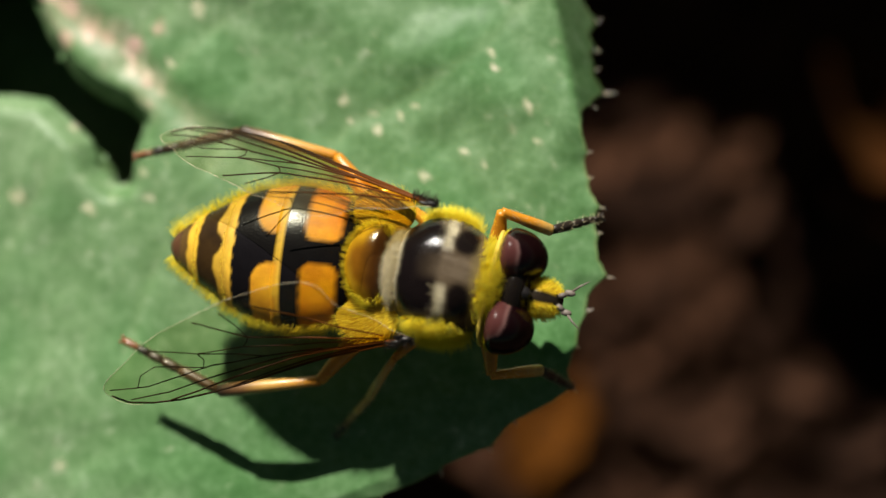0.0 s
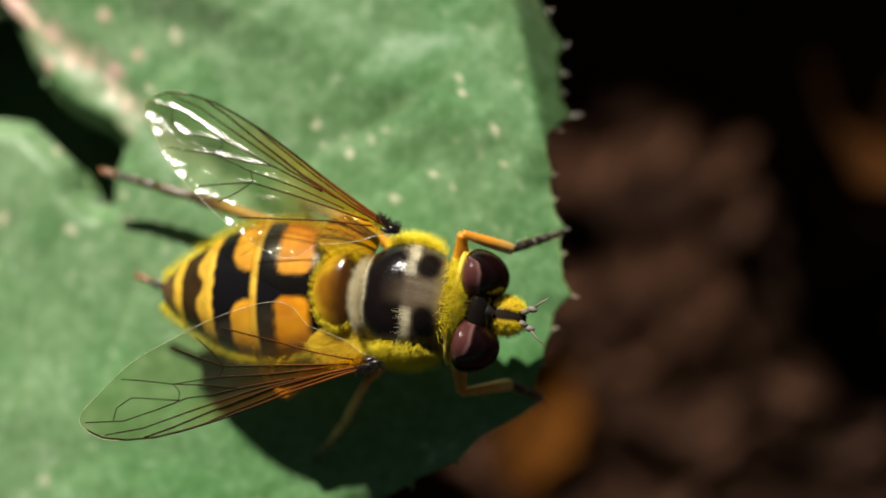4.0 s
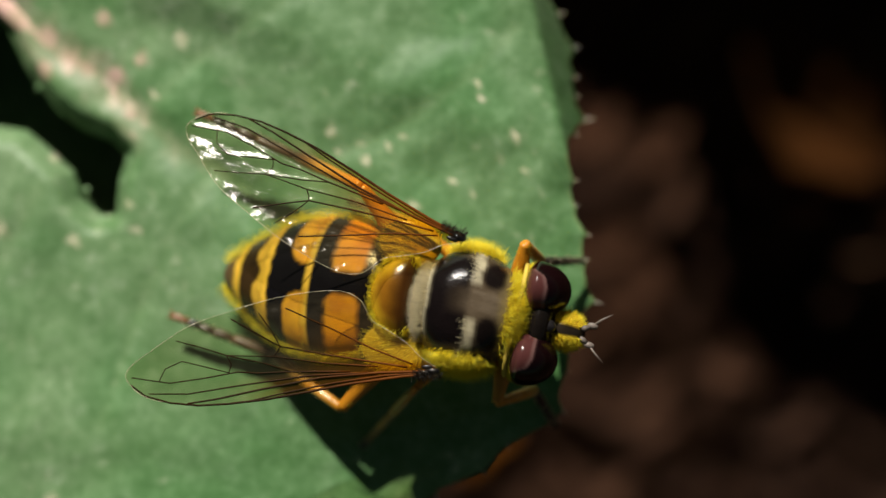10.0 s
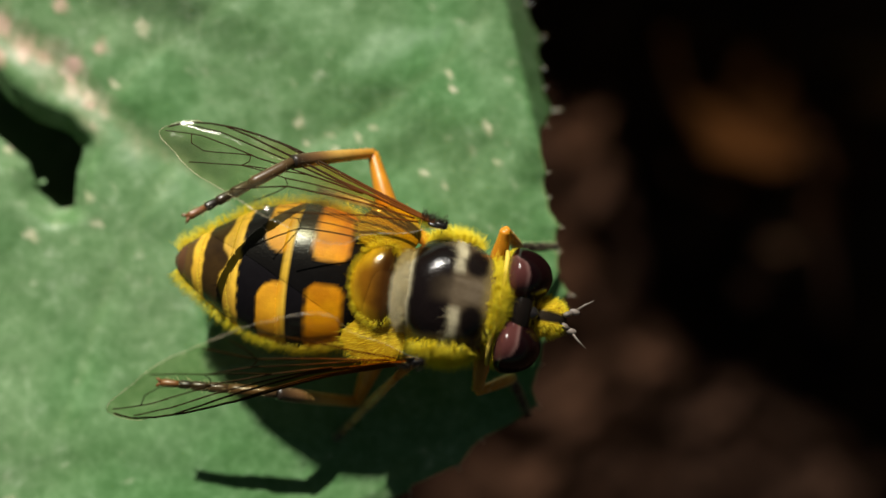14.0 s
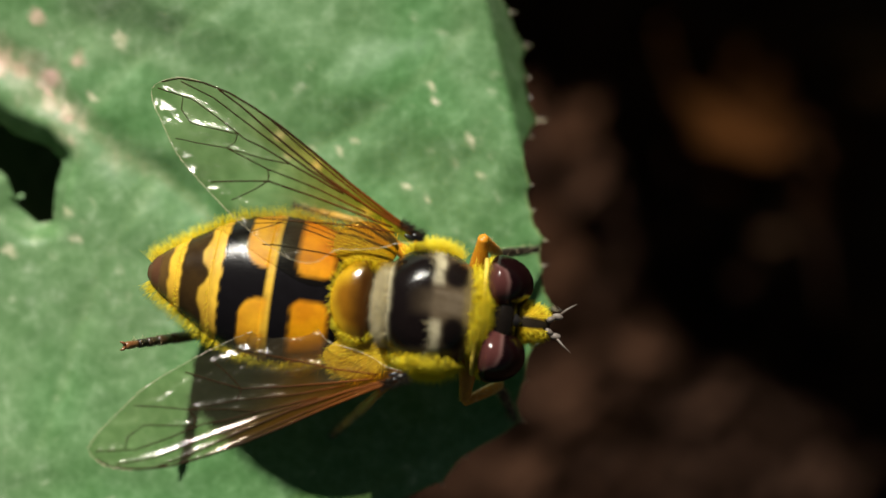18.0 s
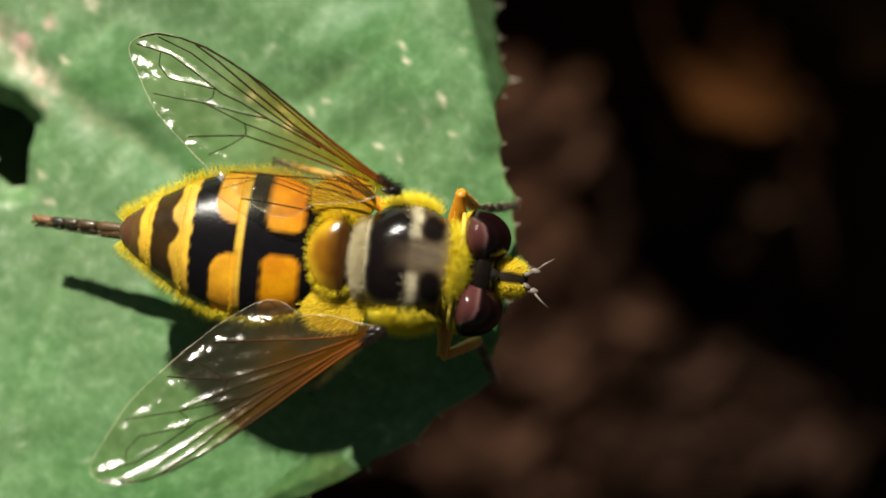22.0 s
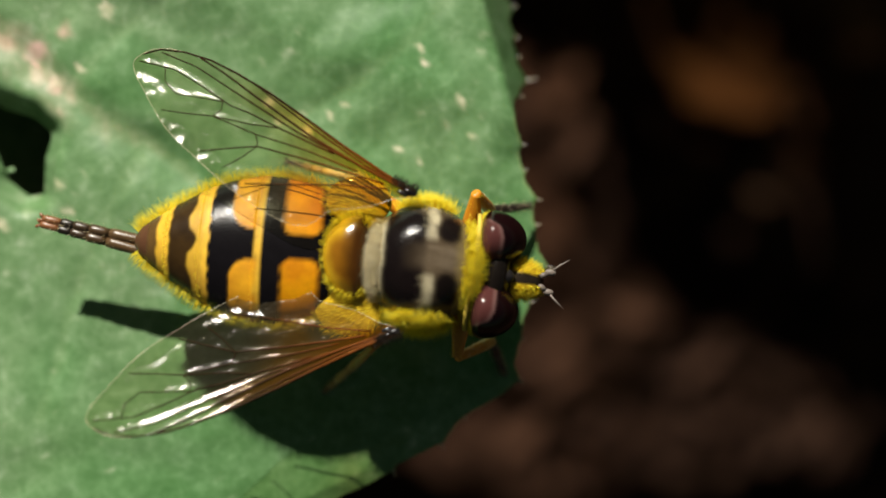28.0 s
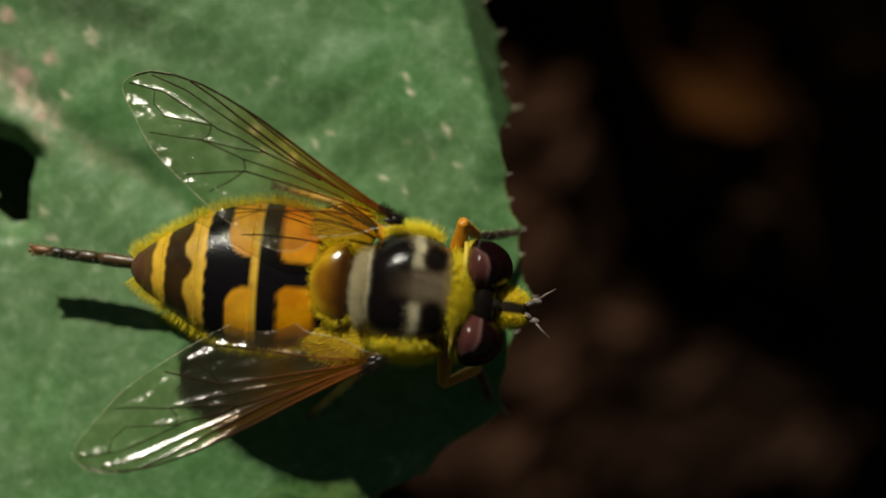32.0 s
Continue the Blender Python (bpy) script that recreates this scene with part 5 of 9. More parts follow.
    walk(wing_right, [
        (0, pose(-0.00055, -0.00201, 0.00112, -40.0, 0.3, -165.5)), (0.5, pose(-0.00055, -0.00201, 0.00112, 12.9, -0.5, -159.3)),
        (1, pose(-0.00055, -0.00201, 0.00112, 13.0, -2.6, -155.8)), (1.5, pose(-0.00055, -0.00201, 0.00112, 13.0, -2.6, -156.4)),
        (2, pose(-0.00055, -0.00201, 0.00112, 12.4, -2.5, -156.4)), (2.5, pose(-0.00055, -0.00201, 0.00112, 12.7, -2.6, -157.1)),
        (4.5, pose(-0.00055, -0.00201, 0.00112, -15.0, -2.5, -164.6)), (5, pose(-0.00055, -0.00201, 0.00112, 22.0, -2.6, -151.6)),
        (5.5, pose(-0.00055, -0.00201, 0.00112, 19.0, -2.5, -145.9)), (6, pose(-0.00055, -0.00201, 0.00112, 18.8, -2.5, -145.8)),
        (6.5, pose(-0.00055, -0.00201, 0.00112, 17.8, -2.5, -144.7)), (7, pose(-0.00055, -0.00201, 0.00112, 17.0, 0.4, -151.2)),
        (7.5, pose(-0.00055, -0.00201, 0.00112, 15.8, -1.2, -145.4)), (8, pose(-0.00055, -0.00201, 0.00112, 14.8, -2.6, -144.0)),
        (8.5, pose(-0.00055, -0.00201, 0.00112, 15.0, -4.1, -145.0)), (9, pose(-0.00055, -0.00201, 0.00112, -5.0, -2.6, -169.5)),
        (9.5, pose(-0.00055, -0.00201, 0.00112, -5.0, -3.1, -172.2)), (10, pose(-0.00055, -0.00201, 0.00112, -6.0, 0.0, -170.4)),
        (10.5, pose(-0.00055, -0.00201, 0.00112, -6.0, 0.3, -164.8)), (11, pose(-0.00055, -0.00201, 0.00112, -6.0, 0.5, -159.3)),
        (11.5, pose(-0.00055, -0.00201, 0.00112, -6.0, 1.3, -157.8)), (12, pose(-0.00055, -0.00201, 0.00112, -6.0, 0.9, -160.3)),
        (12.5, pose(-0.00055, -0.00201, 0.00112, -6.0, 0.9, -163.0)), (13, pose(-0.00055, -0.00201, 0.00112, -6.0, 0.9, -165.4)),
        (13.5, pose(-0.00055, -0.00201, 0.00112, -30.0, 0.9, -161.5)), (14, pose(-0.00055, -0.00201, 0.00112, -50.0, 0.9, -167.9)),
        (14.5, pose(-0.00055, -0.00201, 0.00112, -25.0, 0.9, -162.8)), (16.5, pose(-0.00055, -0.00201, 0.00112, 9.1, 0.9, -158.1)),
        (17, pose(-0.00055, -0.00201, 0.00112, 9.2, 0.7, -158.2)), (17.5, pose(-0.00055, -0.00201, 0.00112, 9.2, 0.7, -159.0)),
        (18, pose(-0.00055, -0.00201, 0.00112, 8.9, 0.4, -160.8)), (18.5, pose(-0.00055, -0.00201, 0.00112, 9.0, 0.3, -162.8)),
        (19, pose(-0.00055, -0.00201, 0.00112, 9.8, 0.9, -171.7)), (19.5, pose(-0.00055, -0.00201, 0.00112, -14.0, 0.5, -163.9)),
        (19.75, pose(-0.00055, -0.00201, 0.00112, 12.4, -39.0, -161.4)), (20, pose(-0.00055, -0.00201, 0.00112, -65.0, -67.9, -100.1)),
        (20.25, pose(-0.00055, -0.00201, 0.00112, -5.8, -34.6, -147.9)), (20.5, pose(-0.00055, -0.00201, 0.00112, 10.1, 1.0, -151.1)),
        (21, pose(-0.00055, -0.00201, 0.00112, 10.0, 0.9, -150.1)), (21.5, pose(-0.00055, -0.00201, 0.00112, 9.6, 0.2, -148.1)),
        (22, pose(-0.00055, -0.00201, 0.00112, 9.4, -0.3, -147.2)), (22.5, pose(-0.00055, -0.00201, 0.00112, 9.4, 0.3, -146.6)),
        (23, pose(-0.00055, -0.00201, 0.00112, 9.6, 0.6, -147.6)), (23.5, pose(-0.00055, -0.00201, 0.00112, 9.4, 0.3, -148.1)),
        (24, pose(-0.00055, -0.00201, 0.00112, -4.0, 0.8, -170.9)), (24.5, pose(-0.00055, -0.00201, 0.00112, 9.6, 0.3, -166.5)),
        (26.5, pose(-0.00055, -0.00201, 0.00112, -45.0, 0.9, -166.0)), (27, pose(-0.00055, -0.00201, 0.00112, -50.0, 0.9, -169.4)),
        (27.5, pose(-0.00055, -0.00201, 0.00112, -20.0, 0.9, -164.0)), (28, pose(-0.00055, -0.00201, 0.00112, 10.1, 0.9, -157.8)),
        (28.5, pose(-0.00055, -0.00201, 0.00112, 10.1, 0.9, -157.8)), (29, pose(-0.00055, -0.00201, 0.00112, 10.2, 0.9, -156.1)),
        (29.5, pose(-0.00055, -0.00201, 0.00112, 10.3, 0.9, -157.3)), (30, pose(-0.00055, -0.00201, 0.00112, 10.2, 0.9, -159.6)),
        (30.5, pose(-0.00055, -0.00201, 0.00112, 10.4, 0.9, -157.1)), (31, pose(-0.00055, -0.00201, 0.00112, 10.4, 0.9, -156.5)),
        (31.5, pose(-0.00055, -0.00201, 0.00112, 10.3, 0.9, -156.0)), (32, pose(-0.00055, -0.00201, 0.00112, 10.3, 0.9, -155.9))])
    # hind left leg: thigh, then shin and foot in the thigh's space
    walk(hind_left["femur"], [
        (0, pose(-0.00160, 0.00095, -0.00120, 0.0, -0.0, 139.0)), (0.25, pose(-0.00160, 0.00095, -0.00120, 0.0, -0.0, 130.4)), (0.5, pose(-0.00160, 0.00095, -0.00120, 0.0, -0.0, 126.8)),
        (0.75, pose(-0.00160, 0.00095, -0.00120, 0.0, -0.0, 159.8)), (1, pose(-0.00160, 0.00095, -0.00120, -0.0, -1.9, -169.9)), (1.25, pose(-0.00160, 0.00095, -0.00120, -0.0, -0.0, -168.2)),
        (1.5, pose(-0.00160, 0.00095, -0.00120, 0.0, -0.0, -168.1)), (1.75, pose(-0.00160, 0.00095, -0.00120, -0.0, -9.2, -166.9)), (1.875, pose(-0.00160, 0.00095, -0.00120, 0.0, 0.3, -166.7)),
        (2, pose(-0.00160, 0.00095, -0.00120, 0.0, 9.9, -166.5)), (2.25, pose(-0.00160, 0.00095, -0.00120, 0.0, 22.7, -168.2)), (2.5, pose(-0.00160, 0.00095, -0.00120, 0.0, 28.3, -173.1)),
        (2.75, pose(-0.00160, 0.00095, -0.00120, 0.0, 23.9, 179.7)), (3, pose(-0.00160, 0.00095, -0.00120, 0.0, 10.6, 172.8)), (3.25, pose(-0.00160, 0.00095, -0.00120, 0.0, -0.0, 167.6)),
        (3.5, pose(-0.00160, 0.00095, -0.00120, 0.0, -0.0, 165.0)), (3.625, pose(-0.00160, 0.00095, -0.00120, 0.0, -0.0, 164.7)), (3.75, pose(-0.00160, 0.00095, -0.00120, 0.0, -0.0, 164.4)),
        (4, pose(-0.00160, 0.00095, -0.00120, 0.0, -0.0, 163.0)), (4.25, pose(-0.00160, 0.00095, -0.00120, 0.0, -0.0, 158.2)), (4.5, pose(-0.00160, 0.00095, -0.00120, -0.0, -9.1, 147.5)),
        (4.625, pose(-0.00160, 0.00095, -0.00120, 0.0, -26.6, 129.9)), (4.75, pose(-0.00160, 0.00095, -0.00120, 0.0, -41.3, 106.5)), (4.875, pose(-0.00160, 0.00095, -0.00120, -0.0, -5.4, 104.3)),
        (5, pose(-0.00160, 0.00095, -0.00120, -0.0, 30.5, 102.4)), (5.125, pose(-0.00160, 0.00095, -0.00120, 0.0, 16.0, 121.5)), (5.25, pose(-0.00160, 0.00095, -0.00120, 0.0, -0.0, 138.0)),
        (5.375, pose(-0.00160, 0.00095, -0.00120, 0.0, -0.0, 165.4)), (5.5, pose(-0.00160, 0.00095, -0.00120, -0.0, -0.0, -167.2)), (5.75, pose(-0.00160, 0.00095, -0.00120, -0.0, -0.0, -168.9)),
        (6, pose(-0.00160, 0.00095, -0.00120, 0.0, -0.0, -170.4)), (6.125, pose(-0.00160, 0.00095, -0.00120, 0.0, -0.0, -169.3)), (6.25, pose(-0.00160, 0.00095, -0.00120, 0.0, -0.0, -168.1)),
        (6.5, pose(-0.00160, 0.00095, -0.00120, 0.0, 24.1, -168.7)), (6.583, pose(-0.00160, 0.00095, -0.00120, 0.0, 22.4, -170.2)), (6.667, pose(-0.00160, 0.00095, -0.00120, 0.0, 20.8, -171.6)),
        (6.75, pose(-0.00160, 0.00095, -0.00120, 0.0, 19.1, -172.9)), (6.875, pose(-0.00160, 0.00095, -0.00120, 0.0, 16.4, 179.3)), (7, pose(-0.00160, 0.00095, -0.00120, 0.0, 13.4, 171.8)),
        (7.125, pose(-0.00160, 0.00095, -0.00120, 0.0, 20.0, 158.5)), (7.25, pose(-0.00160, 0.00095, -0.00120, 0.0, 25.6, 144.3)), (7.375, pose(-0.00160, 0.00095, -0.00120, 0.0, 28.4, 135.2)),
        (7.5, pose(-0.00160, 0.00095, -0.00120, 0.0, 30.5, 125.7)), (7.625, pose(-0.00160, 0.00095, -0.00120, 0.0, 31.1, 138.7)), (7.75, pose(-0.00160, 0.00095, -0.00120, 0.0, 30.5, 151.7)),
        (7.875, pose(-0.00160, 0.00095, -0.00120, 0.0, 21.2, 162.5)), (8, pose(-0.00160, 0.00095, -0.00120, 0.0, 11.2, 172.0)), (8.125, pose(-0.00160, 0.00095, -0.00120, -0.0, 5.9, 155.5)),
        (8.25, pose(-0.00160, 0.00095, -0.00120, -0.0, -0.0, 139.2)), (8.333, pose(-0.00160, 0.00095, -0.00120, -0.0, -17.0, 127.9)), (8.417, pose(-0.00160, 0.00095, -0.00120, -0.0, -33.2, 114.3)),
        (8.5, pose(-0.00160, 0.00095, -0.00120, 0.0, -47.3, 95.0)), (8.625, pose(-0.00160, 0.00095, -0.00120, 0.0, -50.5, 76.2)), (8.75, pose(-0.00160, 0.00095, -0.00120, 0.0, -50.5, 56.2)),
        (8.875, pose(-0.00160, 0.00095, -0.00120, 0.0, -48.7, 51.2)), (9, pose(-0.00160, 0.00095, -0.00120, 0.0, -46.7, 46.7)), (9.125, pose(-0.00160, 0.00095, -0.00120, 0.0, -47.4, 48.9)),
        (9.25, pose(-0.00160, 0.00095, -0.00120, 0.0, -48.1, 51.1)), (9.375, pose(-0.00160, 0.00095, -0.00120, 0.0, -49.7, 62.3)), (9.5, pose(-0.00160, 0.00095, -0.00120, -0.0, -50.1, 74.0)),
        (9.625, pose(-0.00160, 0.00095, -0.00120, -0.0, -46.6, 96.3)), (9.75, pose(-0.00160, 0.00095, -0.00120, -0.0, -39.4, 114.7)), (10, pose(-0.00160, 0.00095, -0.00120, -0.0, -25.2, 136.2)),
        (10.25, pose(-0.00160, 0.00095, -0.00120, -0.0, -0.0, 139.7)), (10.5, pose(-0.00160, 0.00095, -0.00120, -0.0, -0.0, 140.2)), (10.75, pose(-0.00160, 0.00095, -0.00120, -0.0, -25.9, 119.6)),
        (11, pose(-0.00160, 0.00095, -0.00120, 5.0, -45.1, 78.2)), (11.25, pose(-0.00160, 0.00095, -0.00120, 4.1, -51.2, 52.7)), (11.5, pose(-0.00160, 0.00095, -0.00120, -0.0, -51.1, 44.0)),
        (11.75, pose(-0.00160, 0.00095, -0.00120, -0.0, -48.9, 39.0)), (12, pose(-0.00160, 0.00095, -0.00120, -0.0, -46.5, 36.9)), (12.125, pose(-0.00160, 0.00095, -0.00120, -0.0, -46.1, 52.4)),
        (12.25, pose(-0.00160, 0.00095, -0.00120, -0.0, -43.6, 67.0)), (12.333, pose(-0.00160, 0.00095, -0.00120, -0.0, -43.9, 76.8)), (12.417, pose(-0.00160, 0.00095, -0.00120, -0.0, -43.3, 86.6)),
        (12.5, pose(-0.00160, 0.00095, -0.00120, -0.0, -42.0, 96.1)), (12.75, pose(-0.00160, 0.00095, -0.00120, -0.0, -41.1, 66.9)), (12.833, pose(-0.00160, 0.00095, -0.00120, -0.0, -41.6, 57.2)),
        (12.917, pose(-0.00160, 0.00095, -0.00120, -0.0, -41.2, 47.5)), (13, pose(-0.00160, 0.00095, -0.00120, -0.0, -40.0, 37.9)), (13.25, pose(-0.00160, 0.00095, -0.00120, -0.8, -34.3, 71.7)),
        (13.375, pose(-0.00160, 0.00095, -0.00120, -0.0, -9.9, 91.8)), (13.5, pose(-0.00160, 0.00095, -0.00120, 0.0, 15.5, 109.0)), (13.75, pose(-0.00160, 0.00095, -0.00120, 0.0, 9.7, 113.5)),
        (14, pose(-0.00160, 0.00095, -0.00120, 0.0, 6.1, 114.3)), (14.25, pose(-0.00160, 0.00095, -0.00120, 0.0, 6.6, 114.7)), (14.5, pose(-0.00160, 0.00095, -0.00120, 0.0, 6.5, 117.1)),
        (14.75, pose(-0.00160, 0.00095, -0.00120, 0.0, 19.4, 123.5)), (15, pose(-0.00160, 0.00095, -0.00120, 0.0, 19.4, 132.6)), (15.25, pose(-0.00160, 0.00095, -0.00120, 0.0, 19.4, 142.2)),
        (15.333, pose(-0.00160, 0.00095, -0.00120, 0.0, 13.0, 145.7)), (15.417, pose(-0.00160, 0.00095, -0.00120, 0.0, 6.5, 148.9)), (15.5, pose(-0.00160, 0.00095, -0.00120, 0.0, -0.0, 152.1)),
        (15.75, pose(-0.00160, 0.00095, -0.00120, 0.0, -0.0, 163.0)), (16, pose(-0.00160, 0.00095, -0.00120, 0.0, -0.0, 173.7)), (16.25, pose(-0.00160, 0.00095, -0.00120, 0.0, -0.0, -177.8)),
        (16.5, pose(-0.00160, 0.00095, -0.00120, 0.0, 10.7, -174.0)), (16.75, pose(-0.00160, 0.00095, -0.00120, 0.0, 30.5, 177.0)), (16.833, pose(-0.00160, 0.00095, -0.00120, 0.0, 30.9, 169.2)),
        (16.917, pose(-0.00160, 0.00095, -0.00120, 0.0, 30.9, 161.4)), (17, pose(-0.00160, 0.00095, -0.00120, 0.0, 30.5, 153.7)), (17.125, pose(-0.00160, 0.00095, -0.00120, 0.0, 30.7, 145.1)),
        (17.25, pose(-0.00160, 0.00095, -0.00120, 0.0, 30.5, 136.5)), (17.375, pose(-0.00160, 0.00095, -0.00120, 0.0, 30.5, 134.5)), (17.5, pose(-0.00160, 0.00095, -0.00120, 0.0, 30.5, 132.4)),
        (17.583, pose(-0.00160, 0.00095, -0.00120, 0.0, 26.9, 139.9)), (17.667, pose(-0.00160, 0.00095, -0.00120, 0.0, 23.0, 146.8)), (17.75, pose(-0.00160, 0.00095, -0.00120, 0.0, 18.8, 153.4)),
        (17.875, pose(-0.00160, 0.00095, -0.00120, 0.0, 13.3, 162.9)), (18, pose(-0.00160, 0.00095, -0.00120, 0.0, 7.4, 172.0)), (18.25, pose(-0.00160, 0.00095, -0.00120, 0.0, 7.5, 172.0)),
        (18.5, pose(-0.00160, 0.00095, -0.00120, 0.0, 7.5, 171.9)), (18.583, pose(-0.00160, 0.00095, -0.00120, 0.0, 5.1, 161.5)), (18.667, pose(-0.00160, 0.00095, -0.00120, 0.0, 2.6, 151.1)),
        (18.75, pose(-0.00160, 0.00095, -0.00120, -0.0, -0.0, 140.8)), (18.875, pose(-0.00160, 0.00095, -0.00120, -0.0, -16.1, 127.1)), (19, pose(-0.00160, 0.00095, -0.00120, -0.0, -31.2, 110.9)),
        (19.125, pose(-0.00160, 0.00095, -0.00120, -0.0, -31.4, 103.5)), (19.25, pose(-0.00160, 0.00095, -0.00120, -0.0, -31.3, 96.1)), (19.5, pose(-0.00160, 0.00095, -0.00120, -0.0, -27.8, 92.9)),
        (19.625, pose(-0.00160, 0.00095, -0.00120, -0.0, -25.0, 108.2)), (19.75, pose(-0.00160, 0.00095, -0.00120, -0.0, -20.8, 122.7)), (20, pose(-0.00160, 0.00095, -0.00120, -0.0, -15.9, 150.7)),
        (20.25, pose(-0.00160, 0.00095, -0.00120, -0.0, -37.5, 125.9)), (20.333, pose(-0.00160, 0.00095, -0.00120, -0.0, -15.0, 116.7)), (20.417, pose(-0.00160, 0.00095, -0.00120, 0.0, 7.8, 109.3)),
        (20.5, pose(-0.00160, 0.00095, -0.00120, 0.0, 30.5, 101.0)), (20.75, pose(-0.00160, 0.00095, -0.00120, 0.0, 19.3, 118.1)), (21, pose(-0.00160, 0.00095, -0.00120, 0.0, 8.6, 144.6)),
        (21.25, pose(-0.00160, 0.00095, -0.00120, -0.0, -0.0, 167.4)), (21.5, pose(-0.00160, 0.00095, -0.00120, 0.0, -0.0, -178.9)), (21.75, pose(-0.00160, 0.00095, -0.00120, 0.0, -0.0, -175.3)),
        (22, pose(-0.00160, 0.00095, -0.00120, 0.0, -0.0, -174.3)), (22.25, pose(-0.00160, 0.00095, -0.00120, 0.0, -0.0, -171.6)), (22.5, pose(-0.00160, 0.00095, -0.00120, 0.0, -0.0, -169.7)),
        (22.75, pose(-0.00160, 0.00095, -0.00120, 0.0, -0.0, -175.6)), (22.875, pose(-0.00160, 0.00095, -0.00120, 0.0, 5.8, 179.5)), (23, pose(-0.00160, 0.00095, -0.00120, 0.0, 11.6, 174.4)),
        (23.25, pose(-0.00160, 0.00095, -0.00120, 0.0, 32.4, 169.5)), (23.5, pose(-0.00160, 0.00095, -0.00120, 0.0, 30.5, 154.2)), (23.625, pose(-0.00160, 0.00095, -0.00120, 0.0, 15.6, 141.2)),
        (23.75, pose(-0.00160, 0.00095, -0.00120, -0.0, -0.0, 130.0)), (23.875, pose(-0.00160, 0.00095, -0.00120, -0.0, -18.1, 119.8)), (24, pose(-0.00160, 0.00095, -0.00120, -0.0, -35.6, 107.2)),
        (24.25, pose(-0.00160, 0.00095, -0.00120, 1.7, -37.9, 71.6)), (24.375, pose(-0.00160, 0.00095, -0.00120, 0.0, -41.7, 50.1)), (24.5, pose(-0.00160, 0.00095, -0.00120, 0.0, -41.2, 27.6)),
        (24.75, pose(-0.00160, 0.00095, -0.00120, 0.0, -39.7, 33.8)), (25, pose(-0.00160, 0.00095, -0.00120, 0.0, -35.3, 49.2)), (25.25, pose(-0.00160, 0.00095, -0.00120, 0.0, -28.2, 68.5)),
        (25.5, pose(-0.00160, 0.00095, -0.00120, 0.0, -18.9, 88.1)), (25.562, pose(-0.00160, 0.00095, -0.00120, 0.0, -9.3, 92.9)), (25.625, pose(-0.00160, 0.00095, -0.00120, 0.0, 0.2, 97.4)),
        (25.688, pose(-0.00160, 0.00095, -0.00120, 0.0, 9.8, 102.0)), (25.75, pose(-0.00160, 0.00095, -0.00120, -0.0, 19.4, 106.8)), (26, pose(-0.00160, 0.00095, -0.00120, -0.0, 19.4, 122.5)),
        (26.25, pose(-0.00160, 0.00095, -0.00120, -0.0, 8.6, 133.9)), (26.5, pose(-0.00160, 0.00095, -0.00120, -0.0, -0.0, 138.3)), (26.75, pose(-0.00160, 0.00095, -0.00120, 0.0, -0.0, 138.8)),
        (27, pose(-0.00160, 0.00095, -0.00120, -0.0, -0.0, 139.1)), (27.25, pose(-0.00160, 0.00095, -0.00120, 0.0, -0.0, 139.7)), (27.5, pose(-0.00160, 0.00095, -0.00120, -0.0, -0.0, 144.0)),
        (27.75, pose(-0.00160, 0.00095, -0.00120, 0.0, -0.0, 167.5)), (28, pose(-0.00160, 0.00095, -0.00120, -0.0, -0.0, -170.9)), (28.25, pose(-0.00160, 0.00095, -0.00120, 0.0, -0.0, -168.8)),
        (28.5, pose(-0.00160, 0.00095, -0.00120, -0.0, -0.0, -168.1)), (28.625, pose(-0.00160, 0.00095, -0.00120, -0.0, 15.3, -171.9)), (28.75, pose(-0.00160, 0.00095, -0.00120, 0.0, 30.5, -176.3)),
        (29, pose(-0.00160, 0.00095, -0.00120, 0.0, 30.5, 161.5)), (29.25, pose(-0.00160, 0.00095, -0.00120, 0.0, 30.5, 148.0)), (29.5, pose(-0.00160, 0.00095, -0.00120, 0.0, 26.2, 147.3)),
        (29.625, pose(-0.00160, 0.00095, -0.00120, 0.0, 23.6, 154.2)), (29.75, pose(-0.00160, 0.00095, -0.00120, 0.0, 20.8, 160.9)), (29.875, pose(-0.00160, 0.00095, -0.00120, 0.0, 13.5, 166.6)),
        (30, pose(-0.00160, 0.00095, -0.00120, -0.0, 6.2, 172.0)), (30.083, pose(-0.00160, 0.00095, -0.00120, 0.0, 4.2, 163.7)), (30.167, pose(-0.00160, 0.00095, -0.00120, 0.0, 2.1, 155.5)),
        (30.25, pose(-0.00160, 0.00095, -0.00120, 0.0, -0.0, 147.2)), (30.333, pose(-0.00160, 0.00095, -0.00120, 0.0, 10.7, 138.1)), (30.417, pose(-0.00160, 0.00095, -0.00120, 0.0, 21.1, 128.3)),
        (30.5, pose(-0.00160, 0.00095, -0.00120, 0.0, 30.8, 117.1)), (30.625, pose(-0.00160, 0.00095, -0.00120, 0.0, 26.8, 140.4)), (30.75, pose(-0.00160, 0.00095, -0.00120, -0.0, 19.4, 161.4)),
        (30.833, pose(-0.00160, 0.00095, -0.00120, -0.0, 13.3, 172.8)), (30.917, pose(-0.00160, 0.00095, -0.00120, -0.0, 6.8, -176.4)), (31, pose(-0.00160, 0.00095, -0.00120, -0.0, -0.0, -165.9)),
        (31.25, pose(-0.00160, 0.00095, -0.00120, 0.0, -0.0, -161.6)), (31.5, pose(-0.00160, 0.00095, -0.00120, -0.0, -0.0, -160.9)), (31.75, pose(-0.00160, 0.00095, -0.00120, 0.0, -0.0, -164.5)),
        (32, pose(-0.00160, 0.00095, -0.00120, -0.0, -0.0, -172.4))])
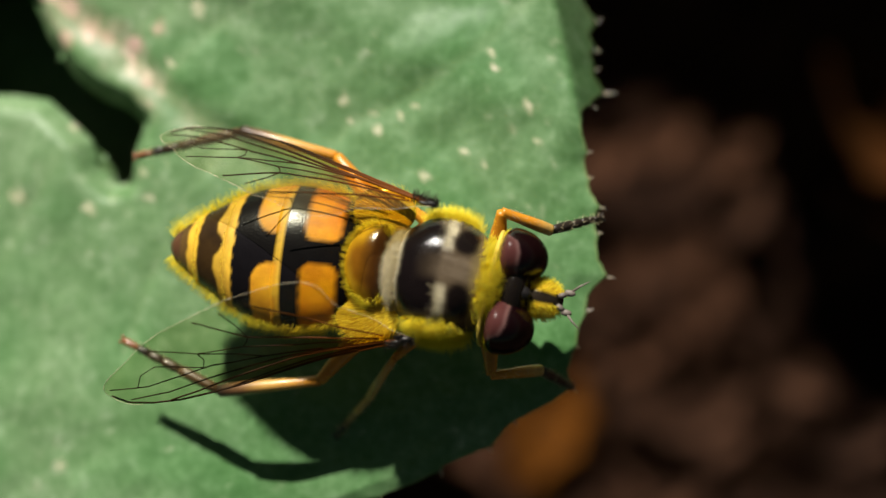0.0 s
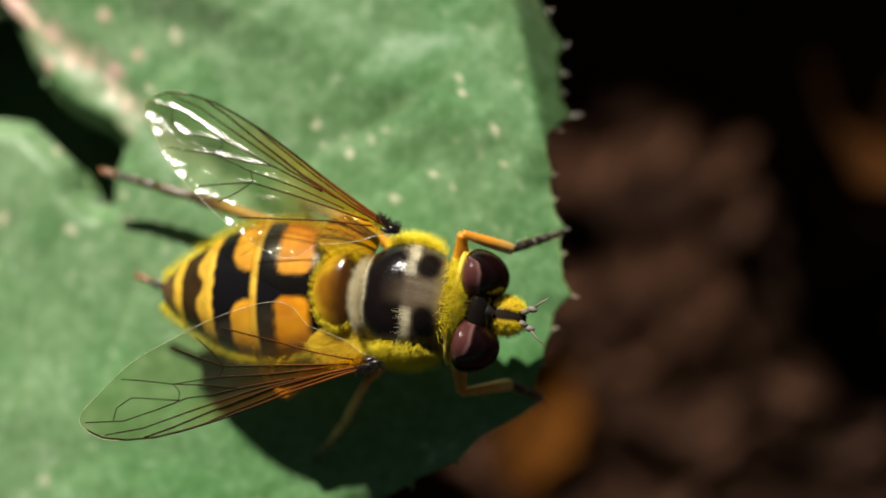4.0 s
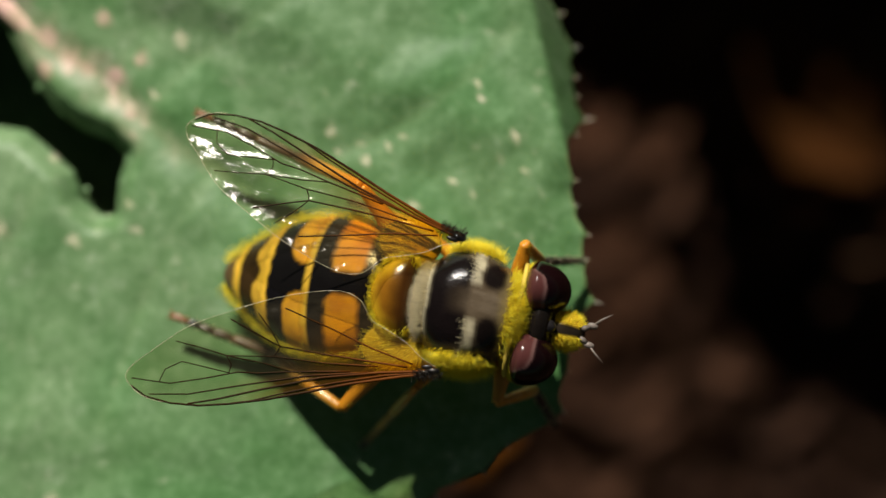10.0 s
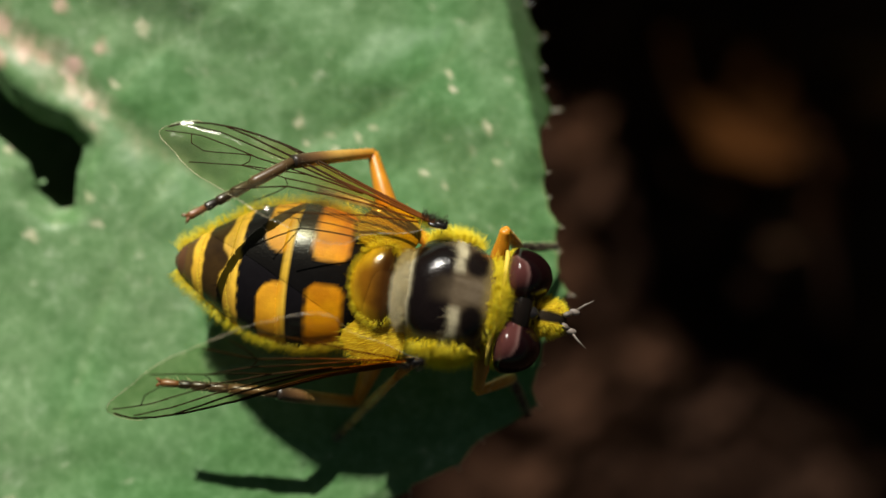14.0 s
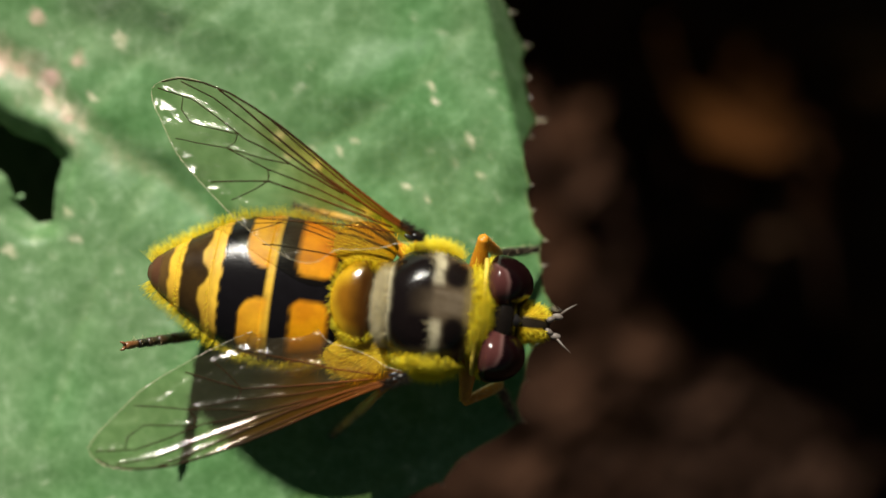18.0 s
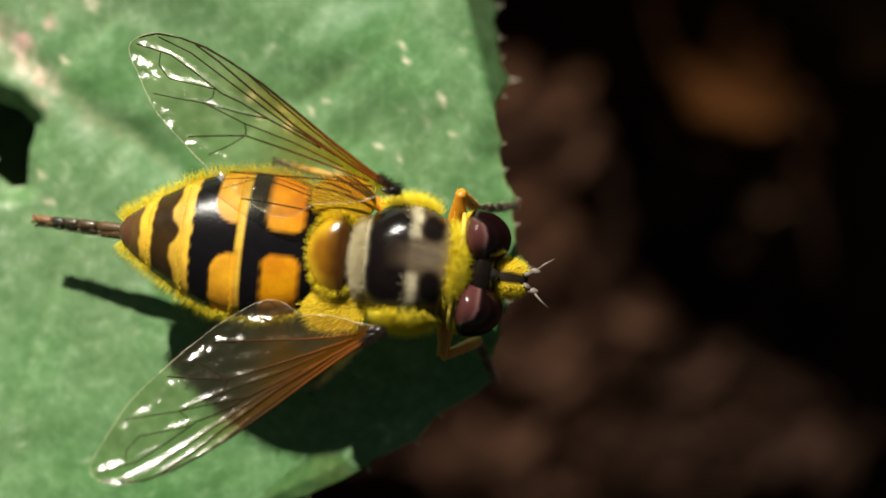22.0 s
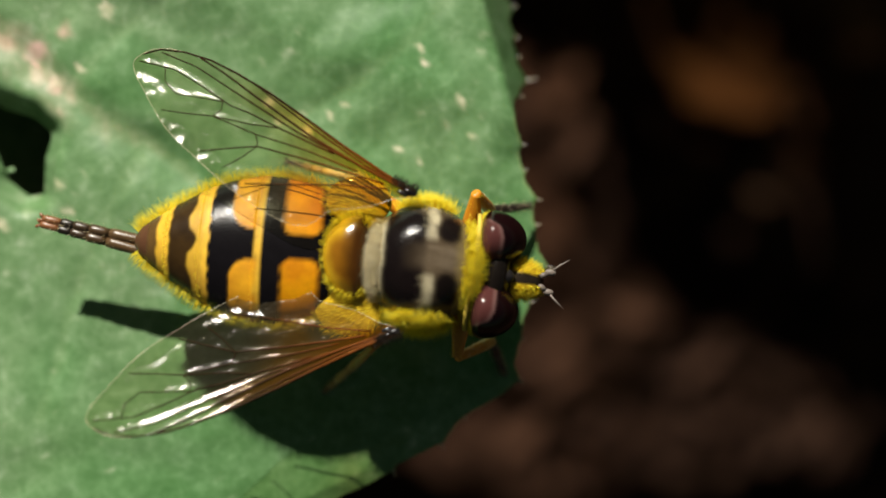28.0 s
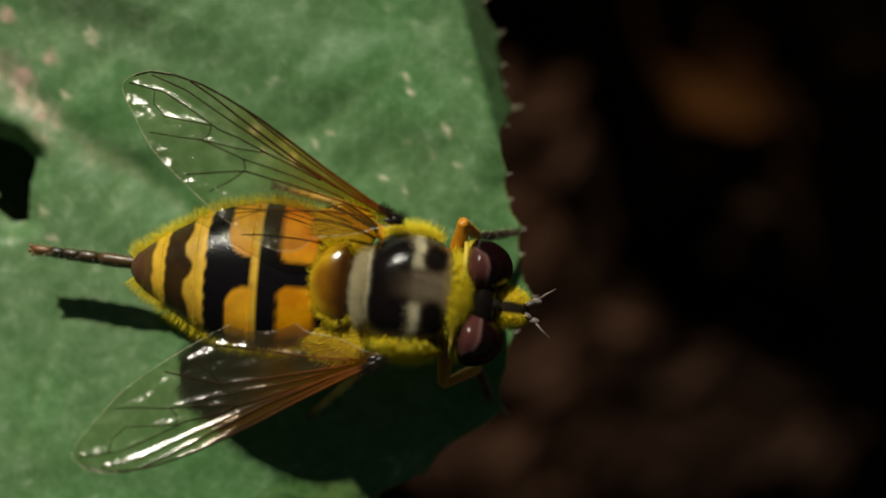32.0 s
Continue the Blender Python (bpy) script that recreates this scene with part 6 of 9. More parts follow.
    walk(hind_left["tibia"], [
        (0, pose(0.00335, 0.00000, 0.00000, 0.0, -0.0, 34.8)), (0.25, pose(0.00335, 0.00000, 0.00000, 0.0, -0.0, 36.4)), (0.5, pose(0.00335, 0.00000, 0.00000, 0.0, -0.0, 34.8)),
        (0.75, pose(0.00335, 0.00000, 0.00000, 0.0, 4.3, 14.6)), (1, pose(0.00335, 0.00000, 0.00000, -0.0, 28.8, -0.5)), (1.25, pose(0.00335, 0.00000, 0.00000, 0.0, 21.6, -2.7)),
        (1.5, pose(0.00335, 0.00000, 0.00000, 0.0, 18.3, -2.5)), (1.75, pose(0.00335, 0.00000, 0.00000, -0.3, 35.6, -1.7)), (1.875, pose(0.00335, 0.00000, 0.00000, 0.0, 23.2, -1.7)),
        (2, pose(0.00335, 0.00000, 0.00000, 0.3, 10.8, -1.8)), (2.25, pose(0.00335, 0.00000, 0.00000, 0.9, -15.3, -2.3)), (2.5, pose(0.00335, 0.00000, 0.00000, -0.9, -26.2, 1.8)),
        (2.75, pose(0.00335, 0.00000, 0.00000, -3.7, -17.4, 9.1)), (3, pose(0.00335, 0.00000, 0.00000, -3.1, 9.8, 16.0)), (3.25, pose(0.00335, 0.00000, 0.00000, 0.0, 32.4, 19.1)),
        (3.5, pose(0.00335, 0.00000, 0.00000, 0.0, 32.4, 13.5)), (3.625, pose(0.00335, 0.00000, 0.00000, 0.0, 32.7, 10.7)), (3.75, pose(0.00335, 0.00000, 0.00000, 0.0, 33.0, 7.8)),
        (4, pose(0.00335, 0.00000, 0.00000, 0.0, 15.2, 5.0)), (4.25, pose(0.00335, 0.00000, 0.00000, 0.0, -7.7, 3.8)), (4.5, pose(0.00335, 0.00000, 0.00000, 0.3, 0.1, 1.7)),
        (4.625, pose(0.00335, 0.00000, 0.00000, 17.2, 40.5, 38.8)), (4.75, pose(0.00335, 0.00000, 0.00000, 59.4, 44.5, 112.4)), (4.875, pose(0.00335, 0.00000, 0.00000, 5.9, 23.1, 93.3)),
        (5, pose(0.00335, 0.00000, 0.00000, -29.4, 8.5, 104.7)), (5.125, pose(0.00335, 0.00000, 0.00000, -16.3, 13.7, 77.4)), (5.25, pose(0.00335, 0.00000, 0.00000, 0.0, 33.0, 58.0)),
        (5.375, pose(0.00335, 0.00000, 0.00000, 0.0, 16.5, 28.8)), (5.5, pose(0.00335, 0.00000, 0.00000, 0.0, 0.0, -0.1)), (5.75, pose(0.00335, 0.00000, 0.00000, 0.0, 0.0, 0.5)),
        (6, pose(0.00335, 0.00000, 0.00000, 0.0, 0.0, 0.9)), (6.125, pose(0.00335, 0.00000, 0.00000, 0.0, 13.2, -2.0)), (6.25, pose(0.00335, 0.00000, 0.00000, 0.0, 26.5, -5.1)),
        (6.5, pose(0.00335, 0.00000, 0.00000, -0.0, -18.1, 0.1)), (6.583, pose(0.00335, 0.00000, 0.00000, -6.9, -12.9, 18.3)), (6.667, pose(0.00335, 0.00000, 0.00000, -12.1, -6.8, 35.7)),
        (6.75, pose(0.00335, 0.00000, 0.00000, -15.4, -0.5, 52.8)), (6.875, pose(0.00335, 0.00000, 0.00000, -16.6, 10.0, 81.3)), (7, pose(0.00335, 0.00000, 0.00000, -12.7, 16.7, 111.6)),
        (7.125, pose(0.00335, 0.00000, 0.00000, -18.1, -13.6, 124.1)), (7.25, pose(0.00335, 0.00000, 0.00000, -19.6, -42.5, 139.6)), (7.375, pose(0.00335, 0.00000, 0.00000, -15.5, -56.4, 143.6)),
        (7.5, pose(0.00335, 0.00000, 0.00000, -1.5, -70.2, 137.5)), (7.625, pose(0.00335, 0.00000, 0.00000, -0.3, -39.8, 99.2)), (7.75, pose(0.00335, 0.00000, 0.00000, -14.7, -7.7, 76.7)),
        (7.875, pose(0.00335, 0.00000, 0.00000, -21.3, 7.7, 91.2)), (8, pose(0.00335, 0.00000, 0.00000, -10.6, 16.2, 112.5)), (8.125, pose(0.00335, 0.00000, 0.00000, -6.1, 25.6, 108.3)),
        (8.25, pose(0.00335, 0.00000, 0.00000, 0.0, 32.4, 102.8)), (8.333, pose(0.00335, 0.00000, 0.00000, 20.4, 33.9, 109.0)), (8.417, pose(0.00335, 0.00000, 0.00000, 40.2, 32.0, 115.9)),
        (8.5, pose(0.00335, 0.00000, 0.00000, 54.1, 24.8, 121.9)), (8.625, pose(0.00335, 0.00000, 0.00000, 51.1, 13.8, 124.8)), (8.75, pose(0.00335, 0.00000, 0.00000, 44.6, 2.9, 128.7)),
        (8.875, pose(0.00335, 0.00000, 0.00000, 40.4, -4.0, 128.6)), (9, pose(0.00335, 0.00000, 0.00000, 36.7, -10.6, 129.1)), (9.125, pose(0.00335, 0.00000, 0.00000, 38.6, -6.5, 128.3)),
        (9.25, pose(0.00335, 0.00000, 0.00000, 40.7, -2.3, 127.6)), (9.375, pose(0.00335, 0.00000, 0.00000, 45.0, 3.3, 125.4)), (9.5, pose(0.00335, 0.00000, 0.00000, 48.6, 9.6, 123.6)),
        (9.625, pose(0.00335, 0.00000, 0.00000, 58.4, 33.1, 116.2)), (9.75, pose(0.00335, 0.00000, 0.00000, 64.6, 54.2, 109.0)), (10, pose(0.00335, 0.00000, 0.00000, 21.2, 56.9, 43.3)),
        (10.25, pose(0.00335, 0.00000, 0.00000, -0.0, 28.8, 19.9)), (10.5, pose(0.00335, 0.00000, 0.00000, -0.0, 27.3, 17.0)), (10.75, pose(0.00335, 0.00000, 0.00000, 68.1, 53.6, 108.8)),
        (11, pose(0.00335, 0.00000, 0.00000, 48.6, 6.2, 129.9)), (11.25, pose(0.00335, 0.00000, 0.00000, 40.8, -7.3, 134.2)), (11.5, pose(0.00335, 0.00000, 0.00000, 35.3, -8.4, 139.8)),
        (11.75, pose(0.00335, 0.00000, 0.00000, 30.1, -16.1, 142.1)), (12, pose(0.00335, 0.00000, 0.00000, 25.4, -22.0, 145.6)), (12.125, pose(0.00335, 0.00000, 0.00000, 32.6, -48.6, 132.9)),
        (12.25, pose(0.00335, 0.00000, 0.00000, 56.0, -72.9, 109.9)), (12.333, pose(0.00335, 0.00000, 0.00000, 22.8, -50.3, 146.7)), (12.417, pose(0.00335, 0.00000, 0.00000, 16.7, -22.5, 156.4)),
        (12.5, pose(0.00335, 0.00000, 0.00000, 14.1, 5.2, 165.2)), (12.75, pose(0.00335, 0.00000, 0.00000, 10.8, -0.1, 167.4)), (12.833, pose(0.00335, 0.00000, 0.00000, 10.6, -26.4, 164.3)),
        (12.917, pose(0.00335, 0.00000, 0.00000, 11.6, -52.4, 162.7)), (13, pose(0.00335, 0.00000, 0.00000, 24.7, -76.7, 149.3)), (13.25, pose(0.00335, 0.00000, 0.00000, 71.2, -68.2, 73.6)),
        (13.375, pose(0.00335, 0.00000, 0.00000, 14.3, -50.0, 101.2)), (13.5, pose(0.00335, 0.00000, 0.00000, -19.6, -37.2, 101.6)), (13.75, pose(0.00335, 0.00000, 0.00000, -12.7, -39.7, 95.0)),
        (14, pose(0.00335, 0.00000, 0.00000, -8.6, -44.2, 92.1)), (14.25, pose(0.00335, 0.00000, 0.00000, -9.9, -49.5, 83.8)), (14.5, pose(0.00335, 0.00000, 0.00000, -10.0, -53.5, 73.2)),
        (14.75, pose(0.00335, 0.00000, 0.00000, -32.7, -60.2, 81.3)), (15, pose(0.00335, 0.00000, 0.00000, -49.8, -66.1, 92.0)), (15.25, pose(0.00335, 0.00000, 0.00000, -69.8, -67.9, 104.4)),
        (15.333, pose(0.00335, 0.00000, 0.00000, -13.6, -39.3, 62.3)), (15.417, pose(0.00335, 0.00000, 0.00000, -5.0, -4.1, 50.7)), (15.5, pose(0.00335, 0.00000, 0.00000, 0.0, 32.4, 46.9)),
        (15.75, pose(0.00335, 0.00000, 0.00000, 0.0, 32.4, 37.6)), (16, pose(0.00335, 0.00000, 0.00000, 0.0, 32.4, 24.4)), (16.25, pose(0.00335, 0.00000, 0.00000, 0.0, 32.4, 11.6)),
        (16.5, pose(0.00335, 0.00000, 0.00000, -0.4, 9.2, 2.1)), (16.75, pose(0.00335, 0.00000, 0.00000, -4.6, -30.1, 9.1)), (16.833, pose(0.00335, 0.00000, 0.00000, -13.6, -50.1, 25.3)),
        (16.917, pose(0.00335, 0.00000, 0.00000, -35.4, -66.4, 56.5)), (17, pose(0.00335, 0.00000, 0.00000, -87.4, -71.4, 118.3)), (17.125, pose(0.00335, 0.00000, 0.00000, -85.6, -70.0, 124.6)),
        (17.25, pose(0.00335, 0.00000, 0.00000, -81.4, -69.1, 128.5)), (17.375, pose(0.00335, 0.00000, 0.00000, -88.7, -69.4, 138.3)), (17.5, pose(0.00335, 0.00000, 0.00000, -95.9, -69.4, 148.1)),
        (17.583, pose(0.00335, 0.00000, 0.00000, -54.4, -44.3, 117.0)), (17.667, pose(0.00335, 0.00000, 0.00000, -27.6, -16.4, 102.5)), (17.75, pose(0.00335, 0.00000, 0.00000, -19.2, 13.1, 93.5)),
        (17.875, pose(0.00335, 0.00000, 0.00000, -13.2, 15.4, 103.3)), (18, pose(0.00335, 0.00000, 0.00000, -6.9, 14.7, 114.1)), (18.25, pose(0.00335, 0.00000, 0.00000, -7.0, 14.5, 114.2)),
        (18.5, pose(0.00335, 0.00000, 0.00000, -6.9, 14.5, 114.2)), (18.583, pose(0.00335, 0.00000, 0.00000, -4.9, 21.2, 115.0)), (18.667, pose(0.00335, 0.00000, 0.00000, -2.6, 27.2, 115.5)),
        (18.75, pose(0.00335, 0.00000, 0.00000, 0.0, 32.4, 115.3)), (18.875, pose(0.00335, 0.00000, 0.00000, 17.6, 36.1, 129.8)), (19, pose(0.00335, 0.00000, 0.00000, 21.3, 35.5, 143.1)),
        (19.125, pose(0.00335, 0.00000, 0.00000, 31.6, 33.2, 136.3)), (19.25, pose(0.00335, 0.00000, 0.00000, 34.4, 29.5, 130.1)), (19.5, pose(0.00335, 0.00000, 0.00000, 31.6, 27.2, 109.0)),
        (19.625, pose(0.00335, 0.00000, 0.00000, 34.3, 46.2, 91.0)), (19.75, pose(0.00335, 0.00000, 0.00000, 28.5, 62.1, 62.6)), (20, pose(0.00335, 0.00000, 0.00000, -0.7, 48.7, -2.1)),
        (20.25, pose(0.00335, 0.00000, 0.00000, 99.4, 66.0, 120.7)), (20.333, pose(0.00335, 0.00000, 0.00000, 31.4, 34.6, 88.0)), (20.417, pose(0.00335, 0.00000, 0.00000, -7.7, 5.3, 98.6)),
        (20.5, pose(0.00335, 0.00000, 0.00000, -26.2, -7.4, 127.7)), (20.75, pose(0.00335, 0.00000, 0.00000, -21.3, -26.6, 112.4)), (21, pose(0.00335, 0.00000, 0.00000, -8.8, -28.3, 68.6)),
        (21.25, pose(0.00335, 0.00000, 0.00000, 0.0, 0.0, 27.0)), (21.5, pose(0.00335, 0.00000, 0.00000, 0.0, 0.0, 4.1)), (21.75, pose(0.00335, 0.00000, 0.00000, 0.0, 0.0, 3.0)),
        (22, pose(0.00335, 0.00000, 0.00000, 0.0, 0.0, 2.9)), (22.25, pose(0.00335, 0.00000, 0.00000, 0.0, 0.0, 2.3)), (22.5, pose(0.00335, 0.00000, 0.00000, 0.0, 4.5, 1.1)),
        (22.75, pose(0.00335, 0.00000, 0.00000, 0.0, 28.9, 4.3)), (22.875, pose(0.00335, 0.00000, 0.00000, -1.1, 18.1, 9.7)), (23, pose(0.00335, 0.00000, 0.00000, -3.2, 7.6, 15.2)),
        (23.25, pose(0.00335, 0.00000, 0.00000, -15.9, -30.5, 30.7)), (23.5, pose(0.00335, 0.00000, 0.00000, -25.6, -17.1, 58.6)), (23.625, pose(0.00335, 0.00000, 0.00000, -16.1, 15.7, 82.0)),
        (23.75, pose(0.00335, 0.00000, 0.00000, 0.0, 32.4, 120.3)), (23.875, pose(0.00335, 0.00000, 0.00000, 23.0, 41.0, 125.1)), (24, pose(0.00335, 0.00000, 0.00000, 26.8, 46.8, 131.4)),
        (24.25, pose(0.00335, 0.00000, 0.00000, 9.0, 26.8, 147.7)), (24.375, pose(0.00335, 0.00000, 0.00000, 13.2, 11.4, 147.2)), (24.5, pose(0.00335, 0.00000, 0.00000, 19.2, -2.5, 152.1)),
        (24.75, pose(0.00335, 0.00000, 0.00000, 22.6, 4.4, 151.8)), (25, pose(0.00335, 0.00000, 0.00000, 27.0, 20.9, 148.9)), (25.25, pose(0.00335, 0.00000, 0.00000, 34.4, 41.9, 139.9)),
        (25.5, pose(0.00335, 0.00000, 0.00000, 24.9, 60.4, 111.8)), (25.562, pose(0.00335, 0.00000, 0.00000, 10.5, 33.6, 74.4)), (25.625, pose(0.00335, 0.00000, 0.00000, -0.2, -0.7, 62.7)),
        (25.688, pose(0.00335, 0.00000, 0.00000, -10.3, -36.8, 62.5)), (25.75, pose(0.00335, 0.00000, 0.00000, -44.4, -70.1, 92.1)), (26, pose(0.00335, 0.00000, 0.00000, -24.8, -64.2, 54.3)),
        (26.25, pose(0.00335, 0.00000, 0.00000, -6.7, -49.4, 35.3)), (26.5, pose(0.00335, 0.00000, 0.00000, 0.0, -33.5, 30.3)), (26.75, pose(0.00335, 0.00000, 0.00000, 0.0, -42.5, 32.7)),
        (27, pose(0.00335, 0.00000, 0.00000, 0.0, -29.6, 28.3)), (27.25, pose(0.00335, 0.00000, 0.00000, 0.0, 0.0, 25.8)), (27.5, pose(0.00335, 0.00000, 0.00000, 0.0, 0.0, 24.2)),
        (27.75, pose(0.00335, 0.00000, 0.00000, 0.0, 0.0, 13.4)), (28, pose(0.00335, 0.00000, 0.00000, 0.0, 0.0, 2.2)), (28.25, pose(0.00335, 0.00000, 0.00000, 0.0, 0.0, 1.2)),
        (28.5, pose(0.00335, 0.00000, 0.00000, -0.0, 27.6, 0.7)), (28.625, pose(0.00335, 0.00000, 0.00000, -0.6, -1.4, 2.0)), (28.75, pose(0.00335, 0.00000, 0.00000, -2.6, -30.4, 5.1)),
        (29, pose(0.00335, 0.00000, 0.00000, -14.1, -27.3, 28.7)), (29.25, pose(0.00335, 0.00000, 0.00000, -24.7, -18.5, 55.4)), (29.5, pose(0.00335, 0.00000, 0.00000, -24.8, -4.6, 71.5)),
        (29.625, pose(0.00335, 0.00000, 0.00000, -23.6, 4.2, 82.1)), (29.75, pose(0.00335, 0.00000, 0.00000, -21.0, 11.5, 94.2)), (29.875, pose(0.00335, 0.00000, 0.00000, -13.4, 14.3, 103.8)),
        (30, pose(0.00335, 0.00000, 0.00000, -5.8, 14.2, 114.6)), (30.083, pose(0.00335, 0.00000, 0.00000, -4.1, 20.8, 114.3)), (30.167, pose(0.00335, 0.00000, 0.00000, -2.2, 26.9, 113.8)),
        (30.25, pose(0.00335, 0.00000, 0.00000, 0.0, 32.4, 112.7)), (30.333, pose(0.00335, 0.00000, 0.00000, -10.0, 7.5, 111.0)), (30.417, pose(0.00335, 0.00000, 0.00000, -20.2, -16.0, 119.7)),
        (30.5, pose(0.00335, 0.00000, 0.00000, -27.0, -36.4, 135.2)), (30.625, pose(0.00335, 0.00000, 0.00000, -30.1, -58.6, 116.0)), (30.75, pose(0.00335, 0.00000, 0.00000, -0.4, -78.0, 67.4)),
        (30.833, pose(0.00335, 0.00000, 0.00000, 13.0, -47.6, 23.4)), (30.917, pose(0.00335, 0.00000, 0.00000, -1.3, -13.3, 10.7)), (31, pose(0.00335, 0.00000, 0.00000, 0.0, 21.9, 1.8)),
        (31.25, pose(0.00335, 0.00000, 0.00000, 0.0, 20.8, 0.6)), (31.5, pose(0.00335, 0.00000, 0.00000, 0.0, 18.5, 0.1)), (31.75, pose(0.00335, 0.00000, 0.00000, 0.0, 14.7, 1.0)),
        (32, pose(0.00335, 0.00000, 0.00000, 0.0, 7.7, 3.0))])
    walk(hind_left["tarsus"], [
        (0, pose(0.00596, 0.00181, 0.00000, 0.0, -0.0, 61.9)), (0.25, pose(0.00591, 0.00188, 0.00000, 0.0, -0.0, 61.6)), (0.5, pose(0.00596, 0.00181, 0.00000, 0.0, -0.0, 50.6)),
        (0.75, pose(0.00642, 0.00080, -0.00024, 0.0, -0.0, 18.6)), (1, pose(0.00613, -0.00002, -0.00153, -0.6, 1.8, -16.9)), (1.25, pose(0.00630, -0.00014, -0.00117, 0.0, 1.6, -15.6)),
        (1.5, pose(0.00636, -0.00013, -0.00100, 0.0, -0.8, -12.8)), (1.75, pose(0.00593, -0.00008, -0.00185, -2.2, 8.9, -13.9)), (1.875, pose(0.00627, -0.00009, -0.00125, 0.1, -29.2, -14.1)),
        (2, pose(0.00647, -0.00010, -0.00060, 6.4, -67.3, -20.0)), (2.25, pose(0.00641, -0.00012, 0.00084, 169.4, -70.2, 178.2)), (2.5, pose(0.00620, 0.00009, 0.00140, -179.2, -58.9, 170.9)),
        (2.75, pose(0.00635, 0.00048, 0.00095, -172.5, -62.2, 171.8)), (3, pose(0.00636, 0.00086, -0.00054, -172.8, -80.4, 179.7)), (3.25, pose(0.00589, 0.00088, -0.00170, 12.1, -74.6, -0.0)),
        (3.5, pose(0.00596, 0.00062, -0.00170, 9.9, -59.0, 4.9)), (3.625, pose(0.00598, 0.00049, -0.00172, 0.0, -29.5, 5.7)), (3.75, pose(0.00599, 0.00036, -0.00173, 0.0, 0.0, 6.3)),
        (4, pose(0.00641, 0.00027, -0.00083, 0.0, 0.0, 7.2)), (4.25, pose(0.00649, 0.00021, 0.00043, 0.0, 0.0, 9.8)), (4.5, pose(0.00653, 0.00010, -0.00001, 2.2, 8.8, 13.8)),
        (4.625, pose(0.00523, 0.00151, -0.00206, 17.1, 20.7, 41.1)), (4.75, pose(0.00249, 0.00209, -0.00222, 39.2, 14.2, 73.2)), (4.875, pose(0.00319, 0.00291, -0.00125, 5.2, 1.4, 74.7)),
        (5, pose(0.00256, 0.00304, -0.00047, -30.1, -4.7, 82.0)), (5.125, pose(0.00403, 0.00301, -0.00075, -14.5, -6.6, 66.0)), (5.25, pose(0.00476, 0.00226, -0.00173, 0.0, -0.0, 52.2)),
        (5.375, pose(0.00602, 0.00147, -0.00090, 0.0, 0.0, 24.5)), (5.5, pose(0.00653, -0.00001, -0.00000, 0.0, 0.0, -3.2)), (5.75, pose(0.00653, 0.00003, -0.00000, 0.0, 0.0, -10.7)),
        (6, pose(0.00653, 0.00005, -0.00000, 0.0, 0.0, -12.3)), (6.125, pose(0.00644, -0.00011, -0.00073, 0.0, -35.5, -12.0)), (6.25, pose(0.00618, -0.00025, -0.00141, -3.9, -70.9, -8.6)),
        (6.5, pose(0.00637, 0.00000, 0.00099, 177.2, -66.7, 170.8)), (6.583, pose(0.00629, 0.00097, 0.00071, 132.0, -50.1, -136.3)), (6.667, pose(0.00591, 0.00184, 0.00038, 99.0, -23.5, -115.6)),
        (6.75, pose(0.00527, 0.00253, 0.00003, 75.7, 5.0, -103.2)), (6.875, pose(0.00382, 0.00309, -0.00055, 49.2, 13.1, -126.1)), (7, pose(0.00224, 0.00283, -0.00091, 20.1, 16.7, -151.0)),
        (7.125, pose(0.00162, 0.00255, 0.00075, 19.5, 23.2, -110.1)), (7.25, pose(0.00157, 0.00152, 0.00214, 26.0, 15.6, -69.1)), (7.375, pose(0.00194, 0.00104, 0.00265, 19.0, 15.7, -32.5)),
        (7.5, pose(0.00256, 0.00073, 0.00299, 2.5, 14.9, 3.7)), (7.625, pose(0.00296, 0.00241, 0.00203, 20.8, 9.6, -45.6)), (7.75, pose(0.00408, 0.00306, 0.00042, 30.4, 7.2, -95.1)),
        (7.875, pose(0.00329, 0.00315, -0.00042, 17.4, 13.8, -124.2)), (8, pose(0.00219, 0.00282, -0.00088, 5.0, 9.2, -153.3)), (8.125, pose(0.00245, 0.00272, -0.00137, 1.4, -8.5, -167.0)),
        (8.25, pose(0.00276, 0.00261, -0.00170, -0.0, -23.6, 177.0)), (8.333, pose(0.00250, 0.00249, -0.00177, 6.0, -17.4, 159.2)), (8.417, pose(0.00218, 0.00242, -0.00168, 17.9, -7.1, 148.3)),
        (8.5, pose(0.00183, 0.00245, -0.00133, 34.5, 2.6, 142.4)), (8.625, pose(0.00159, 0.00253, -0.00076, 42.9, -7.1, 124.4)), (8.75, pose(0.00137, 0.00248, -0.00016, 47.4, -19.8, 107.3)),
        (8.875, pose(0.00138, 0.00248, 0.00022, 48.3, -3.4, 97.4)), (9, pose(0.00139, 0.00242, 0.00058, 47.0, 12.5, 86.4)), (9.125, pose(0.00140, 0.00248, 0.00036, 47.1, 3.2, 103.1)),
        (9.25, pose(0.00142, 0.00251, 0.00013, 42.7, -6.9, 119.0)), (9.375, pose(0.00152, 0.00258, -0.00018, 33.0, -9.8, 141.0)), (9.5, pose(0.00162, 0.00261, -0.00053, 16.2, -15.5, 162.1)),
        (9.625, pose(0.00218, 0.00239, -0.00173, 40.2, -13.0, 119.4)), (9.75, pose(0.00275, 0.00176, -0.00257, 39.7, -6.3, 80.9)), (10, pose(0.00461, 0.00119, -0.00266, 13.0, 21.8, 31.8)),
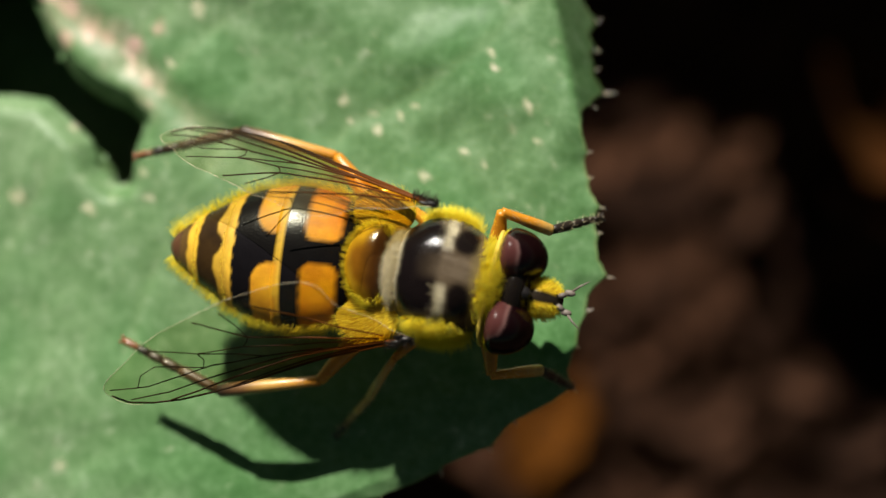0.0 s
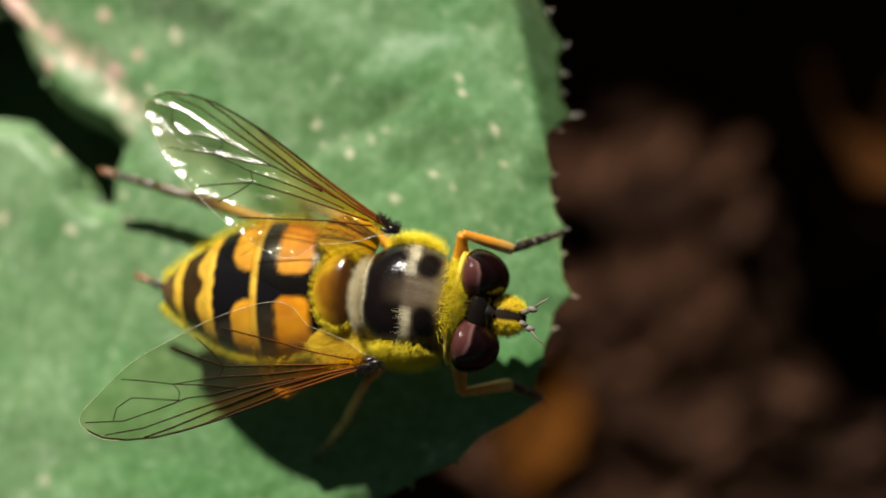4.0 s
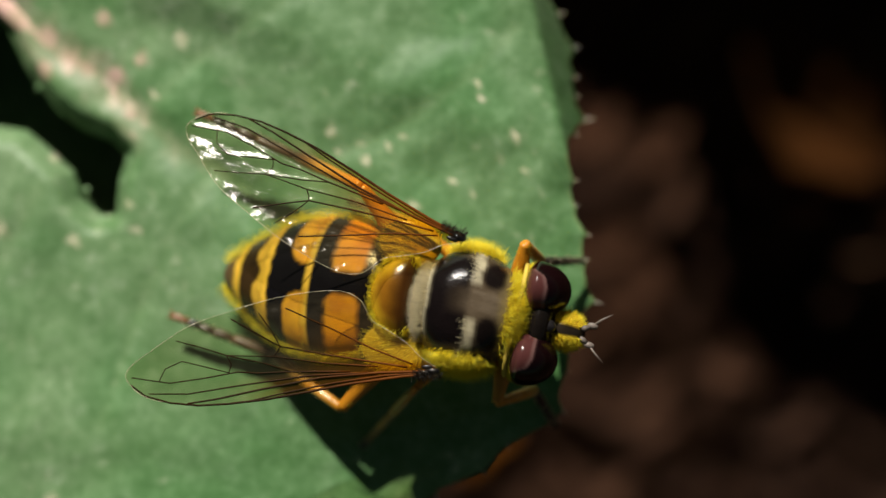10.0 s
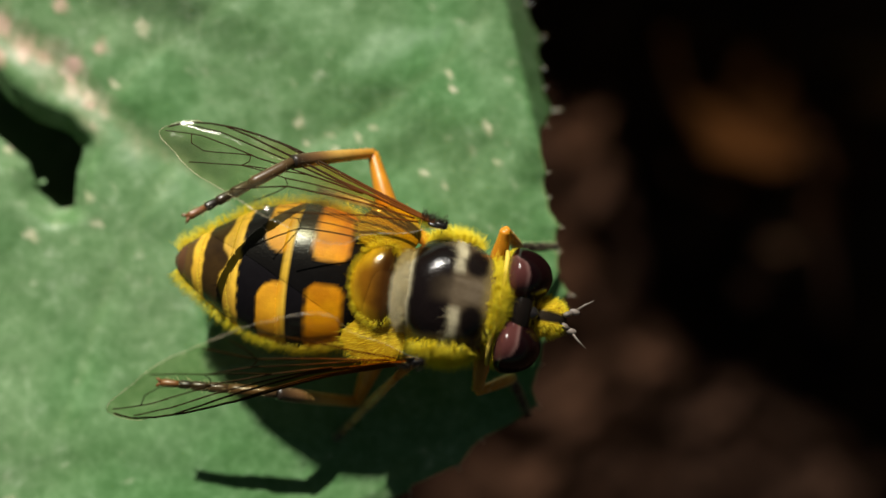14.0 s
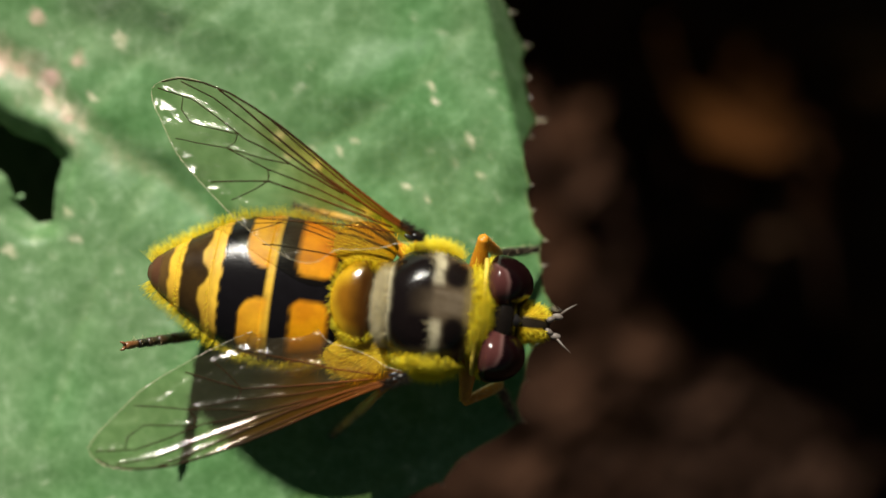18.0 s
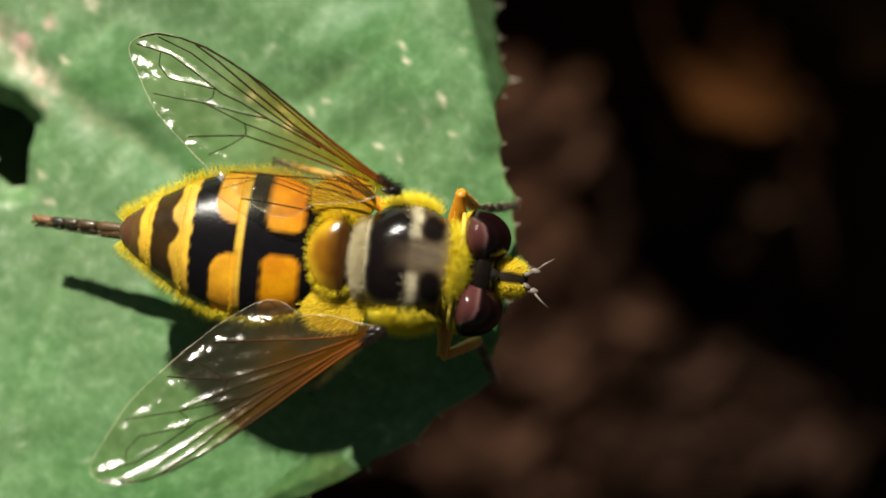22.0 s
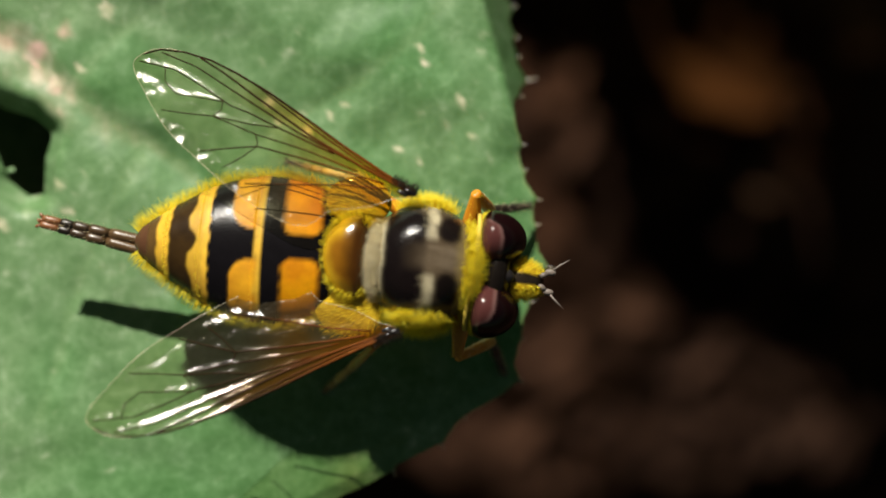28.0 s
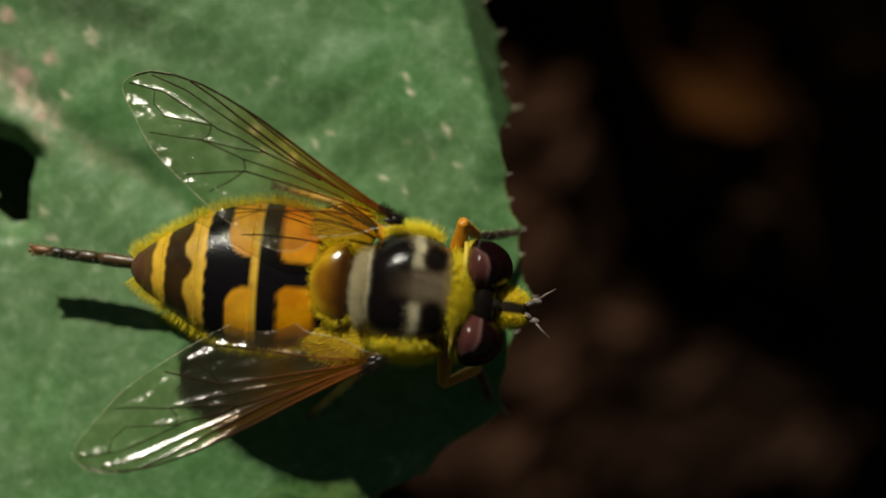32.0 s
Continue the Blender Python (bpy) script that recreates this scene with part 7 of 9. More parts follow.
        (10.25, pose(0.00597, 0.00095, -0.00153, -0.0, 0.0, 29.6)), (10.5, pose(0.00605, 0.00082, -0.00145, -0.0, 0.0, 34.6)), (10.75, pose(0.00275, 0.00179, -0.00255, 24.2, -1.1, 67.2)),
        (11, pose(0.00133, 0.00242, -0.00035, 47.1, 14.0, 111.2)), (11.25, pose(0.00116, 0.00226, 0.00040, 53.4, 15.3, 124.3)), (11.5, pose(0.00095, 0.00203, 0.00046, 56.9, 22.7, 131.3)),
        (11.75, pose(0.00095, 0.00187, 0.00088, 47.6, 20.3, 143.7)), (12, pose(0.00092, 0.00166, 0.00119, 35.3, 14.3, 150.2)), (12.125, pose(0.00193, 0.00154, 0.00238, 35.2, 0.0, 137.3)),
        (12.25, pose(0.00304, 0.00088, 0.00303, 37.4, -11.1, 120.5)), (12.333, pose(0.00166, 0.00111, 0.00244, 44.5, -25.5, 99.1)), (12.417, pose(0.00067, 0.00117, 0.00122, 54.9, -37.6, 74.5)),
        (12.5, pose(0.00030, 0.00081, -0.00029, 66.3, -48.5, 46.3)), (12.75, pose(0.00026, 0.00070, 0.00001, 66.5, -78.9, 93.5)), (12.833, pose(0.00062, 0.00077, 0.00141, 8.2, -60.6, 168.3)),
        (12.917, pose(0.00150, 0.00058, 0.00251, -3.3, -33.0, -175.1)), (13, pose(0.00273, 0.00037, 0.00309, -9.1, -3.4, -168.5)), (13.25, pose(0.00369, 0.00113, 0.00295, 12.9, -6.8, 157.8)),
        (13.375, pose(0.00296, 0.00200, 0.00243, 6.9, 1.3, 136.3)), (13.5, pose(0.00285, 0.00248, 0.00192, -13.5, -0.6, 120.1)), (13.75, pose(0.00314, 0.00243, 0.00203, -9.4, -12.5, 111.8)),
        (14, pose(0.00327, 0.00228, 0.00221, -6.2, -17.7, 106.8)), (14.25, pose(0.00358, 0.00205, 0.00241, -7.0, -20.9, 97.2)), (14.5, pose(0.00390, 0.00181, 0.00255, -6.4, 4.1, 77.3)),
        (14.75, pose(0.00359, 0.00156, 0.00276, -17.8, -6.8, 66.5)), (15, pose(0.00331, 0.00129, 0.00290, -15.6, -7.3, 53.9)), (15.25, pose(0.00306, 0.00116, 0.00294, -13.2, -5.4, 42.6)),
        (15.333, pose(0.00449, 0.00218, 0.00201, -9.1, -24.0, 43.0)), (15.417, pose(0.00536, 0.00245, 0.00023, -5.3, -42.4, 40.6)), (15.5, pose(0.00519, 0.00196, -0.00170, -0.8, -60.5, 35.0)),
        (15.75, pose(0.00548, 0.00164, -0.00170, 0.2, -62.0, 23.1)), (16, pose(0.00580, 0.00111, -0.00170, -0.4, -60.9, 13.0)), (16.25, pose(0.00598, 0.00054, -0.00170, 1.3, -58.7, 2.6)),
        (16.5, pose(0.00649, 0.00011, -0.00051, 16.1, -76.7, -16.6)), (16.75, pose(0.00606, 0.00043, 0.00159, 61.3, -73.0, -72.1)), (16.833, pose(0.00519, 0.00087, 0.00244, 16.7, -50.1, -31.1)),
        (16.917, pose(0.00405, 0.00106, 0.00291, 8.1, -22.9, -15.8)), (17, pose(0.00287, 0.00089, 0.00301, 4.4, 5.9, -7.0)), (17.125, pose(0.00274, 0.00090, 0.00298, -11.1, -8.2, 20.7)),
        (17.25, pose(0.00265, 0.00089, 0.00297, -23.2, -17.3, 51.1)), (17.375, pose(0.00252, 0.00074, 0.00297, -29.8, 14.7, 60.5)), (17.5, pose(0.00240, 0.00059, 0.00297, -45.0, 46.5, 72.2)),
        (17.583, pose(0.00232, 0.00203, 0.00222, -15.7, 52.0, 125.7)), (17.667, pose(0.00270, 0.00297, 0.00090, -5.8, 29.7, 163.7)), (17.75, pose(0.00316, 0.00309, -0.00072, 1.6, -0.5, -175.4)),
        (17.875, pose(0.00265, 0.00298, -0.00084, 3.6, -0.7, -164.4)), (18, pose(0.00210, 0.00280, -0.00080, 3.3, 0.6, -153.7)), (18.25, pose(0.00209, 0.00280, -0.00080, 3.4, 0.9, -153.6)),
        (18.5, pose(0.00209, 0.00280, -0.00079, 3.3, 0.8, -153.5)), (18.583, pose(0.00210, 0.00268, -0.00115, 0.7, -15.7, -172.6)), (18.667, pose(0.00214, 0.00255, -0.00145, -0.8, -27.4, 164.1)),
        (18.75, pose(0.00221, 0.00242, -0.00170, -0.0, -29.2, 136.9)), (18.875, pose(0.00171, 0.00197, -0.00187, 32.0, -53.3, 90.6)), (19, pose(0.00129, 0.00155, -0.00184, 66.1, -31.5, 46.8)),
        (19.125, pose(0.00144, 0.00184, -0.00174, 61.9, -26.5, 26.7)), (19.25, pose(0.00157, 0.00212, -0.00156, 53.4, -15.9, 11.1)), (19.5, pose(0.00243, 0.00267, -0.00145, 35.7, -7.4, 7.2)),
        (19.625, pose(0.00331, 0.00220, -0.00229, 8.3, 6.6, 9.7)), (19.75, pose(0.00404, 0.00132, -0.00281, 3.6, 20.5, 10.1)), (20, pose(0.00545, -0.00008, -0.00238, 5.6, 14.9, 20.8)),
        (20.25, pose(0.00269, 0.00111, -0.00290, 34.5, 15.5, 68.8)), (20.333, pose(0.00345, 0.00261, -0.00180, 14.9, 5.8, 82.2)), (20.417, pose(0.00288, 0.00313, -0.00029, -7.8, 8.0, 95.2)),
        (20.5, pose(0.00143, 0.00249, 0.00041, -30.0, 20.4, 104.3)), (20.75, pose(0.00227, 0.00262, 0.00142, -17.0, 0.4, 60.1)), (21, pose(0.00437, 0.00260, 0.00151, -3.3, 17.2, 20.7)),
        (21.25, pose(0.00618, 0.00144, -0.00000, 0.0, 6.0, -12.4)), (21.5, pose(0.00652, 0.00023, -0.00000, 0.0, 0.0, -24.8)), (21.75, pose(0.00652, 0.00017, -0.00000, 0.0, -13.7, -16.5)),
        (22, pose(0.00652, 0.00016, -0.00000, 0.0, 9.2, -6.9)), (22.25, pose(0.00653, 0.00013, -0.00000, 0.0, 8.9, -10.5)), (22.5, pose(0.00652, 0.00006, -0.00025, 0.0, 24.9, -13.7)),
        (22.75, pose(0.00612, 0.00021, -0.00154, 0.0, 0.0, -9.7)), (22.875, pose(0.00633, 0.00051, -0.00099, 1.1, -33.4, -9.6)), (23, pose(0.00639, 0.00083, -0.00042, 10.9, -66.4, -16.6)),
        (23.25, pose(0.00571, 0.00140, 0.00161, 146.6, -65.1, -148.0)), (23.5, pose(0.00494, 0.00259, 0.00093, 138.1, -53.3, -122.5)), (23.625, pose(0.00378, 0.00303, -0.00086, 27.2, -57.8, -15.5)),
        (23.75, pose(0.00200, 0.00231, -0.00170, 0.0, -14.6, 24.8)), (23.875, pose(0.00198, 0.00196, -0.00208, 16.7, 7.7, 67.2)), (24, pose(0.00192, 0.00163, -0.00231, 33.2, 1.6, 114.7)),
        (24.25, pose(0.00096, 0.00151, -0.00143, 29.8, -24.7, 128.2)), (24.375, pose(0.00074, 0.00169, -0.00063, 31.5, -24.4, 128.4)), (24.5, pose(0.00055, 0.00149, 0.00014, 30.5, -21.2, 130.1)),
        (24.75, pose(0.00056, 0.00150, -0.00024, 31.0, -16.5, 127.0)), (25, pose(0.00081, 0.00153, -0.00113, 31.2, -14.1, 116.2)), (25.25, pose(0.00155, 0.00152, -0.00212, 27.0, -8.6, 106.3)),
        (25.5, pose(0.00277, 0.00146, -0.00276, 18.8, -2.2, 96.5)), (25.562, pose(0.00407, 0.00254, -0.00176, 9.3, 0.1, 93.8)), (25.625, pose(0.00481, 0.00282, 0.00004, -0.2, 1.4, 90.8)),
        (25.688, pose(0.00453, 0.00225, 0.00190, -9.8, 1.8, 87.6)), (25.75, pose(0.00331, 0.00108, 0.00299, -19.3, 1.0, 84.2)), (26, pose(0.00416, 0.00112, 0.00286, -18.9, -4.3, 77.0)),
        (26.25, pose(0.00504, 0.00119, 0.00241, -8.0, -0.9, 68.8)), (26.5, pose(0.00564, 0.00134, 0.00175, 0.0, 2.2, 63.7)), (26.75, pose(0.00532, 0.00127, 0.00214, 0.0, -4.1, 59.7)),
        (27, pose(0.00578, 0.00131, 0.00157, 0.0, 0.0, 57.9)), (27.25, pose(0.00621, 0.00138, -0.00000, 0.0, 0.0, 54.5)), (27.5, pose(0.00625, 0.00130, -0.00000, 0.0, 0.0, 45.6)),
        (27.75, pose(0.00644, 0.00074, -0.00000, 0.0, 0.0, 11.8)), (28, pose(0.00653, 0.00012, -0.00000, -0.0, 0.0, -16.4)), (28.25, pose(0.00653, 0.00007, -0.00000, -0.0, 0.0, -13.8)),
        (28.5, pose(0.00617, 0.00003, -0.00147, -0.0, -39.3, -10.5)), (28.625, pose(0.00653, 0.00011, 0.00008, 23.4, -72.1, -31.4)), (28.75, pose(0.00608, 0.00024, 0.00160, 144.5, -67.8, -148.8)),
        (29, pose(0.00583, 0.00135, 0.00146, 152.4, -72.5, -134.8)), (29.25, pose(0.00506, 0.00248, 0.00101, -85.2, -79.0, 113.9)), (29.5, pose(0.00436, 0.00300, 0.00025, -136.7, -60.0, 169.0)),
        (29.625, pose(0.00379, 0.00314, -0.00023, -140.8, -37.2, 166.1)), (29.75, pose(0.00313, 0.00310, -0.00063, -122.2, -14.7, 159.9)), (29.875, pose(0.00262, 0.00299, -0.00079, -109.3, -10.2, -176.0)),
        (30, pose(0.00207, 0.00280, -0.00078, -95.1, -1.8, -153.6)), (30.083, pose(0.00213, 0.00270, -0.00113, -70.8, -13.6, -175.0)), (30.167, pose(0.00221, 0.00259, -0.00144, -40.2, -21.4, 161.2)),
        (30.25, pose(0.00232, 0.00247, -0.00170, -6.1, -22.1, 135.7)), (30.333, pose(0.00223, 0.00294, -0.00041, -9.6, 4.5, 115.7)), (30.417, pose(0.00184, 0.00265, 0.00087, -22.8, 22.8, 88.4)),
        (30.5, pose(0.00154, 0.00180, 0.00188, -31.8, 22.9, 54.8)), (30.625, pose(0.00263, 0.00149, 0.00271, -16.5, 11.4, 31.7)), (30.75, pose(0.00361, 0.00061, 0.00310, -2.8, 9.9, 7.3)),
        (30.833, pose(0.00532, 0.00085, 0.00234, 1.5, -8.3, -6.7)), (30.917, pose(0.00639, 0.00057, 0.00073, 2.6, -25.6, -21.6)), (31, pose(0.00630, 0.00009, -0.00119, 0.0, -43.3, -35.5)),
        (31.25, pose(0.00632, 0.00003, -0.00113, 0.0, -29.4, -39.9)), (31.5, pose(0.00636, 0.00001, -0.00101, 0.0, -18.2, -39.5)), (31.75, pose(0.00642, 0.00005, -0.00081, 0.0, -5.3, -29.1)),
        (32, pose(0.00650, 0.00016, -0.00042, 0.0, 2.4, -9.2))])
    # hind right leg: thigh, then shin and foot in the thigh's space
    walk(hind_right["femur"], [
        (0, pose(-0.00160, -0.00095, -0.00120, 0.0, -0.0, -124.4)), (0.25, pose(-0.00160, -0.00095, -0.00120, 0.0, -0.0, -160.9)), (0.5, pose(-0.00160, -0.00095, -0.00120, 0.0, -0.0, -179.3)),
        (0.75, pose(-0.00160, -0.00095, -0.00120, 0.0, -0.0, 179.1)), (1, pose(-0.00160, -0.00095, -0.00120, 0.0, -0.0, 178.9)), (1.25, pose(-0.00160, -0.00095, -0.00120, 0.0, -0.0, 179.3)),
        (1.5, pose(-0.00160, -0.00095, -0.00120, 0.0, -0.0, -180.0)), (1.625, pose(-0.00160, -0.00095, -0.00120, 0.0, -0.0, -179.7)), (1.75, pose(-0.00160, -0.00095, -0.00120, 0.0, -0.0, -179.4)),
        (2, pose(-0.00160, -0.00095, -0.00120, 0.0, 10.8, -179.0)), (2.25, pose(-0.00160, -0.00095, -0.00120, 0.0, 26.4, 177.0)), (2.5, pose(-0.00160, -0.00095, -0.00120, 0.0, 29.2, 173.3)),
        (2.75, pose(-0.00160, -0.00095, -0.00120, 0.0, 25.2, 179.2)), (3, pose(-0.00160, -0.00095, -0.00120, 0.0, 10.9, -169.0)), (3.25, pose(-0.00160, -0.00095, -0.00120, 0.0, -0.0, -155.4)),
        (3.5, pose(-0.00160, -0.00095, -0.00120, 0.0, -0.0, -146.2)), (3.625, pose(-0.00160, -0.00095, -0.00120, 0.0, -0.0, -142.4)), (3.75, pose(-0.00160, -0.00095, -0.00120, 0.0, -0.0, -138.5)),
        (4, pose(-0.00160, -0.00095, -0.00120, -0.0, -5.9, -131.7)), (4.25, pose(-0.00160, -0.00095, -0.00120, 0.0, 23.4, -129.0)), (4.5, pose(-0.00160, -0.00095, -0.00120, 0.0, 32.1, -125.9)),
        (4.75, pose(-0.00160, -0.00095, -0.00120, 0.0, -0.0, -110.1)), (5, pose(-0.00160, -0.00095, -0.00120, 0.0, 29.2, -117.0)), (5.25, pose(-0.00160, -0.00095, -0.00120, 0.0, -0.0, -144.9)),
        (5.5, pose(-0.00160, -0.00095, -0.00120, 0.0, -0.0, -179.3)), (5.75, pose(-0.00160, -0.00095, -0.00120, 0.0, -0.0, 176.9)), (6, pose(-0.00160, -0.00095, -0.00120, 0.0, -0.0, 176.4)),
        (6.125, pose(-0.00160, -0.00095, -0.00120, 0.0, -0.0, 176.1)), (6.25, pose(-0.00160, -0.00095, -0.00120, 0.0, -0.0, 175.7)), (6.5, pose(-0.00160, -0.00095, -0.00120, 0.0, 26.9, 178.2)),
        (6.583, pose(-0.00160, -0.00095, -0.00120, 0.0, 24.8, -179.8)), (6.667, pose(-0.00160, -0.00095, -0.00120, 0.0, 22.7, -177.8)), (6.75, pose(-0.00160, -0.00095, -0.00120, 0.0, 20.5, -175.9)),
        (6.875, pose(-0.00160, -0.00095, -0.00120, 0.0, 17.0, -174.0)), (7, pose(-0.00160, -0.00095, -0.00120, 0.0, 13.5, -172.1)), (7.25, pose(-0.00160, -0.00095, -0.00120, 0.0, 12.9, -172.1)),
        (7.5, pose(-0.00160, -0.00095, -0.00120, 0.0, 12.3, -172.2)), (7.625, pose(-0.00160, -0.00095, -0.00120, 0.0, 22.1, -166.1)), (7.75, pose(-0.00160, -0.00095, -0.00120, 0.0, 31.7, -159.2)),
        (7.812, pose(-0.00160, -0.00095, -0.00120, 0.0, 31.9, -152.3)), (7.875, pose(-0.00160, -0.00095, -0.00120, 0.0, 31.8, -145.4)), (7.938, pose(-0.00160, -0.00095, -0.00120, 0.0, 31.3, -138.5)),
        (8, pose(-0.00160, -0.00095, -0.00120, 0.0, 30.5, -131.8)), (8.25, pose(-0.00160, -0.00095, -0.00120, -0.0, 30.5, -120.7)), (8.5, pose(-0.00160, -0.00095, -0.00120, -0.0, 22.6, -122.7)),
        (8.625, pose(-0.00160, -0.00095, -0.00120, -0.0, 11.3, -126.5)), (8.75, pose(-0.00160, -0.00095, -0.00120, 0.0, -0.0, -130.0)), (9, pose(-0.00160, -0.00095, -0.00120, 0.0, -0.0, -137.1)),
        (9.25, pose(-0.00160, -0.00095, -0.00120, 0.0, -0.0, -137.0)), (9.5, pose(-0.00160, -0.00095, -0.00120, 0.0, -0.0, -136.1)), (9.75, pose(-0.00160, -0.00095, -0.00120, 0.0, -0.0, -132.2)),
        (10, pose(-0.00160, -0.00095, -0.00120, 0.0, -0.0, -123.6)), (10.25, pose(-0.00160, -0.00095, -0.00120, -0.0, 21.2, -114.5)), (10.5, pose(-0.00160, -0.00095, -0.00120, -0.0, 29.7, -108.9)),
        (10.75, pose(-0.00160, -0.00095, -0.00120, -0.0, 28.3, -113.6)), (11, pose(-0.00160, -0.00095, -0.00120, -0.0, 27.3, -118.1)), (11.25, pose(-0.00160, -0.00095, -0.00120, -0.0, 30.5, -103.3)),
        (11.5, pose(-0.00160, -0.00095, -0.00120, -0.0, 30.5, -88.8)), (11.625, pose(-0.00160, -0.00095, -0.00120, -0.0, 31.1, -97.2)), (11.75, pose(-0.00160, -0.00095, -0.00120, -0.0, 31.1, -105.7)),
        (11.875, pose(-0.00160, -0.00095, -0.00120, -0.0, 23.2, -110.9)), (12, pose(-0.00160, -0.00095, -0.00120, -0.0, 15.2, -115.5)), (12.25, pose(-0.00160, -0.00095, -0.00120, -0.0, 31.1, -86.8)),
        (12.5, pose(-0.00160, -0.00095, -0.00120, -0.0, 30.5, -53.6)), (12.75, pose(-0.00160, -0.00095, -0.00120, 0.0, 19.3, -47.0)), (13, pose(-0.00160, -0.00095, -0.00120, 0.0, 27.1, -42.7)),
        (13.125, pose(-0.00160, -0.00095, -0.00120, -0.0, -10.3, -45.1)), (13.25, pose(-0.00160, -0.00095, -0.00120, -0.0, -47.7, -48.4)), (13.5, pose(-0.00160, -0.00095, -0.00120, 20.6, -54.5, -74.6)),
        (13.75, pose(-0.00160, -0.00095, -0.00120, 13.5, -48.5, -91.1)), (13.833, pose(-0.00160, -0.00095, -0.00120, 0.0, -22.2, -97.3)), (13.917, pose(-0.00160, -0.00095, -0.00120, 0.0, 4.3, -101.4)),
        (14, pose(-0.00160, -0.00095, -0.00120, 0.0, 30.8, -105.8)), (14.25, pose(-0.00160, -0.00095, -0.00120, 0.0, 28.3, -127.8)), (14.5, pose(-0.00160, -0.00095, -0.00120, 0.0, 27.9, -150.4)),
        (14.75, pose(-0.00160, -0.00095, -0.00120, 0.0, 19.5, -161.5)), (15, pose(-0.00160, -0.00095, -0.00120, 0.0, 8.6, -166.0)), (15.25, pose(-0.00160, -0.00095, -0.00120, 0.0, -0.0, -167.6)),
        (15.5, pose(-0.00160, -0.00095, -0.00120, -0.0, -0.0, -169.4)), (15.75, pose(-0.00160, -0.00095, -0.00120, 0.0, -0.0, -173.4)), (16, pose(-0.00160, -0.00095, -0.00120, -0.0, -0.0, -178.8)),
        (16.25, pose(-0.00160, -0.00095, -0.00120, 0.0, -0.0, 176.1)), (16.5, pose(-0.00160, -0.00095, -0.00120, 0.0, 12.2, 173.2)), (16.75, pose(-0.00160, -0.00095, -0.00120, 0.0, 27.4, -172.4)),
        (16.833, pose(-0.00160, -0.00095, -0.00120, 0.0, 28.9, -164.7)), (16.917, pose(-0.00160, -0.00095, -0.00120, 0.0, 29.9, -156.8)), (17, pose(-0.00160, -0.00095, -0.00120, 0.0, 30.5, -148.8)),
        (17.25, pose(-0.00160, -0.00095, -0.00120, 0.0, 30.5, -139.7)), (17.375, pose(-0.00160, -0.00095, -0.00120, 0.0, 30.5, -138.9)), (17.5, pose(-0.00160, -0.00095, -0.00120, 0.0, 30.5, -138.1)),
        (17.562, pose(-0.00160, -0.00095, -0.00120, 0.0, 30.5, -139.3)), (17.625, pose(-0.00160, -0.00095, -0.00120, 0.0, 30.5, -140.6)), (17.688, pose(-0.00160, -0.00095, -0.00120, 0.0, 30.5, -141.8)),
        (17.75, pose(-0.00160, -0.00095, -0.00120, 0.0, 30.5, -143.1)), (18, pose(-0.00160, -0.00095, -0.00120, 0.0, 30.5, -148.4)), (18.083, pose(-0.00160, -0.00095, -0.00120, 0.0, 31.5, -136.8)),
        (18.167, pose(-0.00160, -0.00095, -0.00120, 0.0, 31.5, -125.0)), (18.25, pose(-0.00160, -0.00095, -0.00120, 0.0, 30.5, -113.4)), (18.5, pose(-0.00160, -0.00095, -0.00120, 3.9, 30.5, -68.0)),
        (18.625, pose(-0.00160, -0.00095, -0.00120, -0.0, 25.6, -82.2)), (18.75, pose(-0.00160, -0.00095, -0.00120, -0.0, 19.4, -95.2)), (19, pose(-0.00160, -0.00095, -0.00120, -0.0, 24.7, -118.0)),
        (19.25, pose(-0.00160, -0.00095, -0.00120, 0.0, 30.5, -107.0)), (19.375, pose(-0.00160, -0.00095, -0.00120, -0.0, 30.1, -99.5)), (19.5, pose(-0.00160, -0.00095, -0.00120, -0.0, 29.3, -92.1)),
        (19.583, pose(-0.00160, -0.00095, -0.00120, -0.0, 20.6, -108.5)), (19.667, pose(-0.00160, -0.00095, -0.00120, -0.0, 10.6, -123.0)), (19.75, pose(-0.00160, -0.00095, -0.00120, -0.0, -0.0, -136.5)),
        (19.875, pose(-0.00160, -0.00095, -0.00120, -0.0, 3.8, -154.5)), (20, pose(-0.00160, -0.00095, -0.00120, -0.0, 7.1, -172.7)), (20.125, pose(-0.00160, -0.00095, -0.00120, 0.0, 3.7, -156.4)),
        (20.25, pose(-0.00160, -0.00095, -0.00120, 0.0, -0.0, -140.1)), (20.333, pose(-0.00160, -0.00095, -0.00120, -0.0, 7.3, -127.0)), (20.417, pose(-0.00160, -0.00095, -0.00120, -0.0, 14.3, -113.4)),
        (20.5, pose(-0.00160, -0.00095, -0.00120, -0.0, 20.4, -99.0)), (20.75, pose(-0.00160, -0.00095, -0.00120, -0.0, -0.0, -115.2)), (21, pose(-0.00160, -0.00095, -0.00120, -0.0, -0.0, -144.4)),
        (21.25, pose(-0.00160, -0.00095, -0.00120, -0.0, -0.0, -173.8)), (21.375, pose(-0.00160, -0.00095, -0.00120, -0.0, -0.0, 179.0)), (21.5, pose(-0.00160, -0.00095, -0.00120, -0.0, -0.0, 171.9)),
        (21.75, pose(-0.00160, -0.00095, -0.00120, -0.0, -0.0, 172.4)), (22, pose(-0.00160, -0.00095, -0.00120, -0.0, -0.0, 173.2)), (22.25, pose(-0.00160, -0.00095, -0.00120, -0.0, -0.0, 173.7)),
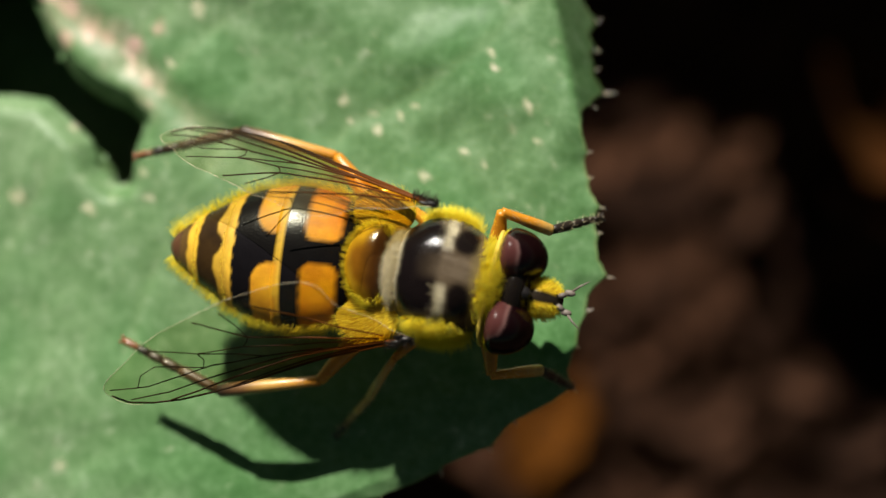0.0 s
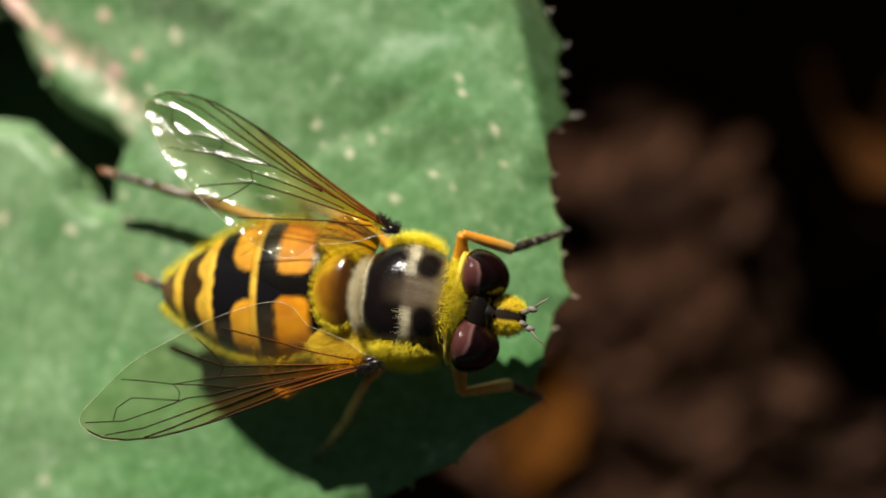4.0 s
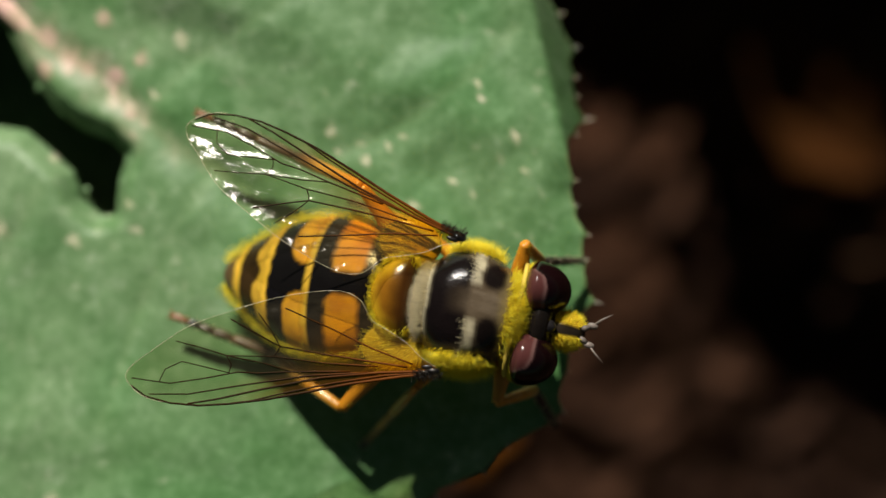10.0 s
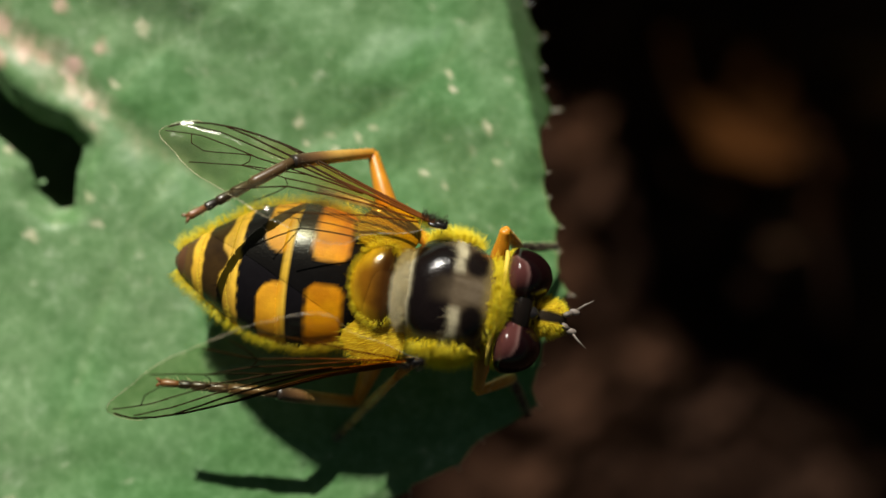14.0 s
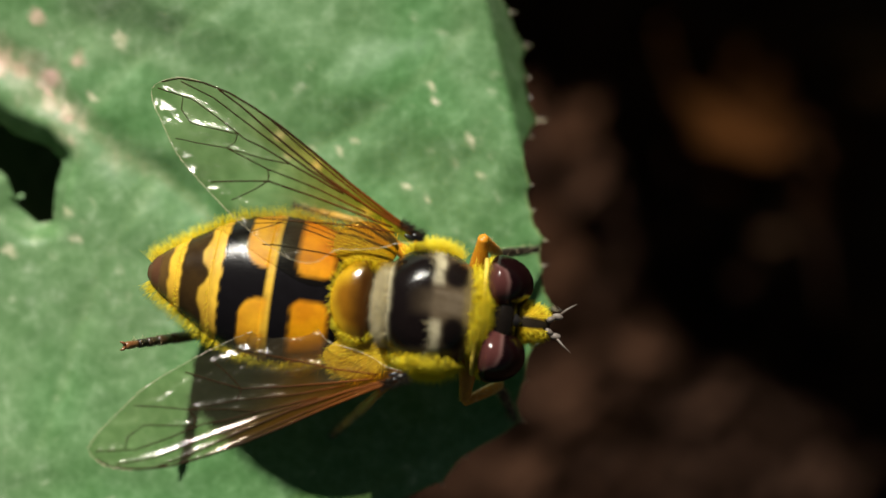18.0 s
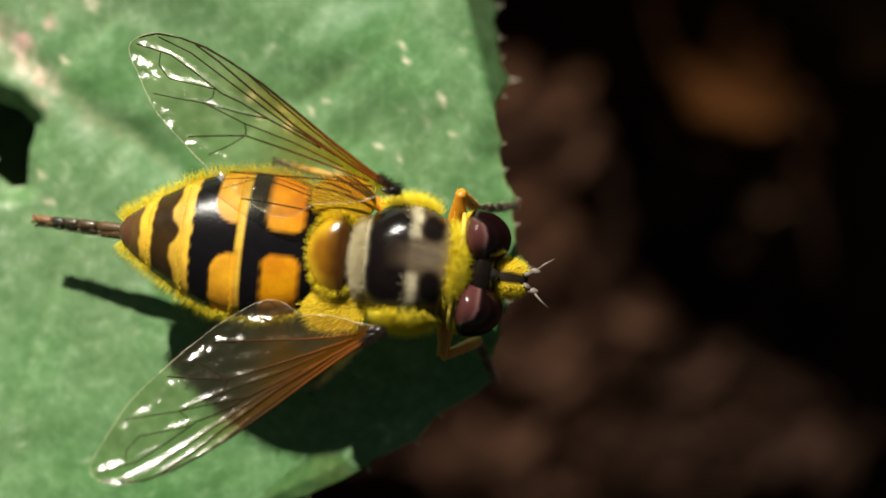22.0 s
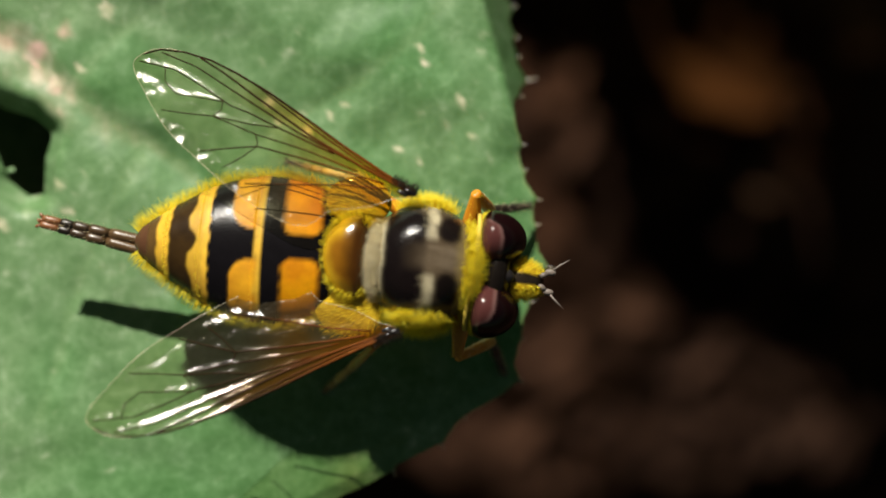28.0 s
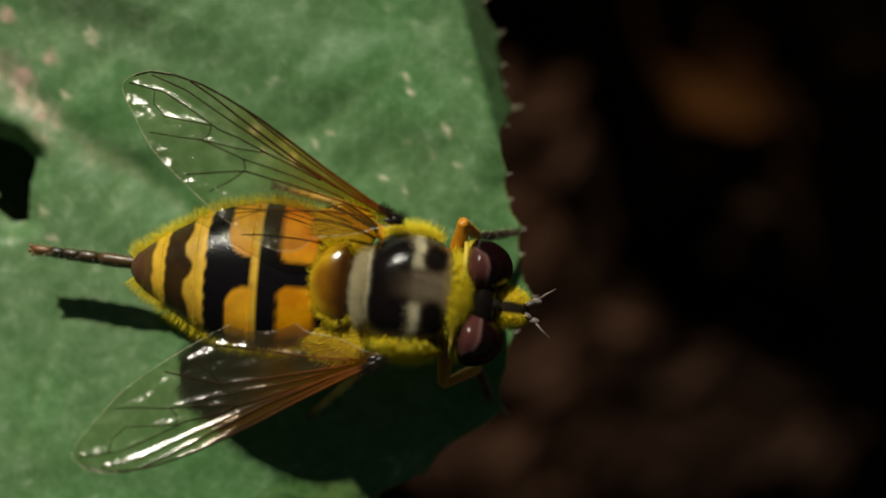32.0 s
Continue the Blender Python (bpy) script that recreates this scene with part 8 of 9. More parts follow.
        (22.5, pose(-0.00160, -0.00095, -0.00120, -0.0, 8.6, 176.4)), (22.75, pose(-0.00160, -0.00095, -0.00120, 0.0, -0.0, -169.2)), (23, pose(-0.00160, -0.00095, -0.00120, 0.0, -0.0, -147.5)),
        (23.25, pose(-0.00160, -0.00095, -0.00120, 0.0, 19.4, -131.1)), (23.375, pose(-0.00160, -0.00095, -0.00120, -0.0, 25.0, -126.0)), (23.5, pose(-0.00160, -0.00095, -0.00120, -0.0, 30.5, -120.5)),
        (23.75, pose(-0.00160, -0.00095, -0.00120, -0.0, 8.6, -121.8)), (24, pose(-0.00160, -0.00095, -0.00120, -0.0, 7.3, -124.1)), (24.25, pose(-0.00160, -0.00095, -0.00120, -0.0, 18.6, -93.3)),
        (24.5, pose(-0.00160, -0.00095, -0.00120, -0.0, 30.5, -52.9)), (24.75, pose(-0.00160, -0.00095, -0.00120, -0.0, 32.0, -55.9)), (25, pose(-0.00160, -0.00095, -0.00120, -0.0, 28.5, -63.6)),
        (25.25, pose(-0.00160, -0.00095, -0.00120, -0.0, 23.4, -74.1)), (25.5, pose(-0.00160, -0.00095, -0.00120, -0.0, 17.8, -86.0)), (25.75, pose(-0.00160, -0.00095, -0.00120, -0.0, 13.2, -97.6)),
        (26, pose(-0.00160, -0.00095, -0.00120, -0.0, 10.9, -107.3)), (26.25, pose(-0.00160, -0.00095, -0.00120, -0.0, 11.9, -114.0)), (26.375, pose(-0.00160, -0.00095, -0.00120, 0.0, -8.3, -114.6)),
        (26.5, pose(-0.00160, -0.00095, -0.00120, 0.0, -28.6, -115.2)), (26.75, pose(-0.00160, -0.00095, -0.00120, 0.0, -34.4, -114.4)), (27, pose(-0.00160, -0.00095, -0.00120, 0.0, -37.7, -114.1)),
        (27.125, pose(-0.00160, -0.00095, -0.00120, -0.0, -19.1, -125.6)), (27.25, pose(-0.00160, -0.00095, -0.00120, -0.0, -0.0, -134.6)), (27.5, pose(-0.00160, -0.00095, -0.00120, 0.0, 30.5, -156.1)),
        (27.625, pose(-0.00160, -0.00095, -0.00120, 0.0, 15.5, -166.9)), (27.75, pose(-0.00160, -0.00095, -0.00120, -0.0, -0.0, -176.2)), (28, pose(-0.00160, -0.00095, -0.00120, -0.0, -0.0, 178.0)),
        (28.25, pose(-0.00160, -0.00095, -0.00120, -0.0, -0.0, 177.0)), (28.375, pose(-0.00160, -0.00095, -0.00120, -0.0, -0.0, 176.6)), (28.5, pose(-0.00160, -0.00095, -0.00120, -0.0, -0.0, 176.3)),
        (28.583, pose(-0.00160, -0.00095, -0.00120, 0.0, 7.4, -177.0)), (28.667, pose(-0.00160, -0.00095, -0.00120, 0.0, 14.8, -170.1)), (28.75, pose(-0.00160, -0.00095, -0.00120, 0.0, 21.9, -162.7)),
        (29, pose(-0.00160, -0.00095, -0.00120, 0.0, 31.0, -137.2)), (29.25, pose(-0.00160, -0.00095, -0.00120, -0.0, 30.7, -133.8)), (29.5, pose(-0.00160, -0.00095, -0.00120, -0.0, 30.0, -133.4)),
        (29.562, pose(-0.00160, -0.00095, -0.00120, -0.0, 29.4, -138.7)), (29.625, pose(-0.00160, -0.00095, -0.00120, 0.0, 28.7, -144.0)), (29.688, pose(-0.00160, -0.00095, -0.00120, 0.0, 27.7, -149.1)),
        (29.75, pose(-0.00160, -0.00095, -0.00120, 0.0, 26.5, -154.2)), (29.875, pose(-0.00160, -0.00095, -0.00120, 0.0, 16.8, -163.9)), (30, pose(-0.00160, -0.00095, -0.00120, 0.0, 6.6, -172.6)),
        (30.083, pose(-0.00160, -0.00095, -0.00120, 0.0, 4.5, -164.5)), (30.167, pose(-0.00160, -0.00095, -0.00120, 0.0, 2.3, -156.4)), (30.25, pose(-0.00160, -0.00095, -0.00120, 0.0, -0.0, -148.4)),
        (30.375, pose(-0.00160, -0.00095, -0.00120, -0.0, -11.2, -133.6)), (30.5, pose(-0.00160, -0.00095, -0.00120, -0.0, -21.6, -117.6)), (30.625, pose(-0.00160, -0.00095, -0.00120, 0.0, -11.3, -135.9)),
        (30.75, pose(-0.00160, -0.00095, -0.00120, 0.0, -0.0, -152.8)), (31, pose(-0.00160, -0.00095, -0.00120, 0.0, -0.0, 179.5)), (31.25, pose(-0.00160, -0.00095, -0.00120, 0.0, -0.0, -178.2)),
        (31.5, pose(-0.00160, -0.00095, -0.00120, 0.0, -0.0, -175.8)), (31.75, pose(-0.00160, -0.00095, -0.00120, 0.0, -0.0, -179.2)), (32, pose(-0.00160, -0.00095, -0.00120, 0.0, -0.0, 173.4))])
    walk(hind_right["tibia"], [
        (0, pose(0.00335, 0.00000, 0.00000, 0.0, -0.0, -40.4)), (0.25, pose(0.00335, 0.00000, 0.00000, -0.0, -31.3, -15.7)), (0.5, pose(0.00335, 0.00000, 0.00000, -0.0, -0.0, -5.3)),
        (0.75, pose(0.00335, 0.00000, 0.00000, 0.0, -0.0, -4.4)), (1, pose(0.00335, 0.00000, 0.00000, -0.0, -0.0, -4.0)), (1.25, pose(0.00335, 0.00000, 0.00000, 0.0, -0.0, -4.2)),
        (1.5, pose(0.00335, 0.00000, 0.00000, 0.0, -0.0, -4.5)), (1.625, pose(0.00335, 0.00000, 0.00000, 0.0, 7.0, -4.5)), (1.75, pose(0.00335, 0.00000, 0.00000, 0.0, 14.1, -4.6)),
        (2, pose(0.00335, 0.00000, 0.00000, 1.1, 9.0, -5.3)), (2.25, pose(0.00335, 0.00000, 0.00000, 1.5, -22.7, -3.4)), (2.5, pose(0.00335, 0.00000, 0.00000, 1.5, -28.0, -3.0)),
        (2.75, pose(0.00335, 0.00000, 0.00000, 7.2, -19.3, -17.0)), (3, pose(0.00335, 0.00000, 0.00000, 7.5, 11.4, -40.6)), (3.25, pose(0.00335, 0.00000, 0.00000, 0.0, 32.4, -68.0)),
        (3.5, pose(0.00335, 0.00000, 0.00000, -0.0, 25.1, -80.3)), (3.625, pose(0.00335, 0.00000, 0.00000, -0.0, 19.4, -84.6)), (3.75, pose(0.00335, 0.00000, 0.00000, -0.0, 13.7, -88.8)),
        (4, pose(0.00335, 0.00000, 0.00000, -5.9, 6.0, -95.4)), (4.25, pose(0.00335, 0.00000, 0.00000, 23.4, -0.9, -87.9)), (4.5, pose(0.00335, 0.00000, 0.00000, 31.9, -3.5, -84.3)),
        (4.75, pose(0.00335, 0.00000, 0.00000, -0.0, 0.0, -88.3)), (5, pose(0.00335, 0.00000, 0.00000, 29.4, -9.2, -88.8)), (5.25, pose(0.00335, 0.00000, 0.00000, 0.0, 25.0, -50.5)),
        (5.5, pose(0.00335, 0.00000, 0.00000, -0.0, 0.0, -4.7)), (5.75, pose(0.00335, 0.00000, 0.00000, 0.0, 0.0, -3.4)), (6, pose(0.00335, 0.00000, 0.00000, 0.0, 0.0, -3.4)),
        (6.125, pose(0.00335, 0.00000, 0.00000, 0.0, 16.3, -2.3)), (6.25, pose(0.00335, 0.00000, 0.00000, 0.0, 32.6, -1.1)), (6.5, pose(0.00335, 0.00000, 0.00000, 1.9, -23.6, -4.1)),
        (6.583, pose(0.00335, 0.00000, 0.00000, 10.2, -16.6, -24.9)), (6.667, pose(0.00335, 0.00000, 0.00000, 15.7, -8.2, -44.1)), (6.75, pose(0.00335, 0.00000, 0.00000, 18.4, 0.3, -62.8)),
        (6.875, pose(0.00335, 0.00000, 0.00000, 17.3, 11.4, -85.5)), (7, pose(0.00335, 0.00000, 0.00000, 12.9, 18.1, -110.4)), (7.25, pose(0.00335, 0.00000, 0.00000, 12.4, 17.8, -110.9)),
        (7.5, pose(0.00335, 0.00000, 0.00000, 11.7, 17.3, -111.4)), (7.625, pose(0.00335, 0.00000, 0.00000, 22.2, 7.5, -91.5)), (7.75, pose(0.00335, 0.00000, 0.00000, 30.9, -8.4, -78.2)),
        (7.812, pose(0.00335, 0.00000, 0.00000, 33.2, -18.8, -88.3)), (7.875, pose(0.00335, 0.00000, 0.00000, 36.5, -29.1, -98.8)), (7.938, pose(0.00335, 0.00000, 0.00000, 41.7, -39.5, -109.4)),
        (8, pose(0.00335, 0.00000, 0.00000, 43.7, -50.3, -120.3)), (8.25, pose(0.00335, 0.00000, 0.00000, 45.4, -45.7, -113.3)), (8.5, pose(0.00335, 0.00000, 0.00000, 33.3, -47.1, -101.8)),
        (8.625, pose(0.00335, 0.00000, 0.00000, 10.4, -19.3, -62.9)), (8.75, pose(0.00335, 0.00000, 0.00000, 0.0, 19.5, -46.8)), (9, pose(0.00335, 0.00000, 0.00000, 0.0, 0.0, -26.0)),
        (9.25, pose(0.00335, 0.00000, 0.00000, 0.0, 0.0, -27.0)), (9.5, pose(0.00335, 0.00000, 0.00000, 0.0, 0.0, -32.4)), (9.75, pose(0.00335, 0.00000, 0.00000, -0.0, 7.6, -53.5)),
        (10, pose(0.00335, 0.00000, 0.00000, -0.0, 23.9, -81.1)), (10.25, pose(0.00335, 0.00000, 0.00000, 21.4, 10.5, -92.5)), (10.5, pose(0.00335, 0.00000, 0.00000, 28.8, 8.2, -103.1)),
        (10.75, pose(0.00335, 0.00000, 0.00000, 28.0, 4.0, -97.4)), (11, pose(0.00335, 0.00000, 0.00000, 27.3, 0.2, -90.4)), (11.25, pose(0.00335, 0.00000, 0.00000, 29.9, -5.3, -106.6)),
        (11.5, pose(0.00335, 0.00000, 0.00000, 29.4, -20.2, -129.0)), (11.625, pose(0.00335, 0.00000, 0.00000, 33.7, -29.6, -132.0)), (11.75, pose(0.00335, 0.00000, 0.00000, 43.4, -38.0, -137.4)),
        (11.875, pose(0.00335, 0.00000, 0.00000, 43.9, -42.8, -137.7)), (12, pose(0.00335, 0.00000, 0.00000, 44.0, -47.2, -137.7)), (12.25, pose(0.00335, 0.00000, 0.00000, 28.9, -23.7, -137.5)),
        (12.5, pose(0.00335, 0.00000, 0.00000, 25.2, -14.1, -136.2)), (12.75, pose(0.00335, 0.00000, 0.00000, 15.4, -24.8, -141.5)), (13, pose(0.00335, 0.00000, 0.00000, 15.3, -9.4, -150.8)),
        (13.125, pose(0.00335, 0.00000, 0.00000, -7.7, -2.4, -131.7)), (13.25, pose(0.00335, 0.00000, 0.00000, -42.9, 11.7, -136.2)), (13.5, pose(0.00335, 0.00000, 0.00000, -54.6, 4.7, -107.9)),
        (13.75, pose(0.00335, 0.00000, 0.00000, -56.6, 24.0, -103.8)), (13.833, pose(0.00335, 0.00000, 0.00000, -21.5, 15.4, -73.7)), (13.917, pose(0.00335, 0.00000, 0.00000, 4.3, -19.1, -72.7)),
        (14, pose(0.00335, 0.00000, 0.00000, 42.8, -43.3, -105.6)), (14.25, pose(0.00335, 0.00000, 0.00000, 29.9, -27.8, -80.6)), (14.5, pose(0.00335, 0.00000, 0.00000, 25.5, -11.5, -67.4)),
        (14.75, pose(0.00335, 0.00000, 0.00000, 18.1, 1.3, -67.5)), (15, pose(0.00335, 0.00000, 0.00000, 8.2, 16.9, -63.0)), (15.25, pose(0.00335, 0.00000, 0.00000, -0.0, 33.3, -58.0)),
        (15.5, pose(0.00335, 0.00000, 0.00000, -0.0, 32.4, -47.5)), (15.75, pose(0.00335, 0.00000, 0.00000, -0.0, 32.4, -35.5)), (16, pose(0.00335, 0.00000, 0.00000, -0.0, 32.4, -22.9)),
        (16.25, pose(0.00335, 0.00000, 0.00000, -0.0, 32.4, -11.6)), (16.5, pose(0.00335, 0.00000, 0.00000, 0.7, 6.0, -3.0)), (16.75, pose(0.00335, 0.00000, 0.00000, 2.5, -24.5, -5.5)),
        (16.833, pose(0.00335, 0.00000, 0.00000, 8.5, -45.8, -16.9)), (16.917, pose(0.00335, 0.00000, 0.00000, 23.3, -65.0, -38.5)), (17, pose(0.00335, 0.00000, 0.00000, 75.0, -76.5, -98.8)),
        (17.25, pose(0.00335, 0.00000, 0.00000, 86.2, -67.6, -118.8)), (17.375, pose(0.00335, 0.00000, 0.00000, 88.8, -62.5, -122.5)), (17.5, pose(0.00335, 0.00000, 0.00000, 90.5, -57.3, -125.3)),
        (17.562, pose(0.00335, 0.00000, 0.00000, 50.7, -51.3, -99.9)), (17.625, pose(0.00335, 0.00000, 0.00000, 35.9, -41.8, -81.4)), (17.688, pose(0.00335, 0.00000, 0.00000, 29.2, -30.2, -67.9)),
        (17.75, pose(0.00335, 0.00000, 0.00000, 25.2, -17.7, -57.1)), (18, pose(0.00335, 0.00000, 0.00000, 23.7, -19.7, -52.5)), (18.083, pose(0.00335, 0.00000, 0.00000, 33.1, -34.8, -75.3)),
        (18.167, pose(0.00335, 0.00000, 0.00000, 45.5, -46.6, -102.8)), (18.25, pose(0.00335, 0.00000, 0.00000, 60.9, -56.3, -135.3)), (18.5, pose(0.00335, 0.00000, 0.00000, 42.6, -38.8, -164.1)),
        (18.625, pose(0.00335, 0.00000, 0.00000, 43.4, -38.7, -152.1)), (18.75, pose(0.00335, 0.00000, 0.00000, 44.2, -40.4, -140.5)), (19, pose(0.00335, 0.00000, 0.00000, 31.9, -39.8, -96.3)),
        (19.25, pose(0.00335, 0.00000, 0.00000, 34.4, -26.4, -109.5)), (19.375, pose(0.00335, 0.00000, 0.00000, 30.1, -11.7, -109.8)), (19.5, pose(0.00335, 0.00000, 0.00000, 27.4, 3.0, -111.2)),
        (19.583, pose(0.00335, 0.00000, 0.00000, 20.2, 10.8, -102.4)), (19.667, pose(0.00335, 0.00000, 0.00000, 11.1, 21.0, -99.2)), (19.75, pose(0.00335, 0.00000, 0.00000, -0.0, 31.2, -103.6)),
        (19.875, pose(0.00335, 0.00000, 0.00000, 3.9, 25.2, -109.4)), (20, pose(0.00335, 0.00000, 0.00000, 6.7, 16.0, -113.4)), (20.125, pose(0.00335, 0.00000, 0.00000, 3.8, 25.8, -110.6)),
        (20.25, pose(0.00335, 0.00000, 0.00000, -0.0, 33.0, -106.0)), (20.333, pose(0.00335, 0.00000, 0.00000, 8.1, 28.0, -100.4)), (20.417, pose(0.00335, 0.00000, 0.00000, 14.9, 21.4, -99.3)),
        (20.5, pose(0.00335, 0.00000, 0.00000, 20.2, 14.8, -102.4)), (20.75, pose(0.00335, 0.00000, 0.00000, -0.0, 32.4, -100.7)), (21, pose(0.00335, 0.00000, 0.00000, -0.0, 32.4, -56.8)),
        (21.25, pose(0.00335, 0.00000, 0.00000, 0.0, 16.2, -14.1)), (21.375, pose(0.00335, 0.00000, 0.00000, 0.0, 8.1, -8.1)), (21.5, pose(0.00335, 0.00000, 0.00000, 0.0, 0.0, -2.1)),
        (21.75, pose(0.00335, 0.00000, 0.00000, 0.0, 0.0, -2.5)), (22, pose(0.00335, 0.00000, 0.00000, 0.0, 0.0, -2.7)), (22.25, pose(0.00335, 0.00000, 0.00000, 0.0, 0.0, -3.2)),
        (22.5, pose(0.00335, 0.00000, 0.00000, 0.7, -32.5, -4.4)), (22.75, pose(0.00335, 0.00000, 0.00000, -0.0, -4.2, -27.9)), (23, pose(0.00335, 0.00000, 0.00000, -0.0, 0.0, -49.7)),
        (23.25, pose(0.00335, 0.00000, 0.00000, 24.9, -45.7, -79.2)), (23.375, pose(0.00335, 0.00000, 0.00000, 37.7, -49.9, -97.2)), (23.5, pose(0.00335, 0.00000, 0.00000, 51.8, -50.4, -116.8)),
        (23.75, pose(0.00335, 0.00000, 0.00000, 48.7, -49.6, -127.0)), (24, pose(0.00335, 0.00000, 0.00000, 30.9, -59.5, -103.9)), (24.25, pose(0.00335, 0.00000, 0.00000, 54.7, -55.8, -159.9)),
        (24.5, pose(0.00335, 0.00000, 0.00000, 34.7, -27.4, 176.3)), (24.75, pose(0.00335, 0.00000, 0.00000, 36.6, -30.5, 177.7)), (25, pose(0.00335, 0.00000, 0.00000, 41.3, -40.6, -178.3)),
        (25.25, pose(0.00335, 0.00000, 0.00000, 44.7, -53.3, -169.7)), (25.5, pose(0.00335, 0.00000, 0.00000, 39.1, -64.2, -150.8)), (25.75, pose(0.00335, 0.00000, 0.00000, 21.6, -67.8, -120.8)),
        (26, pose(0.00335, 0.00000, 0.00000, 6.8, -63.8, -95.8)), (26.25, pose(0.00335, 0.00000, 0.00000, 19.3, -55.7, -80.1)), (26.375, pose(0.00335, 0.00000, 0.00000, -9.6, -41.0, -53.4)),
        (26.5, pose(0.00335, 0.00000, 0.00000, -25.1, -20.4, -43.5)), (26.75, pose(0.00335, 0.00000, 0.00000, -27.4, 21.6, -54.6)), (27, pose(0.00335, 0.00000, 0.00000, -31.7, 21.4, -59.4)),
        (27.125, pose(0.00335, 0.00000, 0.00000, -15.2, 11.7, -53.3)), (27.25, pose(0.00335, 0.00000, 0.00000, -0.0, 0.0, -52.7)), (27.5, pose(0.00335, 0.00000, 0.00000, 31.8, -36.8, -72.8)),
        (27.625, pose(0.00335, 0.00000, 0.00000, 9.8, -11.7, -39.8)), (27.75, pose(0.00335, 0.00000, 0.00000, 0.0, 23.8, -22.6)), (28, pose(0.00335, 0.00000, 0.00000, 0.0, 0.0, -3.8)),
        (28.25, pose(0.00335, 0.00000, 0.00000, 0.0, 4.2, -3.4)), (28.375, pose(0.00335, 0.00000, 0.00000, 0.0, 17.8, -2.9)), (28.5, pose(0.00335, 0.00000, 0.00000, 0.0, 31.3, -2.3)),
        (28.583, pose(0.00335, 0.00000, 0.00000, 1.1, -4.0, -8.4)), (28.667, pose(0.00335, 0.00000, 0.00000, 4.8, -38.8, -17.3)), (28.75, pose(0.00335, 0.00000, 0.00000, 25.1, -71.4, -43.8)),
        (29, pose(0.00335, 0.00000, 0.00000, 42.4, -60.9, -74.0)), (29.25, pose(0.00335, 0.00000, 0.00000, 46.2, -59.3, -83.8)), (29.5, pose(0.00335, 0.00000, 0.00000, 49.9, -57.3, -96.7)),
        (29.562, pose(0.00335, 0.00000, 0.00000, 38.6, -43.1, -93.6)), (29.625, pose(0.00335, 0.00000, 0.00000, 31.9, -28.7, -89.8)), (29.688, pose(0.00335, 0.00000, 0.00000, 28.2, -14.2, -86.1)),
        (29.75, pose(0.00335, 0.00000, 0.00000, 26.4, 0.5, -82.9)), (29.875, pose(0.00335, 0.00000, 0.00000, 16.9, 11.2, -95.7)), (30, pose(0.00335, 0.00000, 0.00000, 6.2, 15.5, -113.7)),
        (30.083, pose(0.00335, 0.00000, 0.00000, 4.4, 21.7, -112.9)), (30.167, pose(0.00335, 0.00000, 0.00000, 2.3, 27.3, -111.7)), (30.25, pose(0.00335, 0.00000, 0.00000, -0.0, 32.4, -110.0)),
        (30.375, pose(0.00335, 0.00000, 0.00000, -14.6, 42.0, -115.2)), (30.5, pose(0.00335, 0.00000, 0.00000, -10.9, 48.3, -118.3)), (30.625, pose(0.00335, 0.00000, 0.00000, 4.7, 50.7, -62.8)),
        (30.75, pose(0.00335, 0.00000, 0.00000, 8.0, 32.4, -20.7)), (31, pose(0.00335, 0.00000, 0.00000, 0.0, 29.2, -1.7)), (31.25, pose(0.00335, 0.00000, 0.00000, 0.0, 29.5, -2.5)),
        (31.5, pose(0.00335, 0.00000, 0.00000, 0.0, 29.7, -3.2)), (31.75, pose(0.00335, 0.00000, 0.00000, 0.0, 23.7, -2.7)), (32, pose(0.00335, 0.00000, 0.00000, 0.0, 9.6, -1.3))])
